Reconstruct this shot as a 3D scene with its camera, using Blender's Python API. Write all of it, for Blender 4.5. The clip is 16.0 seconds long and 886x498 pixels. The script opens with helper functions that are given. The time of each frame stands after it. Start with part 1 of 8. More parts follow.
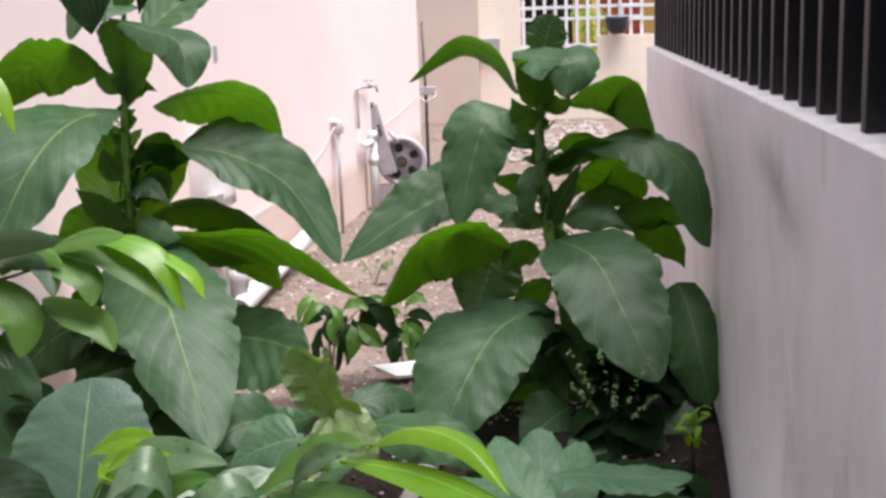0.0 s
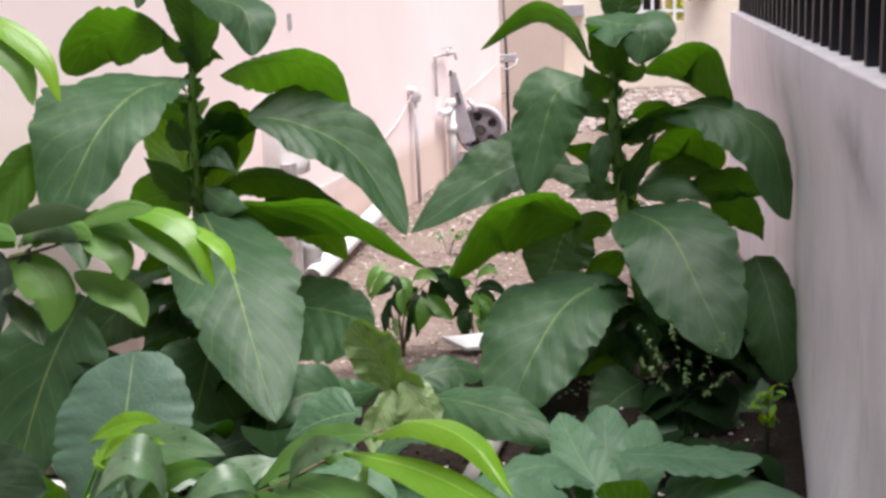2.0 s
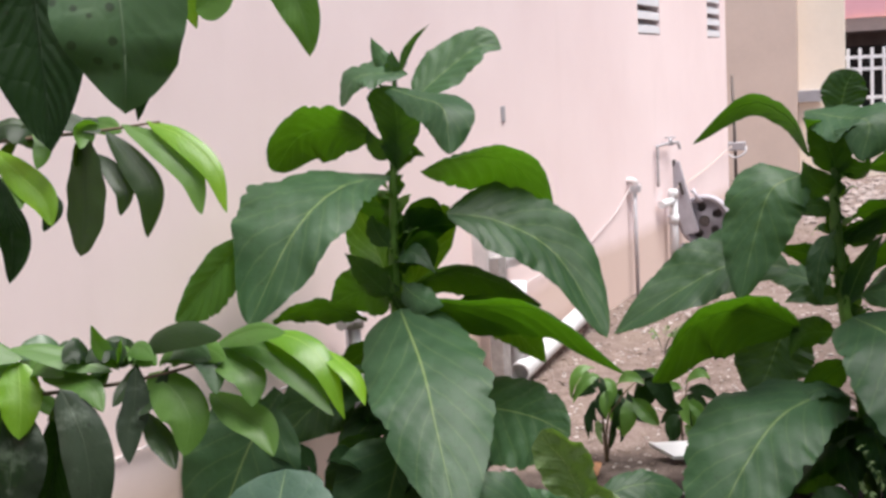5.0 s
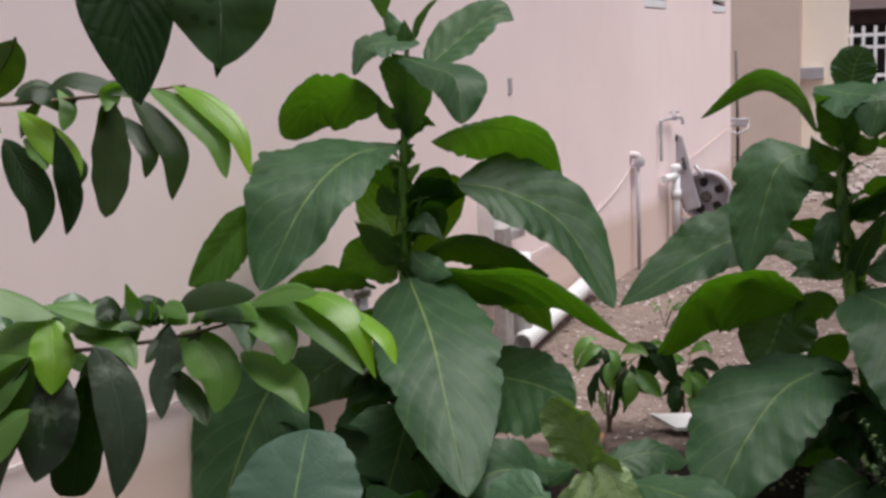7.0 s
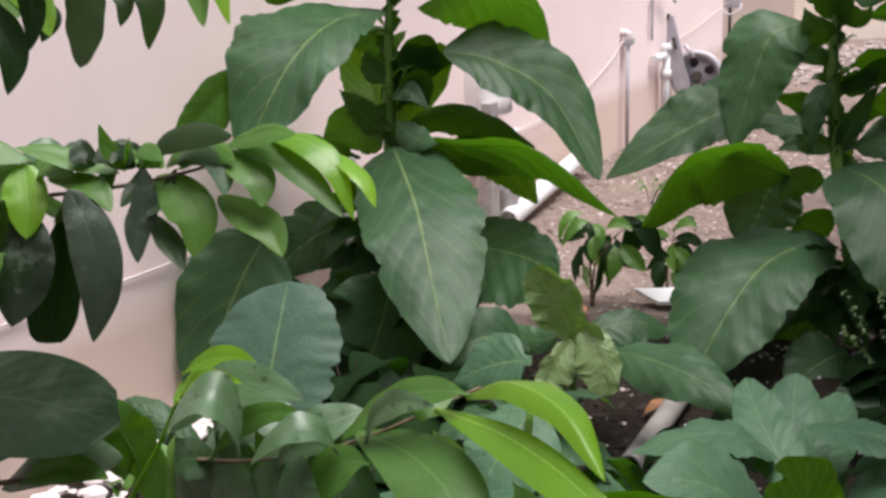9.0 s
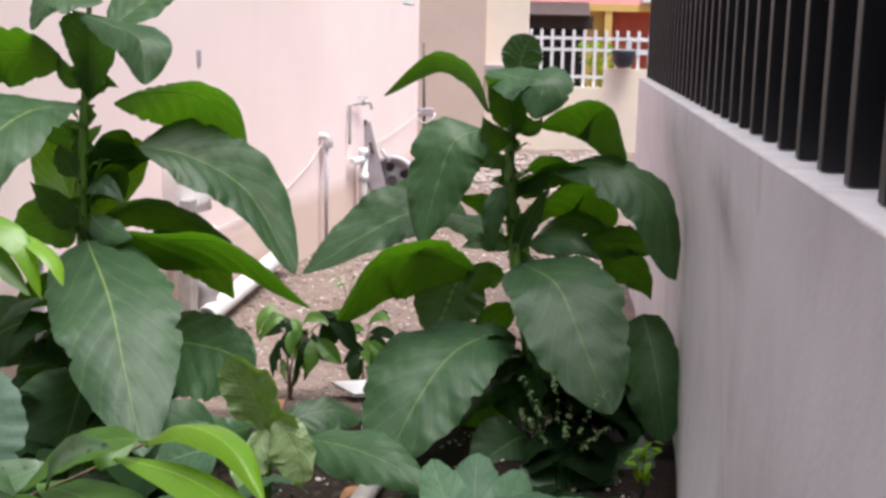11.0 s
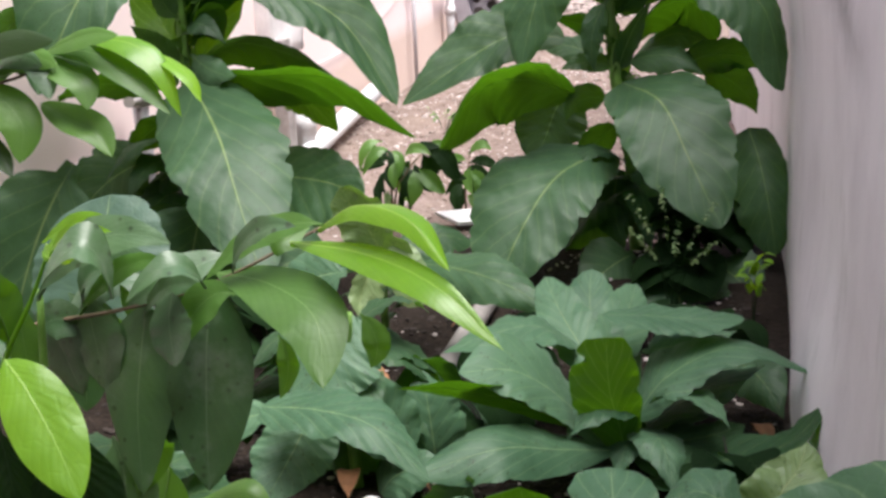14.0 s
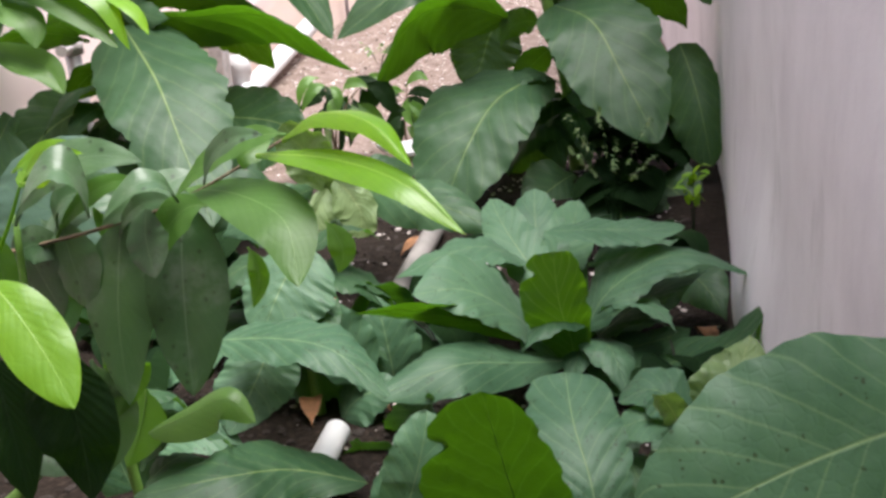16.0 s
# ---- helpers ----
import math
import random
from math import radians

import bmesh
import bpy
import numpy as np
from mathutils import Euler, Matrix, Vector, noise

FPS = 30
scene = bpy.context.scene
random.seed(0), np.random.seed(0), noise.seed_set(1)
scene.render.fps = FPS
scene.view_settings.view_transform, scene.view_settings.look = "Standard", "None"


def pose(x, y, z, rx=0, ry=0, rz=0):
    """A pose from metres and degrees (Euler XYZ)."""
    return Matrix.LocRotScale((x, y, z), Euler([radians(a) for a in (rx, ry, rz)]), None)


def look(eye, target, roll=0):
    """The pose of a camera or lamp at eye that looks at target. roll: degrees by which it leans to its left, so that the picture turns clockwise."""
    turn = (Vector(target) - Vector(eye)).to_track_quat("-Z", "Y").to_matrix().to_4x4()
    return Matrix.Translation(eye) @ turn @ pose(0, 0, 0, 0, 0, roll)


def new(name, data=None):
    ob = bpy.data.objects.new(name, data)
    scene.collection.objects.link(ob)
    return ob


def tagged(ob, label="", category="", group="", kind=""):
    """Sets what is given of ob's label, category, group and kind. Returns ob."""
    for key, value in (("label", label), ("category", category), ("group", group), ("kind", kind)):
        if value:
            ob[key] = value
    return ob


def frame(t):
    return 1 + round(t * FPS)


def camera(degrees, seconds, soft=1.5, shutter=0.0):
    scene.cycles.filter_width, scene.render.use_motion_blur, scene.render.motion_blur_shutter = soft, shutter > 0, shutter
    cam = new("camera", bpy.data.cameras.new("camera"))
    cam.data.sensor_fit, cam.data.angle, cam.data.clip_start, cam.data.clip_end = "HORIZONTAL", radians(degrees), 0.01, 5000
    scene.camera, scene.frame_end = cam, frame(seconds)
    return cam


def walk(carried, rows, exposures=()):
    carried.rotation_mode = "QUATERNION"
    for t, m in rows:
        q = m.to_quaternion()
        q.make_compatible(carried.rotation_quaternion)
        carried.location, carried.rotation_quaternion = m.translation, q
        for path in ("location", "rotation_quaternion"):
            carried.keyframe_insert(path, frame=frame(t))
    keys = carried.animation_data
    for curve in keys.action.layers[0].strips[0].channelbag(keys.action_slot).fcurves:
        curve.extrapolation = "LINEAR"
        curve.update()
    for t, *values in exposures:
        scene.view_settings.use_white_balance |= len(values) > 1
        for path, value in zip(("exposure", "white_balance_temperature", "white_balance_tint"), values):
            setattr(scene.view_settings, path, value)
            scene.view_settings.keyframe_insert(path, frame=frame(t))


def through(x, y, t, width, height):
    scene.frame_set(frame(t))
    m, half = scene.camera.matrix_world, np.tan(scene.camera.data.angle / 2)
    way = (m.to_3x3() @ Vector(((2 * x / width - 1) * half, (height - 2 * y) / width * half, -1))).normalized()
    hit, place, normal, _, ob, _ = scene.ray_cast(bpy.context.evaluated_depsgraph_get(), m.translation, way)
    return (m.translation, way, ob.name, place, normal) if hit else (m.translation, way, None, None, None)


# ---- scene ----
cam = camera(41.35, 16.0, soft=3.0)
PATH = [
    (0, (-0.032, -0.042, 1.505), (-0.214, 1.911, 1.115), -2.0),
    (0.5, (-0.017, -0.016, 1.503), (-0.234, 1.936, 1.126), -1.3),
    (1, (-0.009, 0.0, 1.51), (-0.224, 1.948, 1.108), -1.6),
    (1.5, (0.002, -0.002, 1.506), (-0.22, 1.944, 1.098), -1.6),
    (2, (0.021, 0.038, 1.497), (-0.306, 1.962, 1.06), -2.5),
    (2.5, (0.059, 0.073, 1.519), (-0.551, 1.932, 1.105), -4.3),
    (3, (0.075, 0.127, 1.521), (-0.711, 1.914, 1.086), -5.5),
    (3.5, (0.086, 0.171, 1.533), (-0.836, 1.89, 1.093), -4.7),
    (4, (0.124, 0.177, 1.521), (-0.651, 1.946, 1.003), -3.9),
    (4.5, (0.101, 0.199, 1.523), (-0.632, 1.995, 1.034), -2.8),
    (5, (0.099, 0.194, 1.525), (-0.606, 2.044, 1.247), -3.3),
    (5.2, (0.094, 0.196, 1.527), (-0.6, 2.056, 1.282), -3.3),
    (7.3, (0.058, 0.148, 1.518), (-0.648, 1.982, 1.148), -2.1),
    (7.5, (0.05, 0.15, 1.506), (-0.661, 1.969, 1.073), -2.1),
    (8, (0.046, 0.169, 1.485), (-0.68, 1.957, 0.96), -2.8),
    (8.2, (0.04, 0.188, 1.479), (-0.672, 1.982, 0.954), -2.5),
    (10.3, (0.131, 0.122, 1.454), (-0.378, 2.022, 1.093), -0.1),
    (10.5, (0.122, 0.119, 1.468), (-0.274, 2.055, 1.161), 1.0),
    (11, (0.125, 0.057, 1.457), (-0.068, 2.017, 1.111), 1.3),
    (11.5, (0.105, 0.049, 1.45), (-0.066, 1.995, 1.018), 0.5),
    (12, (0.093, 0.052, 1.437), (-0.141, 1.979, 0.957), -0.7),
    (12.5, (0.085, 0.048, 1.427), (-0.174, 1.965, 0.917), -1.2),
    (13, (0.081, 0.047, 1.422), (-0.184, 1.956, 0.888), -1.7),
    (13.5, (0.066, 0.035, 1.416), (-0.235, 1.93, 0.85), -2.2),
    (14, (0.067, 0.028, 1.411), (-0.266, 1.904, 0.802), -2.5),
    (14.5, (0.07, 0.009, 1.417), (-0.254, 1.873, 0.767), -3.2),
    (15, (0.072, 0.015, 1.398), (-0.224, 1.871, 0.716), -4.1),
    (15.5, (0.065, -0.014, 1.398), (-0.215, 1.841, 0.705), -5.1),
    (16, (0.059, -0.04, 1.4), (-0.177, 1.813, 0.686), -5.1),
]
walk(cam, [(t, look(eye, target, roll)) for t, eye, target, roll in PATH], exposures=[(0.0, 1.43), (2.0, 1.43), (3.0, 1.23), (4.5, 1.19), (5.2, 1.25), (7.3, 0.66), (7.5, 0.68), (8.0, 1.00), (8.2, 1.04), (10.3, 1.30), (11.0, 1.30), (12.5, 1.42), (14.5, 1.69), (16.0, 1.78)])

# ---- world and light ----
world = bpy.data.worlds.new("world")
scene.world = world
world.use_nodes = True
wn = world.node_tree
sky = wn.nodes.new("ShaderNodeTexSky")
sky.sky_type = "NISHITA"
sky.sun_disc = False
sky.sun_elevation = radians(73)
sky.sun_rotation = radians(118)
sky.dust_density = 4.0
sky.air_density = 1.0
sky.ozone_density = 0.6
wn.links.new(sky.outputs[0], wn.nodes["Background"].inputs[0])
wn.nodes["Background"].inputs[1].default_value = 0.066
sun = new("sun", bpy.data.lights.new("sun", "SUN"))
sun.data.energy = 3.1
sun.data.angle = radians(42)
sun.data.color = (1.0, 0.98, 0.975)
sun.matrix_world = look((0, 0, 20), (-4.2, 2.2, 0))


# ---- material helpers ----
class Nodes:
    """A short way to write node trees."""

    def __init__(self, name):
        self.mat = bpy.data.materials.new(name)
        self.mat.use_nodes = True
        self.tree = self.mat.node_tree
        self.bsdf = self.tree.nodes["Principled BSDF"]
        self.out = self.tree.nodes["Material Output"]

    def add(self, kind, values=None, **props):
        n = self.tree.nodes.new(kind)
        for k, v in props.items():
            setattr(n, k, v)
        for k, v in (values or {}).items():
            if isinstance(v, bpy.types.NodeSocket):
                self.tree.links.new(v, n.inputs[k])
            else:
                n.inputs[k].default_value = v
        return n

    def link(self, a, b):
        self.tree.links.new(a, b)

    def coords(self, what="Object"):
        return self.add("ShaderNodeTexCoord").outputs[what]

    def noise(self, vec, scale, detail=4.0, rough=0.6):
        return self.add("ShaderNodeTexNoise", {"Vector": vec, "Scale": scale, "Detail": detail, "Roughness": rough}).outputs["Fac"]

    def ramp(self, fac, stops):
        n = self.add("ShaderNodeValToRGB", {0: fac})
        el = n.color_ramp.elements
        while len(el) < len(stops):
            el.new(0.5)
        for e, (p, c) in zip(el, stops):
            e.position, e.color = p, (*c, 1)
        return n.outputs[0]

    def mix(self, fac, a, b, mode="MIX"):
        n = self.add("ShaderNodeMix", data_type="RGBA", blend_type=mode)
        for k, v in ((0, fac), (6, a), (7, b)):
            if isinstance(v, bpy.types.NodeSocket):
                self.link(v, n.inputs[k])
            else:
                n.inputs[k].default_value = (*v, 1) if isinstance(v, tuple) else v
        return n.outputs[2]

    def math(self, op, a, b=0.0, clamp=False):
        n = self.add("ShaderNodeMath", {0: a, 1: b}, operation=op, use_clamp=clamp)
        return n.outputs[0]

    def bump(self, height, strength=0.3, distance=0.01, normal=None):
        v = {"Height": height, "Strength": strength, "Distance": distance}
        if normal is not None:
            v["Normal"] = normal
        return self.add("ShaderNodeBump", v).outputs[0]

    def finish(self, color=None, rough=None, metal=0.0, normal=None, spec=0.5):
        for k, v in (("Base Color", color), ("Roughness", rough), ("Metallic", metal), ("Normal", normal), ("Specular IOR Level", spec)):
            if v is None:
                continue
            if isinstance(v, bpy.types.NodeSocket):
                self.link(v, self.bsdf.inputs[k])
            else:
                self.bsdf.inputs[k].default_value = (*v, 1) if isinstance(v, tuple) else v
        return self.mat


def plain(name, color, rough=0.6, metal=0.0, vary=0.12, scale=6.0, bump=0.15):
    """A surface with a soft mottling and fine grain."""
    n = Nodes(name)
    co = n.coords()
    big, fine = n.noise(co, scale), n.noise(co, scale * 14, 3)
    dark = tuple(c * (1 - vary) for c in color)
    light = tuple(min(1, c * (1 + vary)) for c in color)
    col = n.ramp(n.math("ADD", n.math("MULTIPLY", big, 0.75), n.math("MULTIPLY", fine, 0.25)), [(0.3, dark), (0.7, light)])
    return n.finish(col, rough, metal, n.bump(fine, bump, 0.004))


def wall_paint():
    n = Nodes("house_paint")
    co = n.coords()
    sep = n.add("ShaderNodeSeparateXYZ", {0: co})
    streak = n.add("ShaderNodeMapping", {"Vector": co, "Scale": (1.6, 1.6, 0.35)}).outputs[0]
    big, run, fine = n.noise(co, 0.9), n.noise(streak, 1.6, 5), n.noise(co, 60, 3)
    col = n.ramp(n.math("ADD", n.math("MULTIPLY", big, 0.8), n.math("MULTIPLY", run, 0.2)), [(0.28, (0.84, 0.680, 0.665)), (0.66, (0.90, 0.748, 0.732))])
    # bare plaster below the paint line, with an uneven edge
    edge = n.math("ADD", sep.outputs[2], n.math("MULTIPLY", n.noise(co, 2.5), 0.10))
    low = n.math("SUBTRACT", 1.0, n.math("MULTIPLY", n.math("SUBTRACT", edge, 0.36), 9.0, True), True)
    stain = n.math("MULTIPLY", n.math("SUBTRACT", n.noise(streak, 2.2, 6), 0.56), 5.0, True)
    col = n.mix(n.math("MULTIPLY", low, 0.75), col, (0.60, 0.45, 0.37))
    col = n.mix(n.math("MULTIPLY", stain, 0.09), col, (0.52, 0.43, 0.38))
    rough = n.ramp(big, [(0.3, (0.75,) * 3), (0.7, (0.9,) * 3)])
    return n.finish(col, rough, 0, n.bump(n.math("ADD", n.math("MULTIPLY", fine, 0.4), n.noise(co, 14, 4)), 0.12, 0.006), 0.25)


def concrete():
    n = Nodes("wall_render")
    co = n.coords()
    streak = n.add("ShaderNodeMapping", {"Vector": co, "Scale": (1.8, 1.8, 0.45)}).outputs[0]
    big, run, fine = n.noise(co, 2.0, 5), n.noise(streak, 1.5, 5), n.noise(co, 90, 3)
    col = n.ramp(n.math("ADD", n.math("MULTIPLY", big, 0.6), n.math("MULTIPLY", run, 0.4)), [(0.3, (0.58, 0.56, 0.59)), (0.5, (0.72, 0.70, 0.73)), (0.72, (0.80, 0.78, 0.81))])
    blot = n.math("MULTIPLY", n.math("SUBTRACT", n.noise(n.add("ShaderNodeMapping", {"Vector": co, "Scale": (2, 2.4, 1.2)}).outputs[0], 1.7, 6), 0.60), 6.0, True)
    col = n.mix(n.math("MULTIPLY", blot, 0.5), col, (0.36, 0.355, 0.355))
    sep = n.add("ShaderNodeSeparateXYZ", {0: co})
    dy = n.math("SUBTRACT", sep.outputs[1], 2.75)
    wob = n.math("MULTIPLY", n.math("SUBTRACT", n.noise(co, 7, 4), 0.5), 0.16)
    off = n.math("ADD", n.math("ADD", n.math("SUBTRACT", sep.outputs[2], 1.085), n.math("MULTIPLY", dy, -0.15)), wob)
    wide = n.math("SUBTRACT", 1.0, n.math("MULTIPLY", n.math("ABSOLUTE", off), 9.0), True)
    tall = n.math("SUBTRACT", 1.0, n.math("MULTIPLY", n.math("ABSOLUTE", dy), 2.0), True)
    smear = n.math("MULTIPLY", n.math("MULTIPLY", wide, tall), n.math("ADD", 0.5, n.noise(co, 18, 4)))
    col = n.mix(n.math("MULTIPLY", smear, 0.7, True), col, (0.27, 0.265, 0.28))
    return n.finish(col, 0.85, 0, n.bump(n.math("ADD", n.math("MULTIPLY", fine, 0.5), n.noise(co, 22, 5)), 0.22, 0.006), 0.2)


def soil():
    n = Nodes("soil")
    co = n.coords()
    big, mid, fine = n.noise(co, 1.4, 5), n.noise(co, 11, 6, 0.7), n.noise(co, 70, 4, 0.75)
    vor = n.add("ShaderNodeTexVoronoi", {"Vector": co, "Scale": 42.0}).outputs["Distance"]
    col = n.ramp(n.math("ADD", n.math("MULTIPLY", mid, 0.5), n.math("MULTIPLY", fine, 0.5)), [(0.3, (0.080, 0.058, 0.048)), (0.5, (0.170, 0.127, 0.110)), (0.72, (0.33, 0.265, 0.24))])
    col = n.mix(n.math("MULTIPLY", n.math("SUBTRACT", big, 0.5), 3.0, True), col, (0.20, 0.155, 0.125))
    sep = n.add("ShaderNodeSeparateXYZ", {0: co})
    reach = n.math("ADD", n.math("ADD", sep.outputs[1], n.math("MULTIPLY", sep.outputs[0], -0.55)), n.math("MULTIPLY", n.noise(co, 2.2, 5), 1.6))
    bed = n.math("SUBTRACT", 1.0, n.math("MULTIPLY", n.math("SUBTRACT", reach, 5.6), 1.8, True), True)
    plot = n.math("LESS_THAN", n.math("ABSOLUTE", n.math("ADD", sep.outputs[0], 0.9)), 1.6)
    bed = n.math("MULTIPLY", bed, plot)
    # Near-black bed soil: dark earth, with the plants' shade put into it.
    shaded_soil = n.ramp(fine, [(0.35, (0.006, 0.0042, 0.0033)), (0.55, (0.016, 0.011, 0.008)), (0.75, (0.05, 0.036, 0.028))])
    col = n.mix(n.math("MULTIPLY", bed, 1.0), col, shaded_soil)
    h = n.math("ADD", n.math("MULTIPLY", mid, 0.8), n.math("ADD", n.math("MULTIPLY", fine, 0.5), n.math("MULTIPLY", vor, -0.5)))
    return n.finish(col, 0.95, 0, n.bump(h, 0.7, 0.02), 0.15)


def leaf_material(name, dark, light, vein, rough, translucent, through, spots=0.0, coat=0.0, laterals=9.0, spec=0.65, sheen=0.0, lines=None):
    """Leaf blade: midrib and side veins follow the blade's own coordinates; light comes through it."""
    n = Nodes(name)
    uv = n.add("ShaderNodeSeparateXYZ", {0: n.coords("UV")})
    obj = n.coords("Object")
    rnd = n.add("ShaderNodeObjectInfo").outputs["Random"]
    across = n.math("ABSOLUTE", n.math("SUBTRACT", uv.outputs[0], 0.5))
    along = uv.outputs[1]
    rib = n.math("SUBTRACT", 1.0, n.math("MULTIPLY", across, n.math("ADD", 50.0, n.math("MULTIPLY", along, 60.0))), True)
    wob = n.math("MULTIPLY", n.noise(obj, 9, 2), 0.05)
    phase = n.math("FRACT", n.math("MULTIPLY", n.math("ADD", n.math("SUBTRACT", along, n.math("MULTIPLY", n.math("POWER", across, 0.85), 0.55)), wob), laterals))
    side = n.math("SUBTRACT", 1.0, n.math("MULTIPLY", n.math("ABSOLUTE", n.math("SUBTRACT", phase, 0.5)), 14.0), True)
    quilt = n.math("COSINE", n.math("MULTIPLY", n.math("SUBTRACT", phase, 0.5), 6.283))
    net = n.add("ShaderNodeTexVoronoi", {"Vector": obj, "Scale": 55.0}, feature="DISTANCE_TO_EDGE").outputs[0]
    big, fine = n.noise(obj, 7, 4), n.noise(obj, 60, 4)
    tone = n.math("ADD", n.math("MULTIPLY", big, 0.55), n.math("ADD", n.math("MULTIPLY", rnd, 0.3), n.math("MULTIPLY", fine, 0.2)))
    col = n.ramp(tone, [(0.3, dark), (0.75, light)])
    col = n.mix(n.math("MULTIPLY", side, lines if lines is not None else 0.22 if coat == 0 else 0.06), col, vein)
    col = n.mix(n.math("MULTIPLY", rib, 0.9), col, vein)
    if spots:
        cell = n.add("ShaderNodeTexVoronoi", {"Vector": obj, "Scale": 115.0})
        pick = n.math("GREATER_THAN", n.add("ShaderNodeSeparateColor", {0: cell.outputs["Color"]}).outputs[0], 0.72)
        patch = n.math("GREATER_THAN", n.noise(obj, 5, 2), 0.47)
        sp = n.math("MULTIPLY", n.math("MULTIPLY", pick, patch), n.math("LESS_THAN", cell.outputs["Distance"], n.math("MULTIPLY", n.noise(obj, 40, 2), 0.55 * min(spots, 1.0))))
        col = n.mix(n.math("MULTIPLY", sp, 0.8), col, (0.012, 0.014, 0.008))
        # Pale patches: dust, and on coated leaves grey sky sheen as colour.
        dust_sheen = n.math("MULTIPLY", n.math("SUBTRACT", n.noise(obj, 14, 6, 0.7), 0.54), 4.0, True)
        col = n.mix(n.math("MULTIPLY", dust_sheen, 0.10 + 0.6 * min(spots, 1.0) * (coat > 0.1)), col, (0.27, 0.32, 0.26))
    height = n.math("ADD", n.math("MULTIPLY", quilt, -0.11 if coat == 0 else -0.03), n.math("ADD", n.math("MULTIPLY", rib, -0.3), n.math("ADD", n.math("MULTIPLY", fine, 0.25), n.math("MULTIPLY", n.math("MINIMUM", net, 0.12), 0.8))))
    nor = n.bump(height, 0.45 if coat == 0 else 0.2, 0.005)
    n.finish(col, n.ramp(fine, [(0.2, (rough - 0.06,) * 3), (0.8, (rough + 0.1,) * 3)]), 0, nor, spec)
    if sheen:
        n.bsdf.inputs["Sheen Weight"].default_value = sheen
        n.bsdf.inputs["Sheen Roughness"].default_value = 0.45
        n.bsdf.inputs["Sheen Tint"].default_value = (0.85, 1.0, 0.95, 1)
    n.bsdf.inputs["Coat Weight"].default_value = coat
    n.bsdf.inputs["Coat Roughness"].default_value = 0.22
    tcol = n.mix(n.math("MULTIPLY", n.math("ADD", rib, n.math("MULTIPLY", side, 0.5)), 0.5, True), n.mix(tone, tuple(c * 0.75 for c in through), through), tuple(min(0.9, c * 1.4 + 0.015) for c in through))
    tr = n.add("ShaderNodeBsdfTranslucent", {"Color": tcol, "Normal": nor})
    m = n.add("ShaderNodeMixShader", {0: translucent, 1: n.bsdf.outputs[0], 2: tr.outputs[0]})
    n.link(m.outputs[0], n.out.inputs[0])
    return n.mat


TOBACCO = leaf_material("tobacco_leaf", (0.014, 0.049, 0.017), (0.052, 0.122, 0.052), (0.22, 0.31, 0.10), 0.50, 0.42, (0.070, 0.185, 0.005), 1.0, 0.0, 8.0, 0.45, 0.06, 0.22)
PALE = leaf_material("pale_tobacco_leaf", (0.075, 0.150, 0.050), (0.22, 0.31, 0.125), (0.33, 0.36, 0.15), 0.5, 0.40, (0.16, 0.30, 0.03), 1.0, 0.0, 12.0)
YOUNG = leaf_material("young_tree_leaf", (0.10, 0.25, 0.012), (0.19, 0.38, 0.020), (0.30, 0.42, 0.08), 0.36, 0.48, (0.34, 0.58, 0.008), 0.0, 0.16, 11.0, 0.55)
GLOSSY = leaf_material("tree_leaf", (0.055, 0.135, 0.024), (0.115, 0.230, 0.046), (0.14, 0.24, 0.07), 0.46, 0.42, (0.15, 0.38, 0.008), 0.3, 0.06, 12.0, 0.5)
# Weathered dark leaf; its dull grey reflection is painted as pale patches.
WEATHERED_SHEEN = leaf_material("weathered_sheen_tree_leaf", (0.008, 0.018, 0.008), (0.028, 0.046, 0.024), (0.045, 0.065, 0.035), 0.42, 0.14, (0.03, 0.09, 0.004), 0.9, 0.12, 12.0, 0.6)
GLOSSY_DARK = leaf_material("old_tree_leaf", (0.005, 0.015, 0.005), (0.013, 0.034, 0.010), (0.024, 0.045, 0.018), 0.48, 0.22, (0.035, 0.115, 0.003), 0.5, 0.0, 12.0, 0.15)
# Copy of the old leaf; light from behind is raised in its through colour.
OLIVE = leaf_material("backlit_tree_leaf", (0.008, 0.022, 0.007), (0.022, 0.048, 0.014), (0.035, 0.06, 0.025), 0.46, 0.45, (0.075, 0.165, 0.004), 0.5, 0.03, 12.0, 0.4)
# Dusty leaf whose greyer patches also paint in the sky's reflection.
DUSTY_SHEEN = leaf_material("dusty_sheen_tree_leaf", (0.026, 0.072, 0.026), (0.085, 0.160, 0.068), (0.15, 0.22, 0.12), 0.42, 0.30, (0.07, 0.20, 0.006), 0.9, 0.12, 12.0, 0.7)
# Tobacco leaf with the sky's bluish reflection mixed into its green.
SKYLIT = leaf_material("skylit_tobacco_leaf", (0.042, 0.090, 0.064), (0.075, 0.140, 0.100), (0.22, 0.33, 0.12), 0.52, 0.40, (0.088, 0.205, 0.004), 0.4, 0.0, 5.0, 0.5, 0.1, 0.05)
# Dark specks belong to the leaf; the paler green holds the sky sheen.
SPECKLED_LIT = leaf_material("speckled_lit_tobacco_leaf", (0.038, 0.106, 0.050), (0.104, 0.212, 0.114), (0.25, 0.37, 0.16), 0.52, 0.40, (0.07, 0.19, 0.006), 1.0, 0.0, 8.0, 0.5, 0.15, 0.32)
STEMLEAF = leaf_material("stem_leaf", (0.022, 0.066, 0.012), (0.055, 0.128, 0.024), (0.13, 0.24, 0.05), 0.55, 0.54, (0.062, 0.172, 0.003), 0.5, 0.0, 9.0, 0.35)
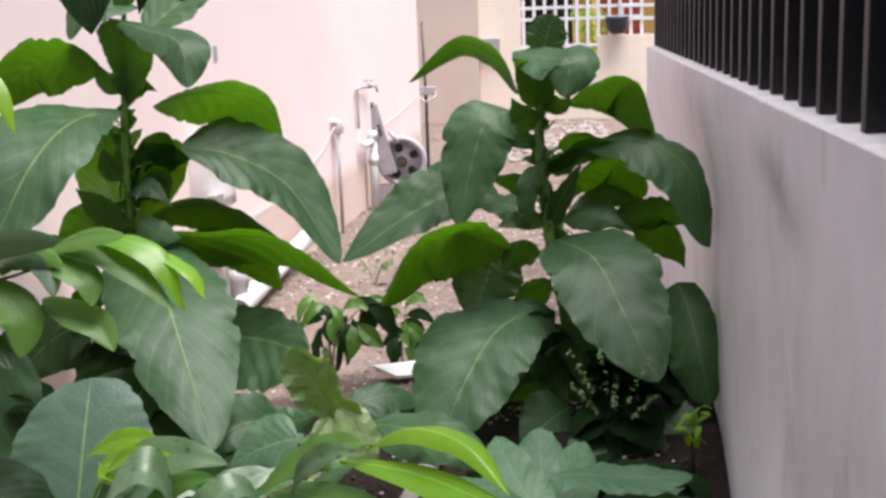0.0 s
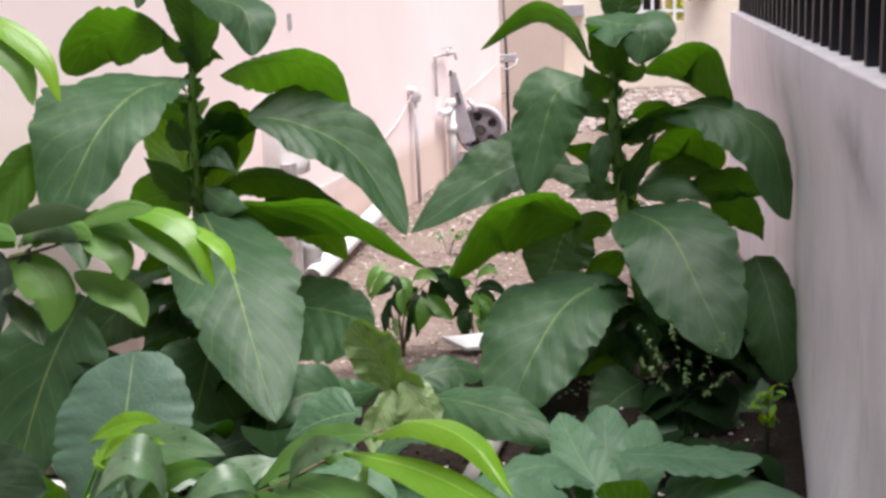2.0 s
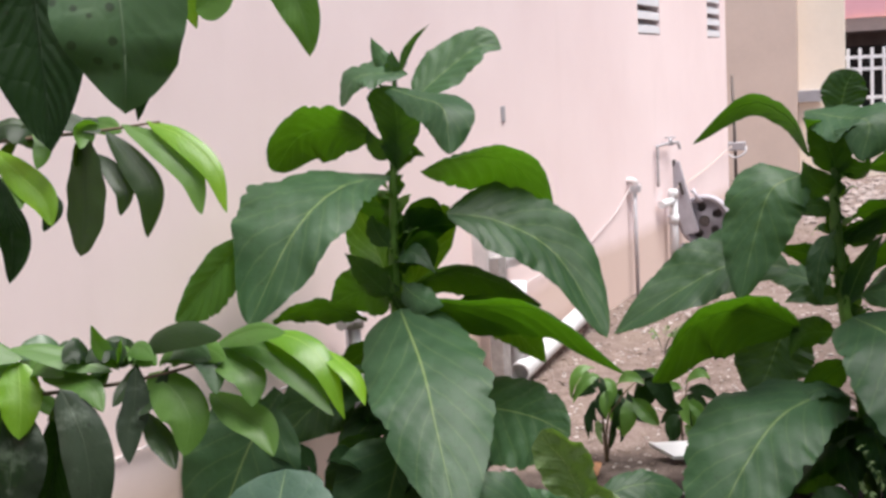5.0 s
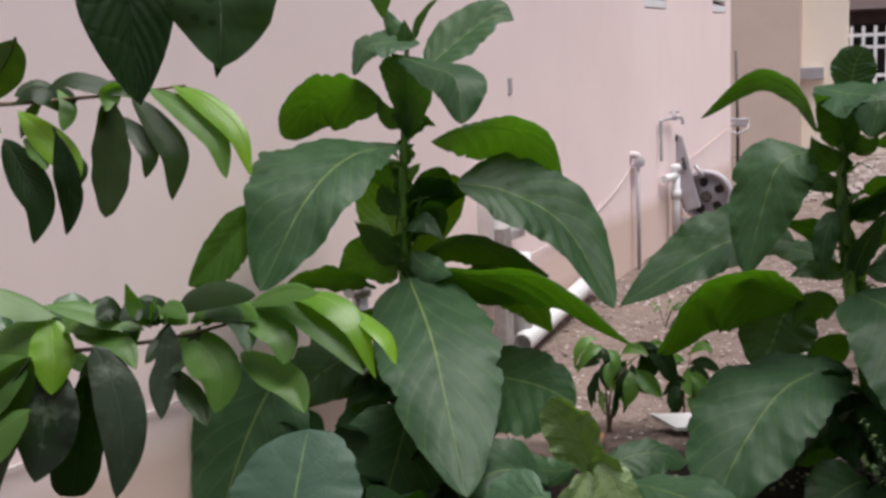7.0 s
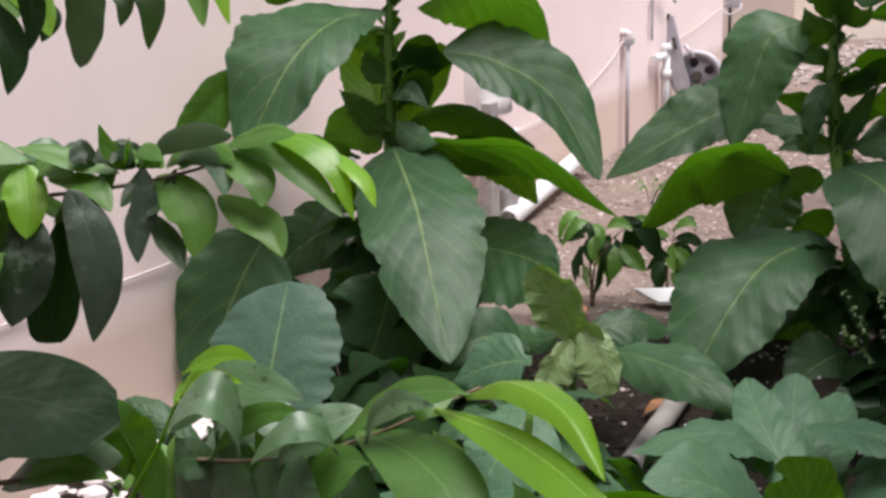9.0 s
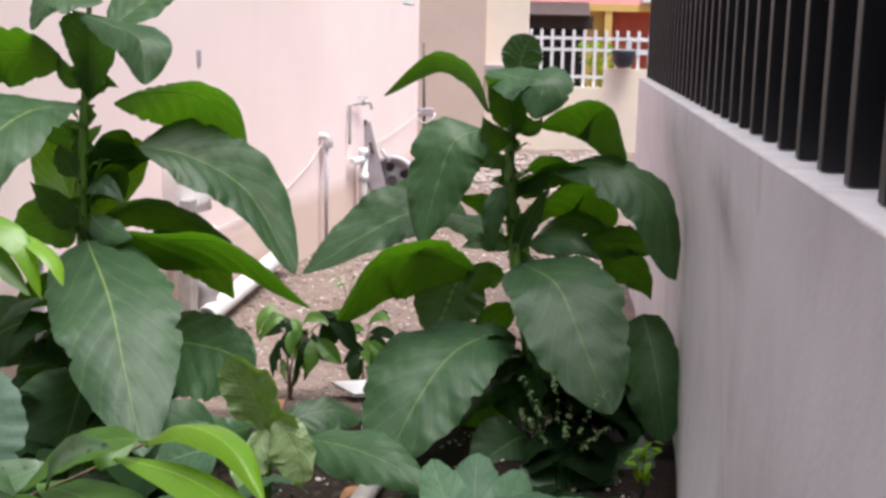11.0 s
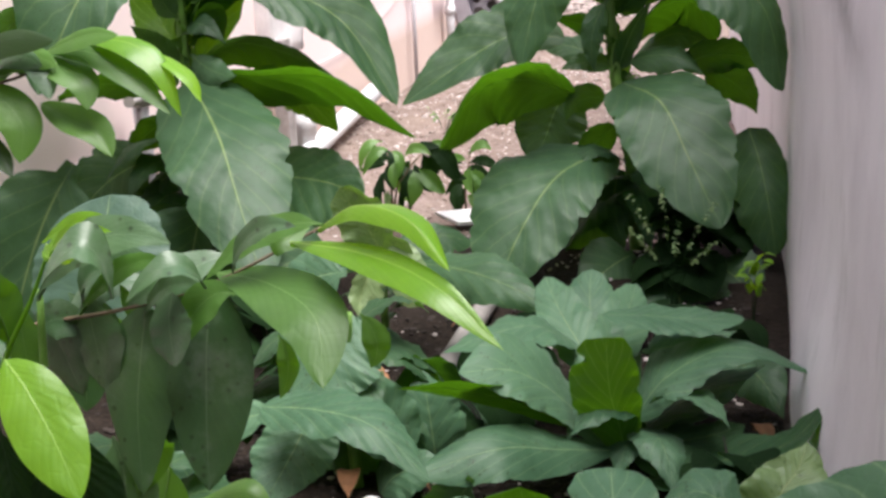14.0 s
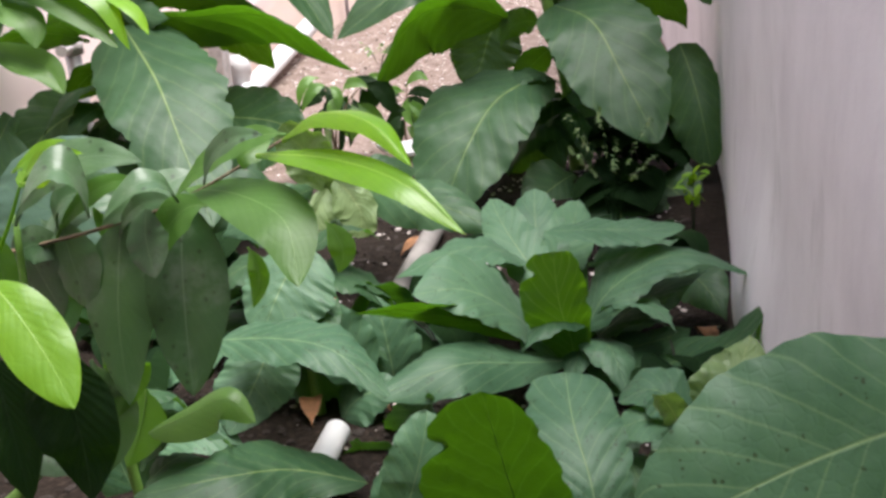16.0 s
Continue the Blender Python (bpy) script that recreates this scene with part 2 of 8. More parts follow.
# Brighter copy of the stem leaf, with light from behind in its colours.
BACKLIT = leaf_material("backlit_tobacco_leaf", (0.040, 0.110, 0.016), (0.085, 0.190, 0.032), (0.30, 0.45, 0.14), 0.5, 0.58, (0.120, 0.290, 0.004), 0.3, 0.0, 9.0, 0.4, 0.0, 0.6)
# Weed colour taken down almost to black for the shade under the plants.
SHADE = leaf_material("shade_coloured_weed", (0.005, 0.014, 0.005), (0.012, 0.030, 0.009), (0.02, 0.045, 0.014), 0.75, 0.25, (0.02, 0.07, 0.002), 0.0, 0.0, 9.0, 0.05)
STEM = plain("green_stem", (0.11, 0.22, 0.035), 0.5, vary=0.35, scale=18)
TWIG = plain("bark_twig", (0.15, 0.105, 0.065), 0.85, vary=0.4, scale=40, bump=0.5)
PAINT = wall_paint()
CONCRETE = concrete()
SOIL = soil()
LEDGE = plain("ledge_mortar", (0.72, 0.68, 0.68), 0.9, vary=0.15, scale=9, bump=0.4)
BLACK = plain("black_enamel", (0.006, 0.0055, 0.0075), 0.5, vary=0.3, scale=12)
PVC = plain("white_pvc", (0.64, 0.63, 0.64), 0.4, vary=0.07, scale=8)
GREYPIPE = plain("grey_pipe", (0.40, 0.38, 0.40), 0.5, 0.2, scale=10)
DULLPIPE = plain("dull_pipe", (0.22, 0.20, 0.19), 0.7, vary=0.25, scale=14)
DARKMETAL = plain("dark_iron", (0.10, 0.085, 0.08), 0.6, 0.6, vary=0.4, scale=25)
ALLOY = plain("dull_alloy", (0.40, 0.375, 0.41), 0.5, 0.15, vary=0.15, scale=14)
# Near-black for openings: the dark inside is painted on solid boxes.
HOLE = plain("painted_dark_opening", (0.012, 0.012, 0.014), 0.9)
PLASTER = plain("rough_plaster", (0.60, 0.54, 0.54), 0.9, vary=0.2, scale=8, bump=0.6)
BEIGE = plain("beige_paint", (0.64, 0.51, 0.44), 0.85, vary=0.07, scale=1.5)
CREAM = plain("cream_paint", (0.87, 0.76, 0.64), 0.85, vary=0.06, scale=1.2)
WHITE = plain("white_enamel", (0.80, 0.80, 0.82), 0.45, vary=0.05)
PINK = plain("pink_paint", (0.86, 0.46, 0.53), 0.85, vary=0.06, scale=1.0)
YELLOW = plain("yellow_paint", (0.80, 0.55, 0.18), 0.8, vary=0.06, scale=1.0)
RED = plain("red_shutter", (0.42, 0.07, 0.03), 0.6, vary=0.15, scale=3)
BROWN = plain("dark_roofing", (0.045, 0.03, 0.028), 0.8, vary=0.3, scale=5)
BLUE = plain("blue_paint", (0.16, 0.40, 0.62), 0.6)
POT = plain("dark_pot", (0.02, 0.025, 0.04), 0.5)
ROOF = plain("roof_slab", (0.45, 0.43, 0.41), 0.9)
DRY = plain("dry_leaf", (0.24, 0.11, 0.05), 0.8, vary=0.4, scale=30, bump=0.5)
STONE = plain("rubble", (0.42, 0.37, 0.35), 0.9, vary=0.3, scale=20, bump=0.5)
WOOD = plain("weathered_wood", (0.33, 0.30, 0.29), 0.9, vary=0.35, scale=20, bump=0.5)


# ---- mesh helpers ----
def part(name, bm, material, parent=None, label="", smooth=False):
    me = bpy.data.meshes.new(name)
    if smooth:
        for f in bm.faces:
            f.smooth = True
    bm.to_mesh(me)
    bm.free()
    me.materials.append(material)
    ob = new(name, me)
    if parent is not None:
        ob.parent = parent
    if label:
        ob["label"] = label
    return ob


def thing(name, label, category, at=(0, 0, 0), group="", kind=""):
    ob = new(name)
    ob.empty_display_size = 0.1
    ob.location = at
    return tagged(ob, label, category, group, kind)


def box_into(bm, x0, y0, z0, x1, y1, z1, m=None):
    vs = [bm.verts.new(Vector(p)) for p in ((x0, y0, z0), (x1, y0, z0), (x1, y1, z0), (x0, y1, z0), (x0, y0, z1), (x1, y0, z1), (x1, y1, z1), (x0, y1, z1))]
    for q in ((3, 2, 1, 0), (4, 5, 6, 7), (0, 1, 5, 4), (1, 2, 6, 5), (2, 3, 7, 6), (3, 0, 4, 7)):
        bm.faces.new([vs[i] for i in q])
    if m is not None:
        for v in vs:
            v.co = m @ v.co
    return bm


def box(x0, y0, z0, x1, y1, z1, m=None, bevel=0.0):
    bm = box_into(bmesh.new(), x0, y0, z0, x1, y1, z1, m)
    if bevel:
        bmesh.ops.bevel(bm, geom=bm.edges[:], offset=bevel, segments=2, affect="EDGES", profile=0.7)
    return bm


def tube_into(bm, pts, radii, sides=8, cap=True):
    """A round bar along points, with a radius at each."""
    pts = [Vector(p) for p in pts]
    rings = []
    for i, p in enumerate(pts):
        d = (pts[min(i + 1, len(pts) - 1)] - pts[max(i - 1, 0)]).normalized()
        a = d.orthogonal().normalized() if not rings else (rings[-1][1] - d * rings[-1][1].dot(d)).normalized()
        b = d.cross(a)
        ring = [bm.verts.new(p + (a * math.cos(2 * math.pi * k / sides) + b * math.sin(2 * math.pi * k / sides)) * radii[i]) for k in range(sides)]
        rings.append((ring, a))
    for (r, _), (q, _) in zip(rings, rings[1:]):
        for k in range(sides):
            f = bm.faces.new((r[k], r[(k + 1) % sides], q[(k + 1) % sides], q[k]))
            f.smooth = True
    if cap:
        bm.faces.new(rings[0][0][::-1])
        bm.faces.new(rings[-1][0])
    return bm


def tube(pts, radii, sides=8):
    if not isinstance(radii, (list, tuple)):
        radii = [radii] * len(pts)
    return tube_into(bmesh.new(), pts, radii, sides)


def smooth_path(pts, steps=6):
    """Catmull-Rom through points."""
    p = [Vector(q) for q in pts]
    p = [p[0] * 2 - p[1]] + p + [p[-1] * 2 - p[-2]]
    out = []
    for i in range(1, len(p) - 2):
        for k in range(steps):
            t = k / steps
            a, b, c, d = p[i - 1], p[i], p[i + 1], p[i + 2]
            out.append(0.5 * ((2 * b) + (c - a) * t + (2 * a - 5 * b + 4 * c - d) * t * t + (3 * b - 3 * c + d - a) * t ** 3))
    return out + [p[-2]]


def hollow(pts, r, inner, sides=16):
    """An open pipe with a wall, straight from the first point to the last."""
    a, b = Vector(pts[0]), Vector(pts[-1])
    d = (b - a).normalized()
    u = d.orthogonal().normalized()
    v = d.cross(u)
    bm = bmesh.new()
    rings = []
    for p, rad in ((a, inner), (a, r), (b, r), (b, inner)):
        rings.append([bm.verts.new(p + (u * math.cos(2 * math.pi * k / sides) + v * math.sin(2 * math.pi * k / sides)) * rad) for k in range(sides)])
    for n in range(4):
        r0, r1 = rings[n], rings[(n + 1) % 4]
        for k in range(sides):
            f = bm.faces.new((r0[k], r0[(k + 1) % sides], r1[(k + 1) % sides], r1[k]))
            f.smooth = n in (1, 3)
    return bm


# ---- leaf blades ----
def outline(s, shape):
    """Half width of a blade, 0 to 1, along its length."""
    if shape == "tobacco":
        if s < 0.10:
            return 0.16 + 0.5 * s
        a = (s - 0.10) / 0.90
        return max(0.0, 0.20 * (1 - a) ** 3 + math.sin(math.pi * min(1, a ** 0.68)) ** (0.72 + 0.42 * a))
    if shape == "round":
        return max(0.0, math.sin(math.pi * (0.06 + 0.94 * s) ** 0.95) ** 0.50)
    if s < 0.05:
        return 0.05
    a = (s - 0.05) / 0.95
    return max(0.0, math.sin(math.pi * a ** 0.93) ** 0.80 * (1.0 - 0.12 * a) + 0.02 * (1 - a))


leaf_count = [0]


def leaf(plant, base, mid, tip, width, across, material, form=""):
    """A blade whose midrib runs from base over mid to tip; across points to one edge."""
    leaf_count[0] += 1
    rnd = random.Random(leaf_count[0] * 7 + 3)
    shape = "tobacco" if material in (TOBACCO, PALE, STEMLEAF, BACKLIT, SKYLIT, SPECKLED_LIT) else "tree"
    b, m, t = Vector(base), Vector(mid), Vector(tip)
    c = m * 2 - (b + t) * 0.5
    side0 = Vector(across).normalized()
    nu, nv = (36, 10) if shape == "tobacco" else (16, 6)
    length = (m - b).length + (t - m).length
    wave_n = rnd.uniform(2.2, 4.2)
    wave_a = (0.020 if shape == "tobacco" else 0.012) * length * (1.8 if material is PALE else 1.0)
    ph = rnd.uniform(0, 6.28)
    ph2 = rnd.uniform(0, 6.28)
    fold = rnd.uniform(0.10, 0.26) if shape == "tobacco" else rnd.uniform(0.15, 0.4)
    droop = rnd.uniform(0.05, 0.3) if shape == "tobacco" else rnd.uniform(0.0, 0.12)
    bites = [(rnd.uniform(0.2, 0.9), rnd.choice((-1, 1)), rnd.uniform(0.03, 0.13), rnd.uniform(0.012, 0.03)) for k in range(rnd.randint(1, 4))] if shape == "tobacco" else []
    verts, uvs, faces = [], [], []
    for i in range(nu + 1):
        s = i / nu
        p = b * (1 - s) ** 2 + c * 2 * s * (1 - s) + t * s * s
        d = ((c - b) * (1 - s) + (t - c) * s).normalized()
        side = (side0 - d * side0.dot(d)).normalized()
        up = side.cross(d)
        if up.z < 0:
            up = -up
        hw = width * 0.5 * outline(s, form or shape)
        for j in range(nv + 1):
            v = 2 * j / nv - 1
            e = abs(v)
            ripple = math.sin(wave_n * 6.28 * s + ph + (2.1 if v > 0 else 0)) * wave_a * e ** 2.2 * (0.3 + 0.7 * math.sin(math.pi * s))
            lift = fold * hw * e - droop * hw * e * e * 1.6 + ripple + (0.0075 * length * math.sin(wave_n * 3.3 * 6.28 * s + ph2 + 1.7 * v) * e ** 4 if shape == "tobacco" else 0)
            edge = 1 + (0.022 * e * math.sin(wave_n * 1.5 * 6.28 * s + ph2 + 2 * v) + 0.012 * e * math.sin(61 * s + ph + v)) if shape == "tobacco" else 1 + 0.012 * e * math.sin(20 * s + ph2)
            for bs, bv, depth, reach in bites:
                if v * bv > 0:
                    edge -= depth * e ** 3 * math.exp(-((s - bs) / reach) ** 2)
            swell = 0.010 * length * math.sin(7 * 6.28 * (s - 0.22 * e) + ph + 0.8 * v) * e * (1 - e) * 2 if shape == "tobacco" else 0
            verts.append(p + side * (v * hw * edge) + up * (lift + swell))
            if material is PALE:
                q = verts[-1] * (9.0 / (length + 0.05) ** 0.5)
                verts[-1] = verts[-1] + Vector((noise.noise(q), noise.noise(q + Vector((9, 0, 0))), noise.noise(q + Vector((0, 9, 0))))) * 0.085 * length * (0.35 + 0.65 * e)
            uvs.append((j / nv, s))
    for i in range(nu):
        for j in range(nv):
            a = i * (nv + 1) + j
            faces.append((a, a + 1, a + nv + 2, a + nv + 1))
    # midrib as a tapered ridge below the blade, with the stalk
    ns = 5
    base_i = len(verts)
    r0 = (0.0022 if shape == "tobacco" else 0.0016) * (length / 0.4 if shape == "tobacco" else length / 0.12) ** 0.7
    steps = 10
    for i in range(steps + 1):
        s = i / steps * 0.93
        p = b * (1 - s) ** 2 + c * 2 * s * (1 - s) + t * s * s
        d = ((c - b) * (1 - s) + (t - c) * s).normalized()
        side = (side0 - d * side0.dot(d)).normalized()
        up = side.cross(d)
        if up.z < 0:
            up = -up
        r = r0 * (1 - 0.88 * i / steps)
        for k in range(ns):
            ang = 2 * math.pi * k / ns
            verts.append(p - up * r * 0.75 + side * math.cos(ang) * r + up * math.sin(ang) * r)
            uvs.append((0.5, s))
    for i in range(steps):
        for k in range(ns):
            a, e = base_i + i * ns + k, base_i + i * ns + (k + 1) % ns
            faces.append((a, e, e + ns, a + ns))
    me = bpy.data.meshes.new("leaf")
    me.from_pydata(verts, [], faces)
    layer = me.uv_layers.new(name="UVMap")
    layer.data.foreach_set("uv", np.array([uvs[l.vertex_index] for l in me.loops], dtype=np.float32).ravel())
    me.polygons.foreach_set("use_smooth", [True] * len(me.polygons))
    me.materials.append(material)
    ob = new("leaf", me)
    ob.parent = plant
    return ob


def profile(s, shape):
    """Relative half width along a blade: where it is widest, how square its base and how blunt its tip is."""
    peak, base, end = shape
    if s < peak:
        return math.sin(math.pi / 2 * max(0.0, s) / peak) ** base
    return max(0.0, math.cos(math.pi / 2 * min(1.0, (s - peak) / (1 - peak)))) ** end


def blade(plant, rib, at, left, right, shape, material, arch=0.16, wave=1.0, quilt=1.0, notch=()):
    """A blade along four rib points; left and right reach from the rib to the edges at the station given."""
    leaf_count[0] += 1
    rnd = random.Random(leaf_count[0] * 11 + 5)
    broad = material in (TOBACCO, PALE, STEMLEAF, BACKLIT, SKYLIT, SPECKLED_LIT)
    nu, nv = (54, 12) if broad else (26, 8)
    path = smooth_path(rib, nu // 3)
    nu = len(path) - 1
    tang = [(path[min(i + 1, nu)] - path[max(i - 1, 0)]).normalized() for i in range(nu + 1)]
    k = round(at * nu)
    l0, r0 = Vector(left), Vector(right)
    l0, r0 = l0 - tang[k] * l0.dot(tang[k]) * 0.6, r0 - tang[k] * r0.dot(tang[k]) * 0.6
    up0 = (r0 - l0).cross(tang[k]).normalized()
    if up0.z < 0:
        up0 = -up0
    turns = [None] * (nu + 1)
    turns[k] = Matrix.Identity(3)
    for i in range(k + 1, nu + 1):
        turns[i] = tang[i - 1].rotation_difference(tang[i]).to_matrix() @ turns[i - 1]
    for i in range(k - 1, -1, -1):
        turns[i] = tang[i + 1].rotation_difference(tang[i]).to_matrix() @ turns[i + 1]
    length = sum((path[i + 1] - path[i]).length for i in range(nu))
    span = (l0.length + r0.length) / 2
    full = profile(at, shape)
    ph, ph2, freq = rnd.uniform(0, 6.28), rnd.uniform(0, 6.28), rnd.uniform(2.5, 4.0)
    amp = (0.055 if broad else 0.03) * span * wave * (1.6 if material is PALE else 1.0)
    bites = [(rnd.uniform(0.15, 0.92), rnd.choice((-1, 1)), rnd.uniform(0.04, 0.14), rnd.uniform(0.010, 0.026)) for q in range(rnd.randint(2, 5))] if broad else []
    bites += notch
    verts, uvs, faces = [], [], []
    for i in range(nu + 1):
        s = i / nu
        wide = profile(s, shape) / full
        lv, rv, up = turns[i] @ l0, turns[i] @ r0, turns[i] @ up0
        for j in range(nv + 1):
            v = 2 * j / nv - 1
            e = abs(v)
            vec = lv if v < 0 else rv
            seed = Vector((s * length * 26, ph + (3 if v > 0 else 0), 0))
            edge = 1.0
            if broad:
                edge += e ** 3 * (0.05 * noise.noise(seed) + 0.035 * noise.noise(seed * 2.7))
                for bs, bv, deep, reach in bites:
                    if v * bv > 0:
                        edge -= deep * e ** 4 * math.exp(-((s - bs) / reach) ** 2)
            lift = arch * span * wide * (e - 1.25 * e * e)
            lift += amp * wide * e ** 2 * math.sin(freq * 6.28 * s + ph + (2.1 if v > 0 else 0))
            if broad:
                lift += 0.35 * amp * wide * e ** 3 * math.sin(freq * 19 * s + ph2 + v)
                vein = (s - 0.55 * (e * 0.5) ** 0.85 + 0.025) * 8.0
                lift -= 0.058 * quilt * span * wide * math.cos(6.283 * (vein - 0.5)) * e * (1 - e) * 3
            lift += 0.035 * span * noise.noise(Vector((s * 5, v * 2.2, ph))) * e
            p = path[i] + vec * (e * wide * edge) + up * lift
            if material is PALE:
                q = p * 26
                p = p + Vector((noise.noise(q), noise.noise(q + Vector((9, 0, 0))), noise.noise(q + Vector((0, 9, 0))))) * 0.16 * span * (0.3 + 0.7 * e)
            verts.append(p)
            uvs.append((j / nv, s))
    for i in range(nu):
        for j in range(nv):
            a = i * (nv + 1) + j
            faces.append((a, a + 1, a + nv + 2, a + nv + 1))
    ns, start = 5, len(verts)
    thick = (0.0013 * (length / 0.4) ** 0.7) if broad else (0.0016 * (length / 0.12) ** 0.7)
    for i in range(0, nu + 1):
        up = turns[i] @ up0
        side = up.cross(tang[i])
        r = thick * (1.0 - 0.9 * i / nu)
        for q in range(ns):
            a = 2 * math.pi * q / ns
            verts.append(path[i] - up * r * 0.75 + side * math.cos(a) * r + up * math.sin(a) * r)
            uvs.append((0.5, i / nu))
    for i in range(nu):
        for q in range(ns):
            a, e = start + i * ns + q, start + i * ns + (q + 1) % ns
            faces.append((a, e, e + ns, a + ns))
    me = bpy.data.meshes.new("leaf")
    me.from_pydata(verts, [], faces)
    layer = me.uv_layers.new(name="UVMap")
    layer.data.foreach_set("uv", np.array([uvs[l.vertex_index] for l in me.loops], dtype=np.float32).ravel())
    me.polygons.foreach_set("use_smooth", [True] * len(me.polygons))
    me.materials.append(material)
    ob = new("leaf", me)
    ob.parent = plant
    return ob


# ---- the setting ----
def height_at(x, y):
    h = 0.05 * noise.noise(Vector((x * 0.9, y * 0.9, 0))) + 0.025 * noise.noise(Vector((x * 3.1, y * 3.1, 4)))
    h += 0.012 * noise.noise(Vector((x * 9, y * 9, 9)))
    return (h - 0.03) if abs(x) < 4 and -3 < y < 20 else -0.03


def make_ground():
    xs = sorted(set([-400, -120, -40, -15, -6, -4] + [round(-3 + 0.09 * i, 3) for i in range(50)] + [2, 4, 6, 15, 40, 120, 400]))
    ys = sorted(set([-400, -120, -40, -12, -6, -3] + [round(-1 + 0.12 * i, 3) for i in range(160)] + [20, 25, 40, 80, 160, 600]))
    verts = [(x, y, height_at(x, y)) for y in ys for x in xs]
    n = len(xs)
    faces = [(r * n + k, r * n + k + 1, (r + 1) * n + k + 1, (r + 1) * n + k) for r in range(len(ys) - 1) for k in range(n - 1)]
    me = bpy.data.meshes.new("ground")
    me.from_pydata(verts, [], faces)
    me.polygons.foreach_set("use_smooth", [True] * len(faces))
    me.materials.append(SOIL)
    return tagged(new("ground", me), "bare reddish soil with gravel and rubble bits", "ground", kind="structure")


make_ground()

# The house wall runs at a slight angle to the boundary wall.
WALL_A = math.atan(0.081)
HOUSE = Matrix.Translation((-2.279, 0, 0)) @ Matrix.Rotation(-WALL_A, 4, "Z")  # local: x out of the wall, y along it, z up


def on_wall(s, off, z):
    return HOUSE @ Vector((off, s, z))


CORNER = 11.86
house = thing("wall_west", "pinkish cream painted house wall with bare lower plaster", "wall", kind="structure")
VENTS = ((8.81, 9.43), (11.08, 11.62))
VZ = (1.80, 2.52)
bm = bmesh.new()
cuts = [-6.0, VENTS[0][0], VENTS[0][1], VENTS[1][0], VENTS[1][1], CORNER]
for a, e, hole in ((cuts[0], cuts[1], False), (cuts[1], cuts[2], True), (cuts[2], cuts[3], False), (cuts[3], cuts[4], True), (cuts[4], cuts[5], False)):
    if hole:
        box_into(bm, -0.2, a, -0.3, 0, e, VZ[0], HOUSE)
        box_into(bm, -0.2, a, VZ[1], 0, e, 3.3, HOUSE)
    else:
        box_into(bm, -0.2, a, -0.3, 0, e, 3.3, HOUSE)
bmesh.ops.remove_doubles(bm, verts=bm.verts[:], dist=0.0005)
part("wall_face", bm, PAINT, house)
part("end_wall", box(-5.0, CORNER - 0.2, -0.3, -0.202, CORNER, 3.3, HOUSE), PAINT, house)
part("roof_slab", box(-5.2, -6.2, 3.3, 0.02, CORNER + 0.02, 3.45, HOUSE), ROOF, house)
# Black box behind the slats stands in for the unlit room.
part("dark_room", box(-0.6, 8.0, 1.5, -0.42, CORNER - 0.22, 2.8, HOUSE), HOLE, house)

for n, (a, e) in enumerate(VENTS):
    vent = thing("window_%d" % (n + 1), "small louvred vent with white concrete slats", "vent", at=on_wall((a + e) / 2, -0.05, 2.1), kind="structure")
    inv = Matrix.Translation(-Vector(vent.location))
    for k in range(7):
        z = VZ[0] + 0.012 + k * 0.102
        bm = bmesh.new()
        box_into(bm, -0.11, a + 0.002, z, -0.004, e - 0.002, z + 0.052)
        for v in bm.verts:
            if v.co.x < -0.05:
                v.co.z += 0.035
            v.co = inv @ (HOUSE @ v.co)
        part("slat", bm, WHITE, vent)

# boundary wall with its ledge and black bars
boundary = thing("wall_east", "rough grey cement boundary wall with stains", "wall", kind="structure")
WTOP, WBEND, WEND = 1.268, 4.5, 7.5
WSLOPE = 0.020


def ease(a, b, v):
    v = min(1.0, max(0.0, (v - a) / (b - a)))
    return v * v * (3 - 2 * v)


def face_x(y, z):
    """The wall leans out towards its foot and bends a little towards the house at its far run."""
    body = 0.370 + 0.051 * max(y, 1.5) if y < WBEND else 0.6 - 0.004 * (y - WBEND)
    top = 0.44 + WSLOPE * y
    body -= 0.055 * math.exp(-((y - 2.9) / 0.7) ** 2) * (1 - ease(0.0, 0.55, z))
    return body + (top - body) * ease(0.75, 1.22, z)


def wall_sheet(y0, y1, ny):
    bm = bmesh.new()
    zs = [-0.4 + (WTOP + 0.4) * k / 32 for k in range(33)]
    ys = [y0 + (y1 - y0) * k / ny for k in range(ny + 1)]
    g = [[bm.verts.new((face_x(y, z) + 0.005 * noise.noise(Vector((0, y * 2.2, z * 2.2))) + 0.003 * noise.noise(Vector((3, y * 8, z * 8))), y, z)) for z in zs] for y in ys]
    for i in range(ny):
        for j in range(32):
            bm.faces.new((g[i][j], g[i + 1][j], g[i + 1][j + 1], g[i][j + 1])).smooth = True
    return bm


part("near_face", wall_sheet(-3.0, WBEND, 90), CONCRETE, boundary)
part("far_face", wall_sheet(WBEND, WEND, 60), CONCRETE, boundary)
part("core", box(0.615, -3.0, -0.4, 0.78, WEND, WTOP - 0.004), CONCRETE, boundary)
bm = bmesh.new()
near = [bm.verts.new((face_x(WEND, z), WEND, z)) for z in (-0.4, 0.75, 0.9, 1.0, 1.1, WTOP)]
back = [bm.verts.new((0.616, WEND, z)) for z in (-0.4, 0.75, 0.9, 1.0, 1.1, WTOP)]
for k in range(5):
    bm.faces.new((near[k], near[k + 1], back[k + 1], back[k]))
part("end_face", bm, CONCRETE, boundary)
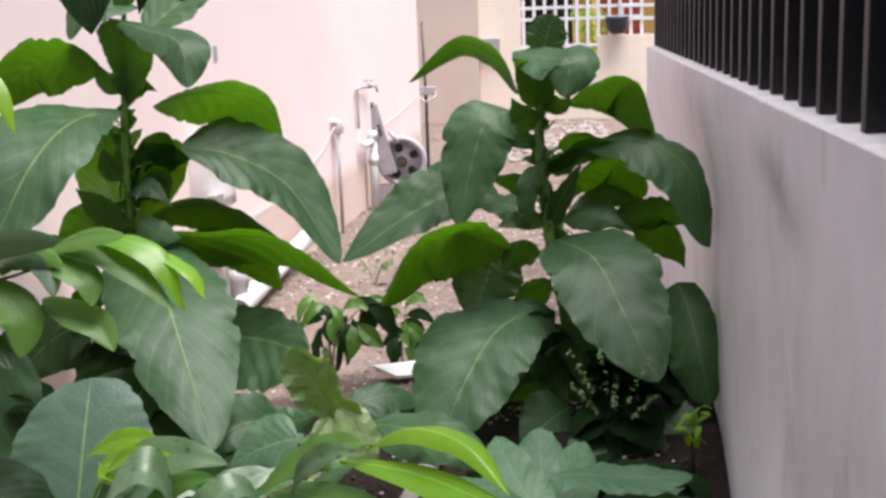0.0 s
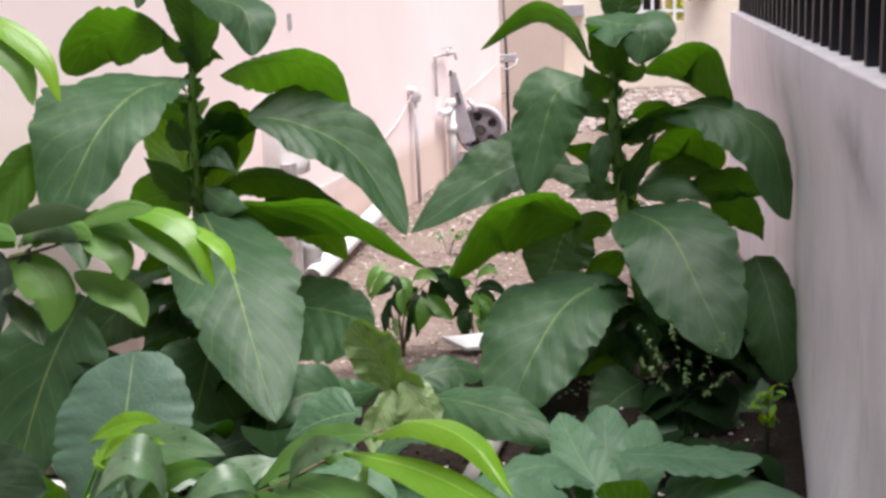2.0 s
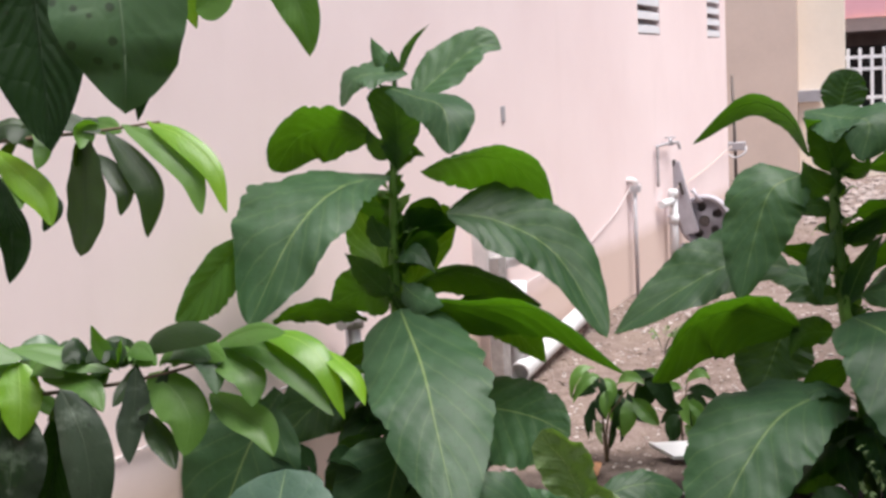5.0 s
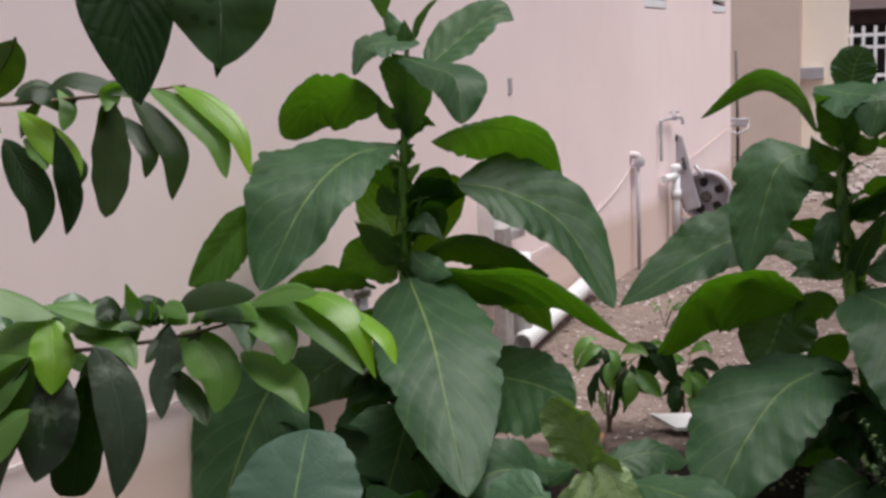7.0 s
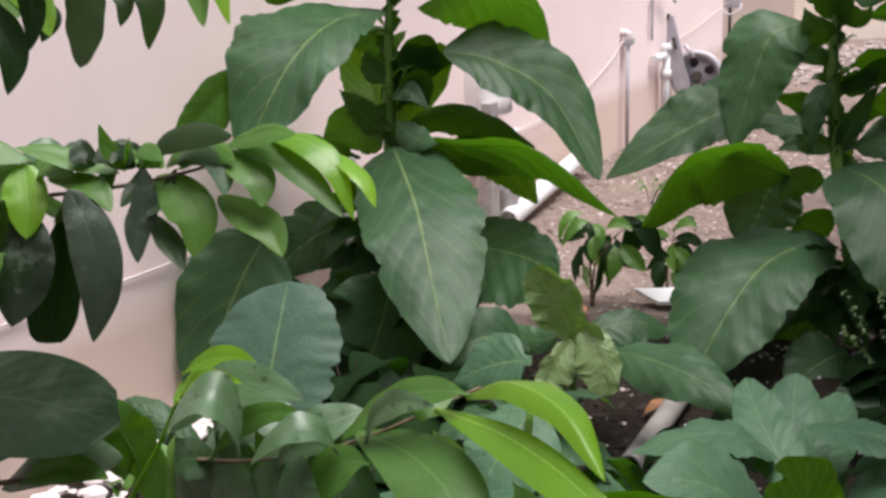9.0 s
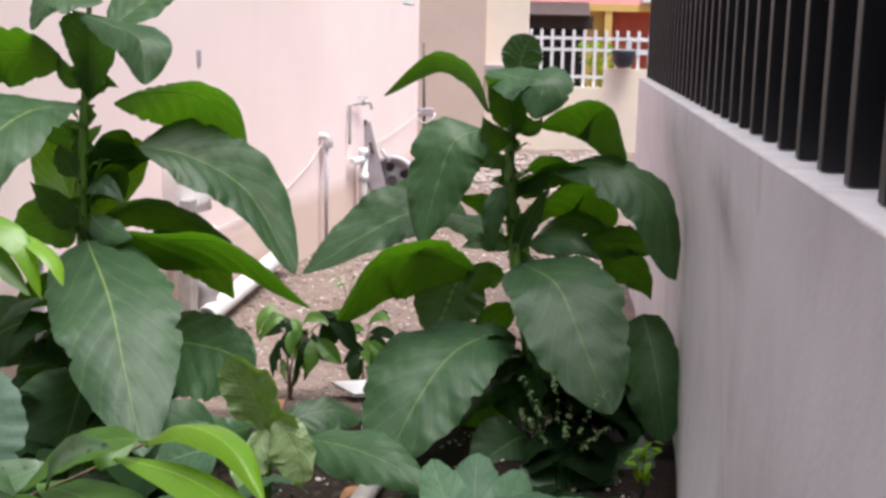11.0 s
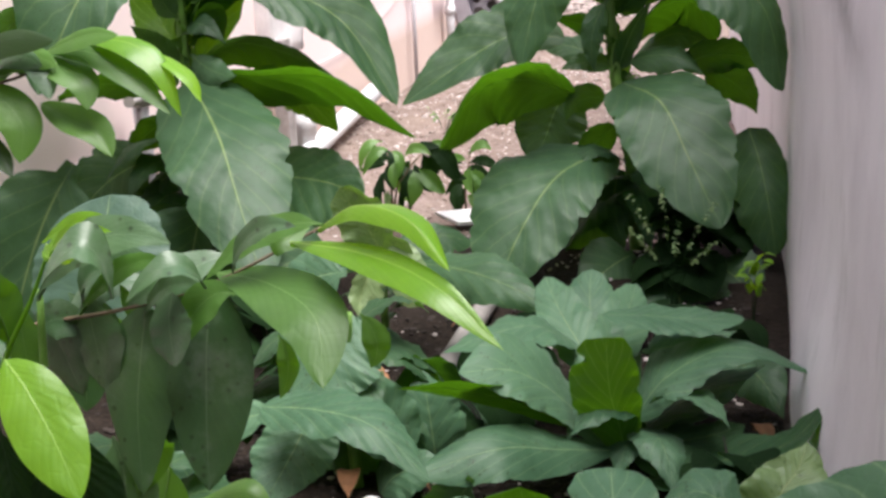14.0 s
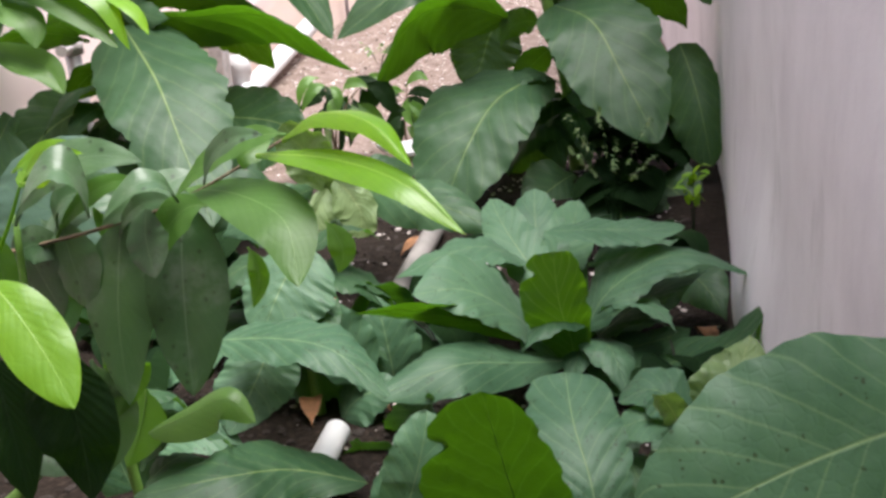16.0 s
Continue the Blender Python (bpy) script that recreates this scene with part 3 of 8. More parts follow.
for name, y0, y1, ny in (("near_ledge", -3.0, WBEND, 120), ("far_ledge", WBEND, WEND, 70)):
    bm = bmesh.new()
    vs = []
    for k in range(ny + 1):
        y = y0 + (y1 - y0) * k / ny
        fx = face_x(y, WTOP)
        r0 = 0.004 * noise.noise(Vector((7, y * 5, 0.5))) + 0.003 * noise.noise(Vector((2, y * 17, 0.5)))
        vs.append([bm.verts.new(p) for p in ((fx + 0.001, y, WTOP - 0.006), (fx + 0.001 + r0 * 0.4, y, WTOP), (fx + 0.006 + r0, y, WTOP + 0.005), (0.782, y, WTOP + 0.010))])
    for k in range(ny):
        for j in range(3):
            bm.faces.new((vs[k][j], vs[k + 1][j], vs[k + 1][j + 1], vs[k][j + 1])).smooth = True
    part(name, bm, LEDGE, boundary, "pale mortar ledge on the wall")

fence = thing("fence", "tall black steel fence of close upright bars", "fence", at=(0.538, 2, WTOP), kind="structure")
fence.rotation_euler = (0, 0, -math.atan(WSLOPE))
bar_mesh = None
y = -2.603
while y < WEND - 0.05:
    if bar_mesh is None:
        bm = box(-0.024, -0.018, 0.0, 0.030, 0.018, 1.55, bevel=0.004)
        first = part("bar", bm, BLACK, fence)
        bar_mesh = first.data
        ob = first
    else:
        ob = new("bar", bar_mesh)
        ob.parent = fence
    ob.location = (0.008, y - 2, 0.008)
    y += 0.196
for z in (0.35, 1.25):
    part("rail", box(0.045, -4.6, z, 0.075, WEND - 2, z + 0.04), BLACK, fence)
part("backing_sheet", box(0.08, -4.6, 0.01, 0.084, WEND - 2, 1.55), BLACK, fence)

# ---- fittings along the house wall ----
def wall_pipe(name, label, s, off, z0, z1, r, material):
    p0, p1 = on_wall(s, off, z0), on_wall(s, off, z1)
    ob = thing(name, label, "pipe", at=p0)
    part("tube", hollow([(0, 0, 0), p1 - p0], r, r * 0.82), material, ob)
    return ob, p0


thin, p0 = wall_pipe("water_pipe", "thin grey water pipe standing against the house wall", 8.40, 0.05, -0.06, 0.74, 0.014, GREYPIPE)
part("elbow", tube(smooth_path([(0, 0, 0.79), (0.0, 0.0, 0.83), on_wall(8.40, -0.02, 0) - on_wall(8.40, 0.05, 0) + Vector((0, 0, 0.835))], 4), 0.026, 10), PLASTER, thin)
part("clip", box(-0.03, -0.03, 0.75, 0.03, 0.10, 0.80, bevel=0.01), GREYPIPE, thin)

riser, p0 = wall_pipe("pvc_riser", "white plastic riser pipe with a side branch by the wall", 9.40, 0.07, -0.06, 0.60, 0.034, PVC)
part("cap", tube([(0, 0, 0.60), (0, 0, 0.655), (0, 0, 0.67)], [0.042, 0.042, 0.03], 12), PVC, riser)
part("branch", tube([(0, 0, 0.58), on_wall(9.12, 0.05, 0.58 - 0) - on_wall(9.40, 0.07, 0) + Vector((0, 0, 0))], 0.03, 12), PVC, riser)
part("collar", tube([(0, 0, 0.40), (0, 0, 0.47)], 0.043, 12), PVC, riser)

tap = thing("garden_tap", "old metal tap on a bent pipe at the wall", "tap", at=on_wall(9.3, 0.04, 0.95))
o = on_wall(9.3, 0.04, 0.95)
part("bent_pipe", tube(smooth_path([on_wall(9.12, 0.03, 0.66) - o, on_wall(9.12, 0.03, 0.93) - o, on_wall(9.16, 0.03, 0.965) - o, on_wall(9.55, 0.05, 0.965) - o], 5), 0.011, 8), GREYPIPE, tap)
part("tap_body", tube([on_wall(9.44, 0.05, 0.95) - o, on_wall(9.44, 0.05, 1.01) - o], [0.022, 0.014], 10), GREYPIPE, tap)
part("tap_handle", box(-0.04, -0.008, 0.055, 0.04, 0.012, 0.068, Matrix.Translation(on_wall(9.44, 0.05, 0.95) - o), 0.003), GREYPIPE, tap)
part("spout", tube(smooth_path([on_wall(9.5, 0.05, 0.965) - o, on_wall(9.56, 0.08, 0.96) - o, on_wall(9.57, 0.09, 0.91) - o], 4), 0.012, 8), GREYPIPE, tap)


def make_wheel():
    """Cast wheel with round openings in its disc, on a slanted arm."""
    c = Vector((-1.262, 9.75, 0.315))
    ob = thing("hose_reel", "grey cast wheel with round holes on a slanted arm", "reel", at=(c.x, c.y, 0.0))
    c = Vector((0, 0, c.z))
    R, holes, hr, ring = 0.205, 5, 0.036, 0.115
    for front, name in ((-0.02, "disc"),):
        bm = bmesh.new()
        ns = 60
        # polar sheet with openings left out, then given thickness
        rings = [0.045, 0.078, 0.092, 0.106, 0.120, 0.134, 0.150, 0.175]
        vs = [[bm.verts.new(c + Vector((r * math.cos(2 * math.pi * k / ns), -0.036 - 0.01 * math.cos(r * 22), r * math.sin(2 * math.pi * k / ns)))) for k in range(ns)] for r in rings]
        for i in range(len(rings) - 1):
            for k in range(ns):
                a = 2 * math.pi * (k + 0.5) / ns
                rm = (rings[i] + rings[i + 1]) / 2
                inside = False
                for h in range(holes):
                    ha = 2 * math.pi * h / holes + 0.5
                    dx, dz = rm * math.cos(a) - ring * math.cos(ha), rm * math.sin(a) - ring * math.sin(ha)
                    inside = inside or dx * dx + dz * dz < hr * hr
                if not inside:
                    bm.faces.new((vs[i][k], vs[i][(k + 1) % ns], vs[i + 1][(k + 1) % ns], vs[i + 1][k]))
        bmesh.ops.solidify(bm, geom=bm.faces[:], thickness=0.012)
        part("disc", bm, ALLOY, ob)
    bm = bmesh.new()
    prof = [(0.170, -0.05), (0.205, -0.05), (0.212, -0.03), (0.205, 0.05), (0.170, 0.05)]
    ns = 48
    vs = [[bm.verts.new(c + Vector((r * math.cos(2 * math.pi * k / ns), yy, r * math.sin(2 * math.pi * k / ns)))) for k in range(ns)] for r, yy in prof]
    for i in range(len(prof)):
        for k in range(ns):
            bm.faces.new((vs[i][k], vs[i][(k + 1) % ns], vs[(i + 1) % len(prof)][(k + 1) % ns], vs[(i + 1) % len(prof)][k])).smooth = True
    part("rim", bm, ALLOY, ob)
    part("hub", tube([c + Vector((0, -0.05, 0)), c + Vector((0, 0.05, 0))], [0.038, 0.046], 14), DARKMETAL, ob)
    # Dark plate added behind the disc, so the holes look unlit.
    part("back_drum", tube([c + Vector((0, 0.03, 0)), c + Vector((0, 0.06, 0))], 0.17, 30), DARKMETAL, ob)
    arm = (Vector((-0.245, -0.06, 0.79)) - c - Vector((0, -0.06, 0)))
    a0, a1 = c + Vector((-0.10, -0.065, -0.10)), Vector((-0.245, -0.065, 0.79))
    d = (a1 - a0)
    m = Matrix.Translation(a0) @ d.to_track_quat("Z", "Y").to_matrix().to_4x4()
    part("arm", box(-0.02, -0.060, 0, 0.02, 0.060, d.length, m, 0.008), ALLOY, ob)
    part("arm_slot", box(-0.045, 0.012, d.length * 0.55, 0.045, 0.034, d.length * 0.72, m, 0.006), DARKMETAL, ob)
    part("arm_bolt", tube([a1 + Vector((0, -0.04, 0)), a1 + Vector((0, 0.05, 0))], 0.03, 12), DARKMETAL, ob)
    part("foot", box(-0.2, -0.06, -0.06, 0.16, 0.08, 0.12, None, 0.01), ALLOY, ob)
    part("lever", tube([c + Vector((-0.09, -0.08, 0.26)), c + Vector((-0.02, -0.08, 0.16))], 0.018, 8), ALLOY, ob)


make_wheel()

cable = thing("wall_cable", "thin pale cable sagging along the house wall", "cable", at=on_wall(2, 0.01, 0.5))
o = Vector(cable.location)
part("wire", tube([p - o for p in smooth_path([on_wall(-1.0, 0.012, 0.60), on_wall(2.0, 0.012, 0.517), on_wall(2.5, 0.012, 0.500), on_wall(4.4, 0.012, 0.45), on_wall(6.37, 0.02, 0.422), on_wall(7.25, 0.012, 0.444), on_wall(8.0, 0.012, 0.58), on_wall(8.42, 0.03, 0.75)], 8)], 0.0035, 6), PLASTER, cable)
wire2 = thing("wall_wire", "thin wire running up to the corner bracket", "wire", at=on_wall(10, 0.01, 0.7))
o = Vector(wire2.location)
part("strand", tube([p - o for p in smooth_path([on_wall(9.5, 0.06, 0.60), on_wall(10.3, 0.03, 0.62), on_wall(11.2, 0.03, 0.70), on_wall(11.8, 0.05, 0.78)], 6)], 0.0035, 6), BEIGE, wire2)

conduit = thing("corner_pole", "slim dark pole with a clamp at the house corner", "pole", at=on_wall(12.0, 0.04, 0))
part("shaft", tube([(0, 0, -0.05), (0.0, 0, 0.7), (-0.02, 0.02, 1.45)], [0.017, 0.016, 0.012], 8), DARKMETAL, conduit)
part("clamp", box(-0.09, -0.06, 0.72, 0.10, 0.06, 0.80, None, 0.012), GREYPIPE, conduit)
part("ring", tube(smooth_path([(-0.07, -0.07, 0.70), (0.0, -0.09, 0.655), (0.09, -0.07, 0.69), (0.11, -0.02, 0.75)], 5), 0.010, 8), GREYPIPE, conduit)

slot = thing("wall_socket_plate", "small pale grey plate on the house wall", "plate", at=on_wall(6.14, 0.0, 1.3))
part("plate", box(-0.002, 6.12, 1.31, 0.006, 6.17, 1.39, Matrix.Translation(-Vector(slot.location)) @ HOUSE, 0.003), GREYPIPE, slot)

chase = thing("plastered_pipe_box", "rough pale plaster lump round pipes on the wall", "pipe box", at=on_wall(5.88, 0.0, 0.6))
inv = Matrix.Translation(-Vector(chase.location)) @ HOUSE
bm = box(-0.01, 5.66, 0.56, 0.085, 6.10, 0.92)
bmesh.ops.subdivide_edges(bm, edges=bm.edges[:], cuts=6, use_grid_fill=True)
for v in bm.verts:
    v.co += Vector((0.014 * noise.noise(v.co * 9), 0.025 * noise.noise(v.co * 7 + Vector((5, 0, 0))), 0.03 * noise.noise(v.co * 7 + Vector((0, 5, 0)))))
    v.co = inv @ v.co
part("lump", bm, LEDGE, chase, smooth=True)
post = thing("timber_post", "short weathered dark wooden post by the wall", "post", at=on_wall(5.72, 0.10, 0))
part("post_body", box(-0.035, -0.05, -0.05, 0.035, 0.05, 0.66, Matrix.Rotation(-WALL_A, 4, "Z"), 0.008), WOOD, post)
pvc2, p0 = wall_pipe("pvc_downpipe", "white plastic downpipe standing in the soil by the wall", 5.90, 0.13, -0.06, 0.50, 0.052, PVC)
part("coupling", tube([(0, 0, 0.20), (0, 0, 0.32)], 0.06, 14), PVC, pvc2)
stub, p0 = wall_pipe("stub_pipe", "grey stub pipe with a pale cap near the wall", 4.26, 0.10, -0.05, 0.68, 0.030, GREYPIPE)
part("cap", tube([(0, 0, 0.66), (0, 0, 0.71), (0, 0, 0.74)], [0.045, 0.045, 0.02], 12), PLASTER, stub)
part("arm", tube([(0, 0, 0.69), (0.02, -0.14, 0.70)], 0.022, 8), PLASTER, stub)

lying = thing("lying_pvc_pipe", "white plastic pipe lying aslant on the soil", "pipe", at=on_wall(6.3, 0.3, 0))
o = Vector(lying.location)
part("tube", hollow([on_wall(7.35, 0.10, 0.14) - o, on_wall(5.78, 0.17, 0.05) - o], 0.055, 0.047), PVC, lying)
gpipe = thing("ground_pipe", "dull white plastic pipe half buried in soil", "pipe", at=(-0.5, 3.0, 0))
part("tube", hollow([(0.06, 0.78, 0.02), (-0.01, 0.20, 0.0)], 0.034, 0.028), DULLPIPE, gpipe)
npipe = thing("short_pipe", "short white plastic pipe lying on soil", "pipe", at=(-0.54, 2.3, 0))
part("tube", hollow([(0.006, 0.054, 0.03), (-0.033, -0.239, 0.01)], 0.031, 0.026), PVC, npipe)

sheet = thing("tile_scrap", "broken white tile piece lying on the ground", "tile", at=(-0.69, 4.8, 0.0))
bm = bmesh.new()
pts = [(-0.12, 0.02), (0.0, -0.10), (0.13, -0.07), (0.09, 0.08), (0.0, 0.05)]
top = [bm.verts.new((x, y, 0.022 + 0.1 * y)) for x, y in pts]
bot = [bm.verts.new((x, y, 0.008 + 0.1 * y)) for x, y in pts]
bm.faces.new(top)
bm.faces.new(bot[::-1])
for k in range(5):
    bm.faces.new((top[k], bot[k], bot[(k + 1) % 5], top[(k + 1) % 5]))
bmesh.ops.recalc_face_normals(bm, faces=bm.faces[:])
part("slab", bm, PVC, sheet)

# ---- beyond the yard ----
FY = 17.0
far_wall = thing("wall_north", "beige and cream neighbouring house walls", "wall", kind="structure")
part("beige_face", box(-7.0, FY - 0.2, -0.3, -1.0, FY + 6, 5.0), BEIGE, far_wall)
part("cream_pier", box(-0.996, FY - 0.05, -0.3, -0.40, FY + 0.3, 5.0), CREAM, far_wall)
front = thing("front_wall", "low cream front wall with a stepped top", "wall", kind="structure")
part("low_run", box(-0.398, FY, -0.3, 0.70, FY + 0.16, 0.88), CREAM, front)
part("high_run", box(0.702, FY, -0.3, 3.6, FY + 0.16, 1.15), CREAM, front)
grille = thing("front_grille", "white picket grille on the front wall", "grille", at=(0.3, FY + 0.08, 0.88))
bm = box(-0.022, -0.012, 0, 0.022, 0.012, 0.80, None, 0.003)
bm.verts.ensure_lookup_table()
apex = bm.verts.new((0, 0, 0.86))
first = part("picket", bm, WHITE, grille)
for k in range(12):
    ob = first if k == 0 else new("picket", first.data)
    ob.parent = grille
    ob.location = (-0.66 + 0.152 * k if k else -0.66, 0, 0)
for z in (0.12, 0.50, 0.66):
    part("rail", box(-0.70, 0.013, z, 1.0, 0.035, z + 0.045), WHITE, grille)
gate = thing("side_rail", "white steel rails beside the grille", "rail", at=(1.5, FY + 0.08, 1.15))
for z in (0.20, 0.38):
    part("rail", box(-0.50, -0.02, z, 1.6, 0.02, z + 0.045), WHITE, gate)
for x in (-0.48, 0.1, 0.7, 1.3):
    part("post", box(x, -0.018, 0.0, x + 0.04, 0.018, 0.44), WHITE, gate)
pot = thing("hanging_pot", "dark plant pot hung on the front rail", "pot", at=(0.95, FY - 0.12, 1.17))
part("bowl", tube([(0, 0, 0), (0, 0, 0.06), (0, 0, 0.2), (0, 0, 0.24)], [0.09, 0.14, 0.165, 0.17], 16), POT, pot)
blue = thing("blue_post", "light blue painted post past the grey wall", "post", at=(0.64, 7.5, 0))
part("post_body", box(-0.03, -0.03, -0.05, 0.03, 0.03, 1.16, None, 0.005), BLUE, blue)
meter = thing("meter_box", "small grey meter box on the cream wall", "meter", at=(-0.86, FY - 0.12, 1.0))
part("case", box(-0.14, -0.04, 0.0, 0.16, 0.065, 0.16, None, 0.01), GREYPIPE, meter)
plants = thing("front_foliage", "yellow-green potted foliage behind the grille", "plant", at=(0.6, FY + 0.5, 0.0))
bm = bmesh.new()
rr = random.Random(5)
for k in range(260):
    c = Vector((rr.uniform(-0.25, 0.35), rr.uniform(-0.1, 0.25), 0.5 + rr.uniform(0.0, 1.0)))
    a, e = Vector((rr.uniform(-1, 1), rr.uniform(-1, 1), rr.uniform(-0.4, 0.9))).normalized() * 0.09, Vector((rr.uniform(-1, 1), rr.uniform(-1, 1), 0)).normalized() * 0.03
    bm.faces.new([bm.verts.new(c - a), bm.verts.new(c + e), bm.verts.new(c + a), bm.verts.new(c - e)])
part("leaves", bm, YOUNG, plants)

FH = 27.0
pink = thing("pink_house", "pink two-storey house with yellow lower storey", "house", at=(0, FH, 0))
part("lower_wall", box(-5, 0, -0.3, 6, 6, 2.30), YELLOW, pink)
part("upper_wall", box(-5, -0.25, 2.38, 6, 6, 6.0), PINK, pink)
part("fascia", box(-5, -0.32, 2.22, 6, -0.002, 2.376), YELLOW, pink)
part("awning", box(-0.85, -1.6, 1.78, 0.62, -0.004, 1.82, Matrix.Translation((0, 0, 0.62)) @ Matrix.Rotation(0.2, 4, "X")), BROWN, pink)
part("awning_skirt", box(-0.85, -1.62, 1.80, 0.70, -1.58, 2.08), BROWN, pink)
# Black slab on the wall; the doorway's darkness is its colour.
part("doorway", box(-0.7, -0.02, 0.0, 0.55, -0.003, 1.9), HOLE, pink)
part("shutter", box(1.16, -0.06, 0.2, 2.1, -0.003, 2.24), RED, pink)
part("pillar", box(0.98, -0.30, 0, 1.14, -0.05, 2.22), YELLOW, pink)
for x in (0.55, 2.9):
    win = part("window", box(x, -0.33, 2.92, x + 0.9, -0.252, 4.0), WHITE, pink)
    for px in (0.08, 0.48):
        part("pane", box(x + px, -0.345, 3.0, x + px + 0.34, -0.332, 3.9), GREYPIPE, win)
part("balcony", box(1.75, -1.0, 2.40, 6, -0.26, 2.50), WHITE, pink)
for k in range(9):
    part("baluster", box(1.8 + 0.18 * k, -0.98, 2.50, 1.86 + 0.18 * k, -0.92, 3.15), WHITE, pink)
part("handrail", box(1.75, -1.0, 3.15, 6, -0.9, 3.22), WHITE, pink)

# ---- unseen wall added behind the camera to cut the fill light ----
part_back = part("wall_south", box(-2.6, -2.3, -0.3, 0.46, -2.1, 3.3), ROOF)
tagged(part_back, "unseen grey wall added behind the camera to cut fill light", "wall", kind="structure")

# ---- plants ----
tobacco_a = thing("tobacco_plant", "tall tobacco plant with broad drooping green leaves", "plant", at=(-1.48, 3.93, 0), group="tobacco plants")
tobacco_b = thing("tobacco_plant", "tall tobacco plant beside the grey wall, insect-bitten leaves", "plant", at=(0.04, 4.5, 0), group="tobacco plants")
seedling = thing("tobacco_seedling", "young tobacco plant with curled pale leaves", "plant", at=(-0.72, 3.42, 0))
rosette = thing("tobacco_rosette", "low tobacco rosette with speckled green leaves", "plant", at=(0.07, 2.75, 0))
near_plant = thing("tobacco_plant", "low broad-leaved tobacco plant, one leaf yellowing", "plant", at=(0.1, 1.95, 0), group="tobacco plants")
low_plant = thing("tobacco_plant", "low shaded tobacco plant under the tree branch", "plant", at=(-0.62, 2.55, 0), group="tobacco plants")
broad_plant = thing("tobacco_plant", "young tobacco plant, one broad leaf coloured for bluish skylight", "plant", at=(-0.85, 1.95, 0), group="tobacco plants")
tree = thing("fruit_tree", "fruit tree branches with glossy dark and young lime leaves", "tree", at=(-1.35, 0.35, 0))
shrub = thing("small_shrub", "small shrub with oval drooping leaves on bare soil", "shrub", at=(-0.95, 4.72, 0))
low_shrub = thing("small_shrub", "low straggly shrub with a few oval leaves", "shrub", at=(-0.69, 4.95, 0))
HOLDERS = (shrub, low_shrub, tobacco_a, tobacco_b, seedling, rosette, near_plant, low_plant, broad_plant, tree)
bpy.context.view_layer.update()


def stem(plant, pts, radii, material=STEM, name="stem", sides=10):
    o = Vector(plant.location)
    path = smooth_path(pts, 5)
    rad = list(np.interp(np.linspace(0, len(pts) - 1, len(path)), range(len(pts)), radii))
    return part(name, tube_into(bmesh.new(), [p - o for p in path], rad, sides), material, plant)


stem(tobacco_a, [(-1.47, 3.93, -0.08), (-1.485, 3.93, 0.27), (-1.515, 3.93, 0.77), (-1.496, 3.93, 1.15), (-1.465, 3.93, 1.56)], [0.028, 0.024, 0.020, 0.016, 0.008])
stem(tobacco_b, [(0.055, 4.5, -0.08), (0.03, 4.5, 0.29), (-0.034, 4.5, 0.65), (-0.065, 4.5, 0.98), (-0.063, 4.5, 1.33)], [0.030, 0.027, 0.025, 0.021, 0.010])
stem(seedling, [(-0.74, 3.45, -0.08), (-0.73, 3.42, 0.15), (-0.72, 3.40, 0.30)], [0.014, 0.012, 0.008])
stem(rosette, [(0.07, 2.76, -0.08), (0.07, 2.73, 0.05), (0.06, 2.70, 0.16)], [0.02, 0.018, 0.01])
stem(near_plant, [(0.1, 1.95, -0.08), (0.1, 1.93, 0.1), (0.09, 1.9, 0.2)], [0.016, 0.014, 0.008])
stem(low_plant, [(-0.62, 2.55, -0.08), (-0.62, 2.52, 0.25), (-0.60, 2.5, 0.45)], [0.016, 0.014, 0.008])
stem(broad_plant, [(-0.85, 1.95, -0.08), (-0.86, 1.92, 0.3), (-0.84, 1.88, 0.62)], [0.012, 0.011, 0.006])
stem(shrub, [(-0.968, 4.72, -0.06), (-0.976, 4.72, 0.153), (-0.984, 4.72, 0.313)], [0.006, 0.005, 0.002], TWIG)
stem(shrub, [(-0.970, 4.72, -0.06), (-0.92, 4.72, 0.20), (-0.82, 4.72, 0.321)], [0.006, 0.004, 0.002], TWIG)
stem(shrub, [(-0.970, 4.72, -0.06), (-0.95, 4.70, 0.15), (-0.891, 4.68, 0.24)], [0.005, 0.004, 0.002], TWIG)
stem(low_shrub, [(-0.694, 4.95, -0.06), (-0.695, 4.95, 0.089), (-0.667, 4.95, 0.256)], [0.005, 0.004, 0.002], TWIG)
# tree: trunk outside the view, its limbs reach in
stem(tree, [(-1.35, 0.35, -0.1), (-1.33, 0.37, 0.5), (-1.36, 0.42, 1.0), (-1.32, 0.40, 1.6), (-1.22, 0.36, 2.2)], [0.06, 0.055, 0.045, 0.035, 0.02], TWIG, "trunk", 12)
stem(tree, [(-1.35, 0.40, 0.92), (-1.62, 1.0, 1.06), (-1.517, 1.5, 1.081), (-1.286, 1.5, 1.097), (-0.972, 1.5, 1.13), (-0.775, 1.5, 1.17), (-0.69, 1.55, 1.205)], [0.022, 0.012, 0.006, 0.0035, 0.003, 0.0022, 0.0015], TWIG, "branch", 8)
stem(tree, [(-1.34, 0.42, 1.3), (-1.75, 1.2, 1.50), (-1.903, 1.9, 1.501), (-1.605, 1.95, 1.465), (-1.297, 2.0, 1.473), (-1.118, 2.0, 1.487)], [0.022, 0.012, 0.007, 0.005, 0.0035, 0.002], TWIG, "branch", 8)
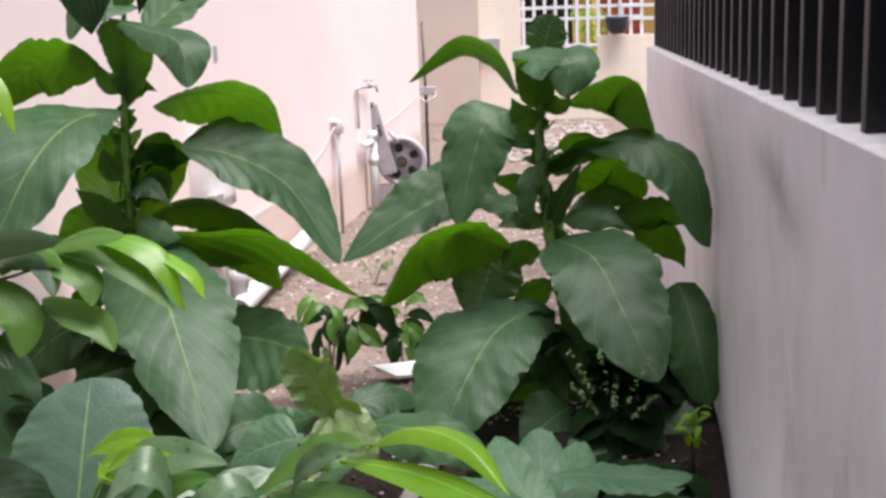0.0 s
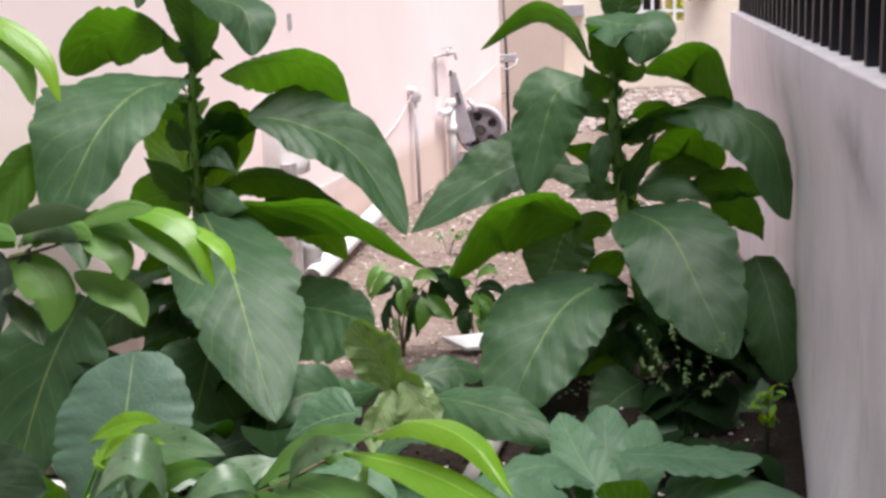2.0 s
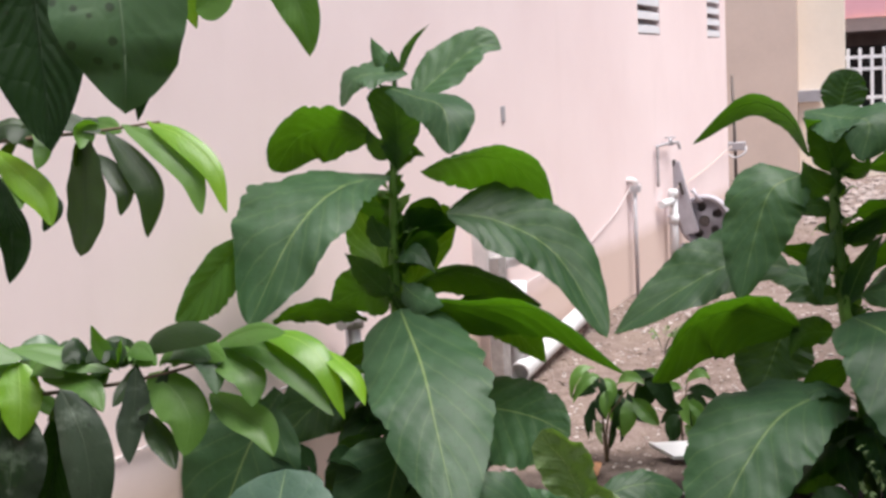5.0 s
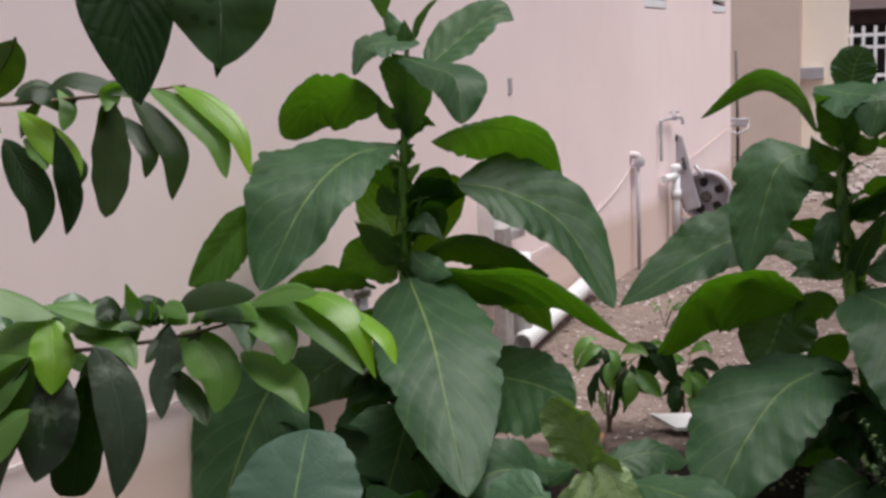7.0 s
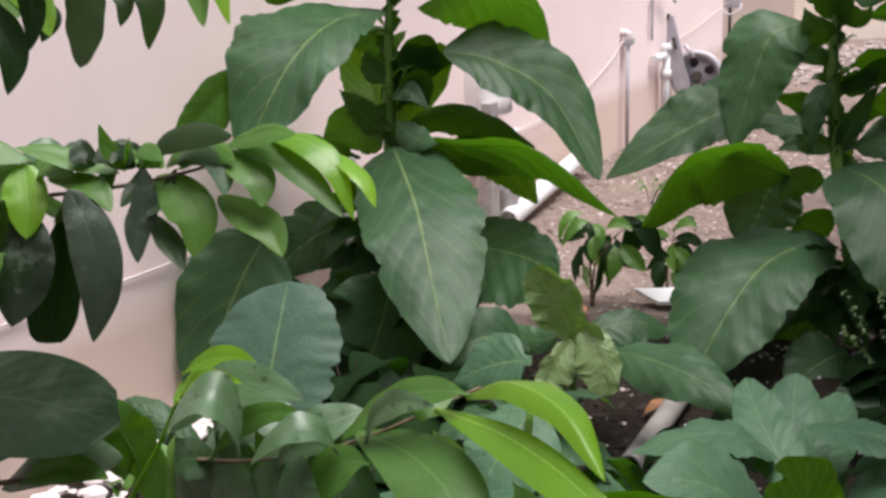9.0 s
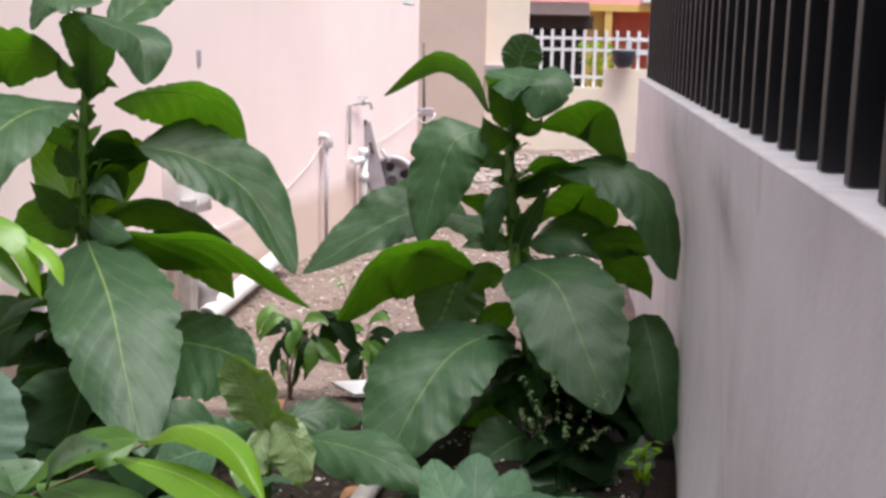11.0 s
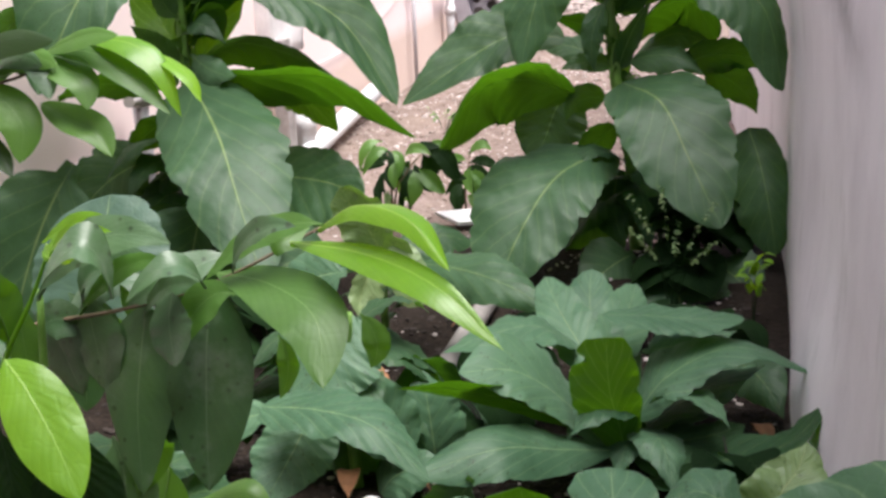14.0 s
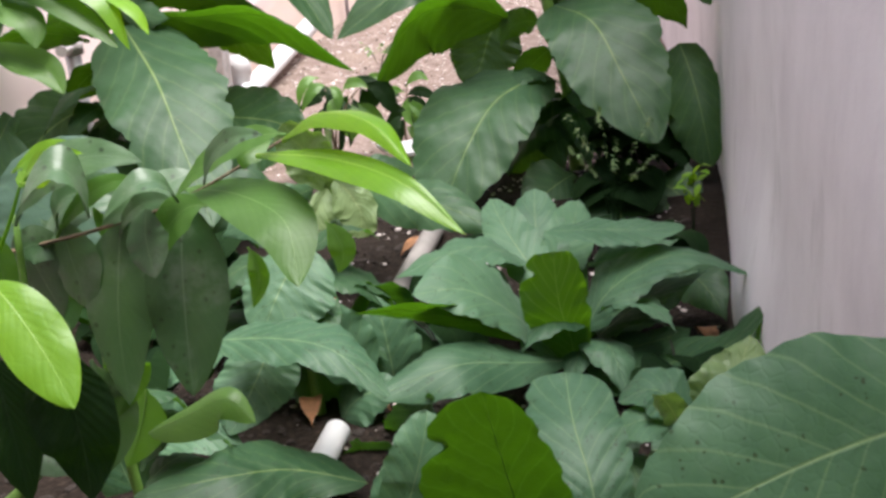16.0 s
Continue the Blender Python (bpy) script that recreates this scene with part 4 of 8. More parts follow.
stem(tree, [(-1.35, 0.38, 0.85), (-0.9, 0.75, 0.98), (-0.529, 0.95, 1.023), (-0.381, 0.92, 1.062), (-0.288, 0.92, 1.09), (-0.193, 0.95, 1.134)], [0.012, 0.0035, 0.0022, 0.0018, 0.0014, 0.0012], TWIG, "branch", 8)
stem(tree, [(-1.33, 0.38, 0.6), (-0.75, 0.85, 0.68), (-0.53, 0.95, 0.767), (-0.47, 0.92, 0.90), (-0.45, 0.92, 1.08)], [0.02, 0.010, 0.007, 0.005, 0.003], STEM, "shoot", 8)
stem(tree, [(-0.60, 0.90, 0.80), (-0.505, 0.9, 0.966), (-0.477, 0.9, 1.030), (-0.448, 0.9, 1.077), (-0.427, 0.9, 1.118)], [0.004, 0.003, 0.0025, 0.002, 0.0015], YOUNG, "shoot", 6)
stem(tree, [(-1.30, 0.39, 1.7), (-0.95, 0.5, 1.78), (-0.55, 0.66, 1.72), (-0.30, 0.74, 1.68)], [0.02, 0.012, 0.008, 0.004], TWIG, "branch", 8)


leaf(tobacco_a, (-1.474, 3.950, 1.561), (-1.522, 3.950, 1.630), (-1.553, 3.950, 1.699), 0.058, (0.81, 0.36, 0.46), TOBACCO)
leaf(tobacco_a, (-1.449, 3.950, 1.560), (-1.417, 3.950, 1.653), (-1.331, 3.950, 1.728), 0.028, (0.68, 0.55, -0.48), TOBACCO)
leaf(tobacco_a, (-1.477, 3.930, 1.552), (-1.468, 3.920, 1.599), (-1.467, 3.920, 1.650), 0.050, (0.94, 0.34, -0.06), TOBACCO)
leaf(tobacco_a, (-1.500, 3.950, 0.978), (-1.411, 4.000, 1.030), (-1.304, 4.050, 1.029), 0.178, (0.07, -0.55, 0.83), STEMLEAF)
leaf(tobacco_a, (-1.636, 3.950, 0.706), (-1.819, 3.900, 0.753), (-1.993, 3.850, 0.695), 0.111, (0.11, -0.50, 0.86), STEMLEAF)
leaf(tobacco_a, (-1.505, 4.000, 1.061), (-1.599, 4.000, 1.102), (-1.688, 3.980, 1.105), 0.101, (0.25, -0.29, 0.92), STEMLEAF)
leaf(tobacco_a, (-1.486, 3.930, 1.245), (-1.438, 3.950, 1.300), (-1.385, 3.970, 1.278), 0.065, (-0.10, -0.47, 0.88), STEMLEAF)
leaf(tobacco_a, (-1.481, 3.930, 1.322), (-1.544, 3.930, 1.324), (-1.581, 3.930, 1.403), 0.076, (0.62, -0.19, 0.76), STEMLEAF)
leaf(tobacco_a, (-1.507, 3.930, 0.912), (-1.429, 3.900, 0.956), (-1.333, 3.880, 0.882), 0.082, (0.30, 0.60, 0.74), TOBACCO)
leaf(tobacco_a, (-1.512, 3.900, 0.798), (-1.603, 3.900, 0.877), (-1.683, 3.900, 0.956), 0.106, (0.68, 0.00, 0.73), STEMLEAF)
leaf(tobacco_a, (-1.501, 3.900, 0.798), (-1.442, 3.900, 0.740), (-1.297, 3.900, 0.743), 0.135, (0.25, -0.25, 0.93), STEMLEAF)
leaf(tobacco_a, (-1.712, 3.420, 0.581), (-1.842, 3.300, 0.302), (-1.938, 3.200, -0.103), 0.341, (0.89, 0.25, -0.38), TOBACCO)
leaf(tobacco_a, (-1.650, 3.900, 0.480), (-1.798, 3.800, 0.419), (-1.919, 3.700, 0.260), 0.245, (-0.70, 0.20, 0.68), TOBACCO)
leaf(tobacco_a, (-1.348, 3.550, 0.443), (-1.407, 3.500, 0.192), (-1.511, 3.450, -0.120), 0.353, (0.91, 0.28, -0.31), TOBACCO)
leaf(tobacco_a, (-1.401, 3.600, 0.396), (-1.602, 3.700, 0.189), (-1.755, 3.800, -0.075), 0.238, (-0.81, -0.07, 0.58), TOBACCO)
leaf(tobacco_a, (-1.538, 3.950, 0.621), (-1.674, 3.950, 0.576), (-1.798, 3.950, 0.443), 0.146, (-0.43, -0.65, 0.62), STEMLEAF)
leaf(tobacco_a, (-1.532, 3.950, 0.371), (-1.669, 3.900, 0.335), (-1.721, 3.900, 0.245), 0.158, (-0.30, -0.64, 0.71), STEMLEAF)
leaf(tobacco_a, (-1.117, 3.450, 0.122), (-1.268, 3.400, 0.097), (-1.442, 3.350, 0.023), 0.160, (-0.40, 0.65, 0.65), TOBACCO)
leaf(tobacco_a, (-1.476, 3.700, -0.004), (-1.234, 3.600, -0.018), (-1.013, 3.500, -0.066), 0.224, (0.34, 0.55, 0.76), TOBACCO)
leaf(tobacco_b, (-0.058, 4.500, 1.111), (-0.090, 4.450, 1.253), (-0.165, 4.400, 1.340), 0.136, (0.92, -0.22, 0.33), STEMLEAF)
leaf(tobacco_b, (0.161, 4.500, 0.669), (0.375, 4.500, 0.733), (0.542, 4.500, 0.653), 0.154, (0.04, -0.48, 0.87), STEMLEAF)
leaf(tobacco_b, (0.271, 4.550, 0.675), (0.413, 4.550, 0.607), (0.495, 4.550, 0.494), 0.148, (0.60, -0.31, 0.74), STEMLEAF)
leaf(tobacco_b, (0.071, 4.300, -0.093), (0.237, 4.200, -0.109), (0.376, 4.100, -0.248), 0.266, (0.60, 0.38, 0.70), TOBACCO)
leaf(tobacco_b, (-0.064, 4.500, 1.079), (-0.127, 4.450, 1.117), (-0.169, 4.450, 1.192), 0.104, (0.75, -0.12, 0.65), STEMLEAF)
leaf(tobacco_b, (-0.065, 4.500, 1.004), (-0.138, 4.450, 1.032), (-0.201, 4.400, 0.996), 0.081, (-0.33, 0.38, 0.86), TOBACCO)
leaf(tobacco_b, (-0.055, 4.500, 0.917), (0.031, 4.500, 0.938), (0.096, 4.500, 1.002), 0.099, (-0.45, -0.39, 0.80), STEMLEAF)
leaf(tobacco_b, (-0.055, 4.500, 0.807), (-0.163, 4.500, 0.852), (-0.272, 4.500, 0.876), 0.088, (0.29, -0.31, 0.91), STEMLEAF)
leaf(tobacco_b, (-0.034, 4.500, 0.686), (-0.142, 4.450, 0.717), (-0.237, 4.400, 0.694), 0.082, (-0.19, 0.46, 0.87), TOBACCO)
leaf(tobacco_b, (-0.034, 4.500, 0.652), (0.020, 4.450, 0.814), (0.094, 4.400, 0.939), 0.082, (0.91, 0.29, -0.31), TOBACCO)
leaf(tobacco_b, (-0.064, 4.500, 1.197), (0.011, 4.480, 1.154), (0.053, 4.460, 1.197), 0.074, (-0.05, -0.14, 0.99), STEMLEAF)
leaf(tobacco_b, (-0.079, 4.600, 0.679), (-0.217, 4.700, 0.743), (-0.374, 4.800, 0.717), 0.131, (0.50, 0.62, 0.61), TOBACCO)
leaf(tobacco_b, (-0.057, 4.500, 0.563), (-0.165, 4.450, 0.573), (-0.218, 4.400, 0.495), 0.106, (-0.31, -0.14, 0.94), STEMLEAF)
leaf(tobacco_b, (-0.013, 4.500, 0.472), (-0.124, 4.500, 0.381), (-0.192, 4.500, 0.243), 0.132, (-0.71, -0.43, 0.55), STEMLEAF)
leaf(tobacco_b, (-0.011, 4.550, 0.976), (0.097, 4.550, 1.007), (0.204, 4.550, 0.984), 0.098, (-0.03, -0.51, 0.86), STEMLEAF)
leaf(tobacco_b, (-0.065, 4.450, 0.945), (-0.118, 4.400, 0.823), (-0.108, 4.400, 0.682), 0.086, (0.98, 0.08, -0.17), TOBACCO)
leaf(tobacco_b, (-0.012, 4.500, 0.697), (0.159, 4.450, 0.737), (0.284, 4.400, 0.669), 0.131, (0.29, 0.68, 0.67), TOBACCO)
leaf(tobacco_b, (0.052, 4.500, 0.290), (-0.149, 4.500, 0.103), (-0.264, 4.500, -0.088), 0.248, (-0.75, 0.22, 0.63), TOBACCO)
leaf(seedling, (-0.627, 3.350, 0.286), (-0.369, 3.200, 0.297), (-0.172, 3.100, 0.220), 0.170, (0.46, 0.68, 0.57), TOBACCO)
leaf(seedling, (-0.857, 3.400, 0.247), (-0.987, 3.300, 0.301), (-1.075, 3.200, 0.198), 0.188, (-0.49, 0.34, 0.80), TOBACCO)
leaf(seedling, (-0.747, 3.400, 0.314), (-0.896, 3.450, 0.264), (-1.014, 3.500, 0.346), 0.085, (0.29, 0.50, 0.82), TOBACCO)
leaf(rosette, (-0.044, 2.820, 0.193), (-0.130, 2.950, 0.266), (-0.196, 3.120, 0.329), 0.142, (0.90, 0.31, 0.32), SPECKLED_LIT, "round")
leaf(rosette, (-0.041, 2.840, 0.176), (-0.065, 2.980, 0.268), (-0.070, 3.160, 0.340), 0.173, (1.00, 0.09, 0.01), SPECKLED_LIT, "round")
leaf(rosette, (-0.033, 2.840, 0.184), (0.022, 2.980, 0.248), (0.052, 3.140, 0.304), 0.143, (0.86, -0.04, -0.51), SPECKLED_LIT, "round")
leaf(rosette, (0.094, 2.750, 0.058), (0.247, 2.850, 0.121), (0.372, 2.950, 0.158), 0.098, (-0.62, 0.62, 0.49), SPECKLED_LIT)
leaf(rosette, (0.072, 2.850, 0.224), (0.193, 2.900, 0.231), (0.315, 2.950, 0.247), 0.115, (-0.38, 0.84, 0.39), SPECKLED_LIT)
leaf(rosette, (0.005, 2.800, 0.020), (0.023, 2.900, 0.090), (0.073, 3.000, 0.163), 0.130, (0.81, 0.13, -0.57), SPECKLED_LIT)
leaf(near_plant, (-0.347, 2.000, -0.020), (-0.291, 2.000, 0.142), (-0.269, 2.050, 0.245), 0.139, (0.94, 0.17, -0.31), SPECKLED_LIT, "round")
leaf(near_plant, (0.457, 1.130, 0.730), (0.288, 1.080, 0.704), (0.107, 1.050, 0.617), 0.254, (-0.37, 0.45, 0.81), SPECKLED_LIT, "round")
leaf(near_plant, (0.227, 1.950, 0.250), (0.202, 1.900, 0.327), (0.176, 1.880, 0.362), 0.052, (0.80, 0.27, 0.53), PALE)
leaf(near_plant, (0.205, 1.950, 0.201), (0.180, 1.900, 0.195), (0.168, 1.880, 0.159), 0.043, (0.85, -0.15, -0.50), PALE)
leaf(near_plant, (-0.368, 2.100, -0.104), (-0.370, 2.100, 0.011), (-0.333, 2.150, 0.077), 0.098, (0.95, 0.20, -0.24), SPECKLED_LIT, "round")
leaf(near_plant, (0.188, 2.200, 0.051), (0.307, 2.200, 0.062), (0.401, 2.200, 0.129), 0.116, (-0.22, 0.78, 0.59), SPECKLED_LIT, "round")
leaf(low_plant, (-0.973, 2.200, 0.063), (-0.847, 2.200, 0.123), (-0.713, 2.200, 0.081), 0.081, (-0.04, 0.83, 0.56), SPECKLED_LIT)
leaf(low_plant, (-0.751, 2.400, 0.254), (-0.941, 2.400, 0.186), (-1.135, 2.400, 0.130), 0.106, (-0.20, 0.77, 0.61), SPECKLED_LIT)
leaf(low_plant, (-0.491, 2.500, 0.059), (-0.532, 2.500, 0.199), (-0.574, 2.500, 0.320), 0.154, (0.79, 0.55, 0.25), SPECKLED_LIT)
leaf(low_plant, (-0.427, 2.600, -0.012), (-0.441, 2.600, 0.148), (-0.467, 2.650, 0.250), 0.176, (0.87, 0.49, 0.04), SPECKLED_LIT)
leaf(low_plant, (-0.560, 2.500, -0.050), (-0.493, 2.500, 0.043), (-0.351, 2.500, 0.055), 0.136, (-0.31, 0.71, 0.63), SPECKLED_LIT)
leaf(low_plant, (-0.317, 2.700, 0.030), (-0.409, 2.750, 0.074), (-0.540, 2.800, 0.054), 0.128, (0.39, 0.73, 0.56), SPECKLED_LIT)
leaf(low_plant, (-0.929, 2.300, -0.018), (-0.949, 2.300, 0.105), (-0.991, 2.300, 0.180), 0.146, (0.87, 0.42, 0.27), SPECKLED_LIT)
leaf(low_plant, (-0.974, 2.200, -0.076), (-1.014, 2.200, 0.075), (-1.005, 2.200, 0.191), 0.142, (0.93, 0.36, 0.11), SPECKLED_LIT)
leaf(low_plant, (-0.652, 2.700, 0.482), (-0.757, 2.700, 0.457), (-0.854, 2.700, 0.400), 0.153, (-0.31, 0.57, 0.76), SPECKLED_LIT)
leaf(broad_plant, (-1.066, 1.900, 0.541), (-1.160, 1.900, 0.609), (-1.237, 1.900, 0.623), 0.065, (0.30, 0.72, 0.62), TOBACCO, "round")
leaf(tree, (-1.237, 1.420, 1.080), (-1.258, 1.400, 1.006), (-1.284, 1.400, 0.908), 0.087, (0.87, 0.41, -0.28), YOUNG)
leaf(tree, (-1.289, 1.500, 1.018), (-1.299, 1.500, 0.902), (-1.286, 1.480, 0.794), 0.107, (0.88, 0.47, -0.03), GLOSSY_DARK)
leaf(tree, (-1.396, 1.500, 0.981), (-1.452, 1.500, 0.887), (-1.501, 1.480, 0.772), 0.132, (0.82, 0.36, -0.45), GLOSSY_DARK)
leaf(tree, (-1.275, 1.480, 1.098), (-1.333, 1.460, 1.126), (-1.417, 1.440, 1.109), 0.052, (-0.12, 0.64, 0.75), GLOSSY)
leaf(tree, (-1.293, 1.480, 1.070), (-1.357, 1.460, 1.086), (-1.432, 1.440, 1.101), 0.048, (0.21, 0.02, 0.98), GLOSSY)
leaf(tree, (-1.287, 1.450, 1.070), (-1.346, 1.430, 1.044), (-1.425, 1.420, 0.990), 0.066, (-0.52, 0.14, 0.84), GLOSSY)
leaf(tree, (-1.508, 1.500, 1.002), (-1.513, 1.500, 0.922), (-1.551, 1.500, 0.815), 0.101, (0.87, 0.46, -0.20), GLOSSY_DARK)
leaf(tree, (-1.499, 1.950, 1.412), (-1.564, 1.950, 1.449), (-1.633, 1.950, 1.434), 0.064, (0.11, 0.74, 0.67), GLOSSY)
leaf(tree, (-1.554, 1.900, 1.408), (-1.640, 1.900, 1.345), (-1.603, 1.900, 1.244), 0.110, (0.95, 0.16, -0.28), GLOSSY)
leaf(tree, (-1.375, 1.500, 1.527), (-1.243, 1.500, 1.457), (-1.164, 1.500, 1.374), 0.078, (0.52, 0.47, 0.72), OLIVE)
leaf(tree, (-1.741, 1.950, 1.277), (-1.721, 1.950, 1.165), (-1.731, 1.950, 1.049), 0.107, (0.87, 0.49, 0.04), OLIVE)
leaf(tree, (-1.599, 1.900, 1.249), (-1.554, 1.900, 1.188), (-1.518, 1.900, 1.116), 0.081, (0.74, 0.51, 0.45), OLIVE)
leaf(tree, (-1.683, 2.000, 1.180), (-1.669, 2.000, 1.126), (-1.659, 2.000, 1.082), 0.056, (0.84, 0.50, 0.21), YOUNG)
leaf(tree, (-1.513, 1.600, 1.436), (-1.457, 1.600, 1.350), (-1.467, 1.600, 1.267), 0.094, (0.83, 0.51, 0.23), OLIVE)
leaf(tree, (-1.821, 1.900, 1.221), (-1.819, 1.900, 1.138), (-1.811, 1.900, 1.064), 0.069, (0.87, 0.49, 0.06), OLIVE)
leaf(tree, (-1.220, 1.500, 1.599), (-1.189, 1.500, 1.521), (-1.188, 1.500, 1.453), 0.071, (0.84, 0.50, 0.19), OLIVE)
leaf(tree, (-1.149, 1.600, 1.575), (-1.182, 1.600, 1.527), (-1.246, 1.600, 1.472), 0.066, (0.70, 0.30, -0.66), OLIVE)
leaf(tree, (-1.666, 2.000, 1.390), (-1.746, 2.000, 1.382), (-1.800, 2.000, 1.336), 0.071, (-0.37, -0.05, 0.93), YOUNG)
leaf(tree, (-1.725, 1.900, 1.336), (-1.721, 1.900, 1.279), (-1.782, 1.900, 1.215), 0.071, (0.83, 0.41, -0.39), OLIVE)
leaf(tree, (-1.781, 2.000, 1.441), (-1.845, 2.000, 1.446), (-1.912, 2.000, 1.441), 0.039, (0.00, 0.63, 0.77), GLOSSY)
leaf(tree, (-1.729, 1.900, 1.279), (-1.632, 1.900, 1.233), (-1.581, 1.900, 1.188), 0.068, (0.37, 0.70, 0.61), OLIVE)
leaf(tree, (-1.856, 1.900, 1.209), (-1.883, 1.900, 1.161), (-1.908, 1.900, 1.125), 0.074, (0.79, 0.38, -0.49), GLOSSY)
leaf(tree, (-0.281, 0.720, 1.642), (-0.259, 0.700, 1.572), (-0.262, 0.700, 1.519), 0.073, (0.93, 0.36, 0.09), DUSTY_SHEEN)
leaf(tree, (-0.354, 0.750, 1.646), (-0.343, 0.740, 1.569), (-0.334, 0.730, 1.500), 0.062, (0.93, 0.36, 0.08), GLOSSY_DARK)
leaf(tree, (-0.310, 0.800, 1.578), (-0.316, 0.800, 1.547), (-0.325, 0.800, 1.513), 0.016, (0.92, 0.32, -0.21), GLOSSY_DARK)
leaf(tree, (-0.273, 0.850, 1.623), (-0.240, 0.850, 1.585), (-0.231, 0.850, 1.546), 0.028, (0.82, 0.36, 0.45), GLOSSY)
leaf(tree, (-0.289, 0.800, 1.604), (-0.284, 0.800, 1.585), (-0.278, 0.800, 1.565), 0.013, (0.90, 0.37, 0.25), YOUNG)
leaf(tree, (-0.254, 0.800, 1.601), (-0.264, 0.800, 1.584), (-0.278, 0.800, 1.576), 0.037, (-0.70, 0.23, 0.67), GLOSSY)
leaf(tree, (-0.614, 1.000, 1.473), (-0.603, 1.000, 1.422), (-0.611, 1.000, 1.377), 0.025, (0.93, 0.36, 0.03), GLOSSY_DARK)
leaf(tree, (-0.185, 0.900, 1.148), (-0.240, 0.910, 1.136), (-0.293, 0.910, 1.095), 0.029, (-0.26, 0.70, 0.66), GLOSSY)
leaf(tree, (-0.284, 0.950, 1.106), (-0.327, 0.930, 1.091), (-0.371, 0.920, 1.066), 0.039, (-0.49, 0.65, 0.58), DUSTY_SHEEN)
leaf(tree, (-0.443, 0.900, 1.078), (-0.385, 0.900, 1.132), (-0.310, 0.890, 1.133), 0.043, (-0.25, 0.64, 0.73), DUSTY_SHEEN)
leaf(tree, (-0.442, 0.920, 1.114), (-0.407, 0.920, 1.131), (-0.367, 0.920, 1.128), 0.022, (-0.11, 0.80, 0.59), YOUNG)
leaf(tree, (-0.437, 0.920, 1.123), (-0.424, 0.900, 1.119), (-0.410, 0.900, 1.113), 0.013, (0.56, 0.40, 0.72), YOUNG)
leaf(tree, (-0.414, 0.850, 0.991), (-0.399, 0.850, 0.913), (-0.401, 0.850, 0.822), 0.083, (0.98, 0.20, 0.08), GLOSSY_DARK)
leaf(tree, (-0.185, 1.000, 1.033), (-0.171, 1.000, 1.006), (-0.178, 1.000, 0.979), 0.028, (0.97, 0.18, 0.13), GLOSSY)
leaf(tree, (-0.264, 1.000, 1.010), (-0.257, 1.000, 0.980), (-0.268, 1.000, 0.945), 0.022, (0.99, 0.13, -0.06), GLOSSY)
leaf(tree, (-0.211, 0.950, 1.129), (-0.227, 0.930, 1.125), (-0.231, 0.920, 1.113), 0.025, (-0.72, 0.12, 0.68), GLOSSY)
leaf(tree, (-0.382, 1.000, 1.078), (-0.411, 1.000, 1.074), (-0.452, 1.000, 1.041), 0.038, (-0.36, 0.63, 0.68), DUSTY_SHEEN)
leaf(tree, (-0.467, 1.000, 1.048), (-0.446, 1.000, 1.012), (-0.445, 1.000, 0.957), 0.050, (0.89, 0.41, 0.21), DUSTY_SHEEN)
leaf(tree, (-0.309, 0.950, 1.081), (-0.332, 0.950, 1.044), (-0.350, 0.950, 0.999), 0.032, (0.89, -0.02, -0.45), DUSTY_SHEEN)
leaf(tree, (-0.467, 0.850, 0.982), (-0.462, 0.850, 0.914), (-0.461, 0.850, 0.820), 0.064, (0.98, 0.19, 0.04), GLOSSY_DARK)
leaf(tree, (-0.492, 0.950, 1.062), (-0.491, 0.950, 1.016), (-0.491, 0.950, 0.969), 0.034, (0.98, 0.18, 0.01), GLOSSY)
leaf(tree, (-0.358, 1.000, 1.055), (-0.340, 1.000, 1.031), (-0.340, 1.000, 0.995), 0.028, (0.93, 0.25, 0.28), DUSTY_SHEEN)
leaf(tree, (-0.505, 0.950, 1.010), (-0.504, 0.930, 1.065), (-0.536, 0.930, 1.091), 0.052, (0.78, 0.47, 0.41), GLOSSY)
leaf(tree, (-0.351, 0.950, 1.024), (-0.375, 0.950, 1.047), (-0.389, 0.950, 1.076), 0.019, (0.72, 0.45, 0.53), GLOSSY)
leaf(tree, (-0.475, 0.980, 1.104), (-0.433, 0.980, 1.123), (-0.399, 0.980, 1.117), 0.023, (-0.14, 0.52, 0.84), YOUNG)
leaf(tree, (-0.416, 0.920, 1.058), (-0.371, 0.920, 1.100), (-0.330, 0.920, 1.107), 0.022, (-0.43, 0.51, 0.75), GLOSSY)
leaf(tree, (-0.695, 0.900, 1.043), (-0.661, 0.900, 1.052), (-0.633, 0.900, 1.050), 0.016, (-0.10, 0.52, 0.85), YOUNG)
leaf(tree, (-0.636, 0.850, 1.053), (-0.598, 0.850, 1.066), (-0.566, 0.850, 1.053), 0.028, (0.00, 0.57, 0.82), GLOSSY)
leaf(tree, (-0.550, 0.850, 1.050), (-0.503, 0.850, 1.071), (-0.461, 0.850, 1.068), 0.027, (-0.15, 0.63, 0.76), GLOSSY)
leaf(tree, (-0.475, 0.950, 1.027), (-0.451, 0.950, 1.041), (-0.425, 0.950, 1.024), 0.039, (0.06, 0.34, 0.94), DUSTY_SHEEN)
leaf(tree, (-0.370, 0.950, 1.047), (-0.350, 0.950, 1.035), (-0.352, 0.950, 1.008), 0.038, (0.81, 0.44, 0.38), DUSTY_SHEEN)
leaf(tree, (-0.455, 1.050, 1.011), (-0.441, 1.050, 0.960), (-0.441, 1.050, 0.895), 0.042, (0.97, 0.21, 0.12), GLOSSY)
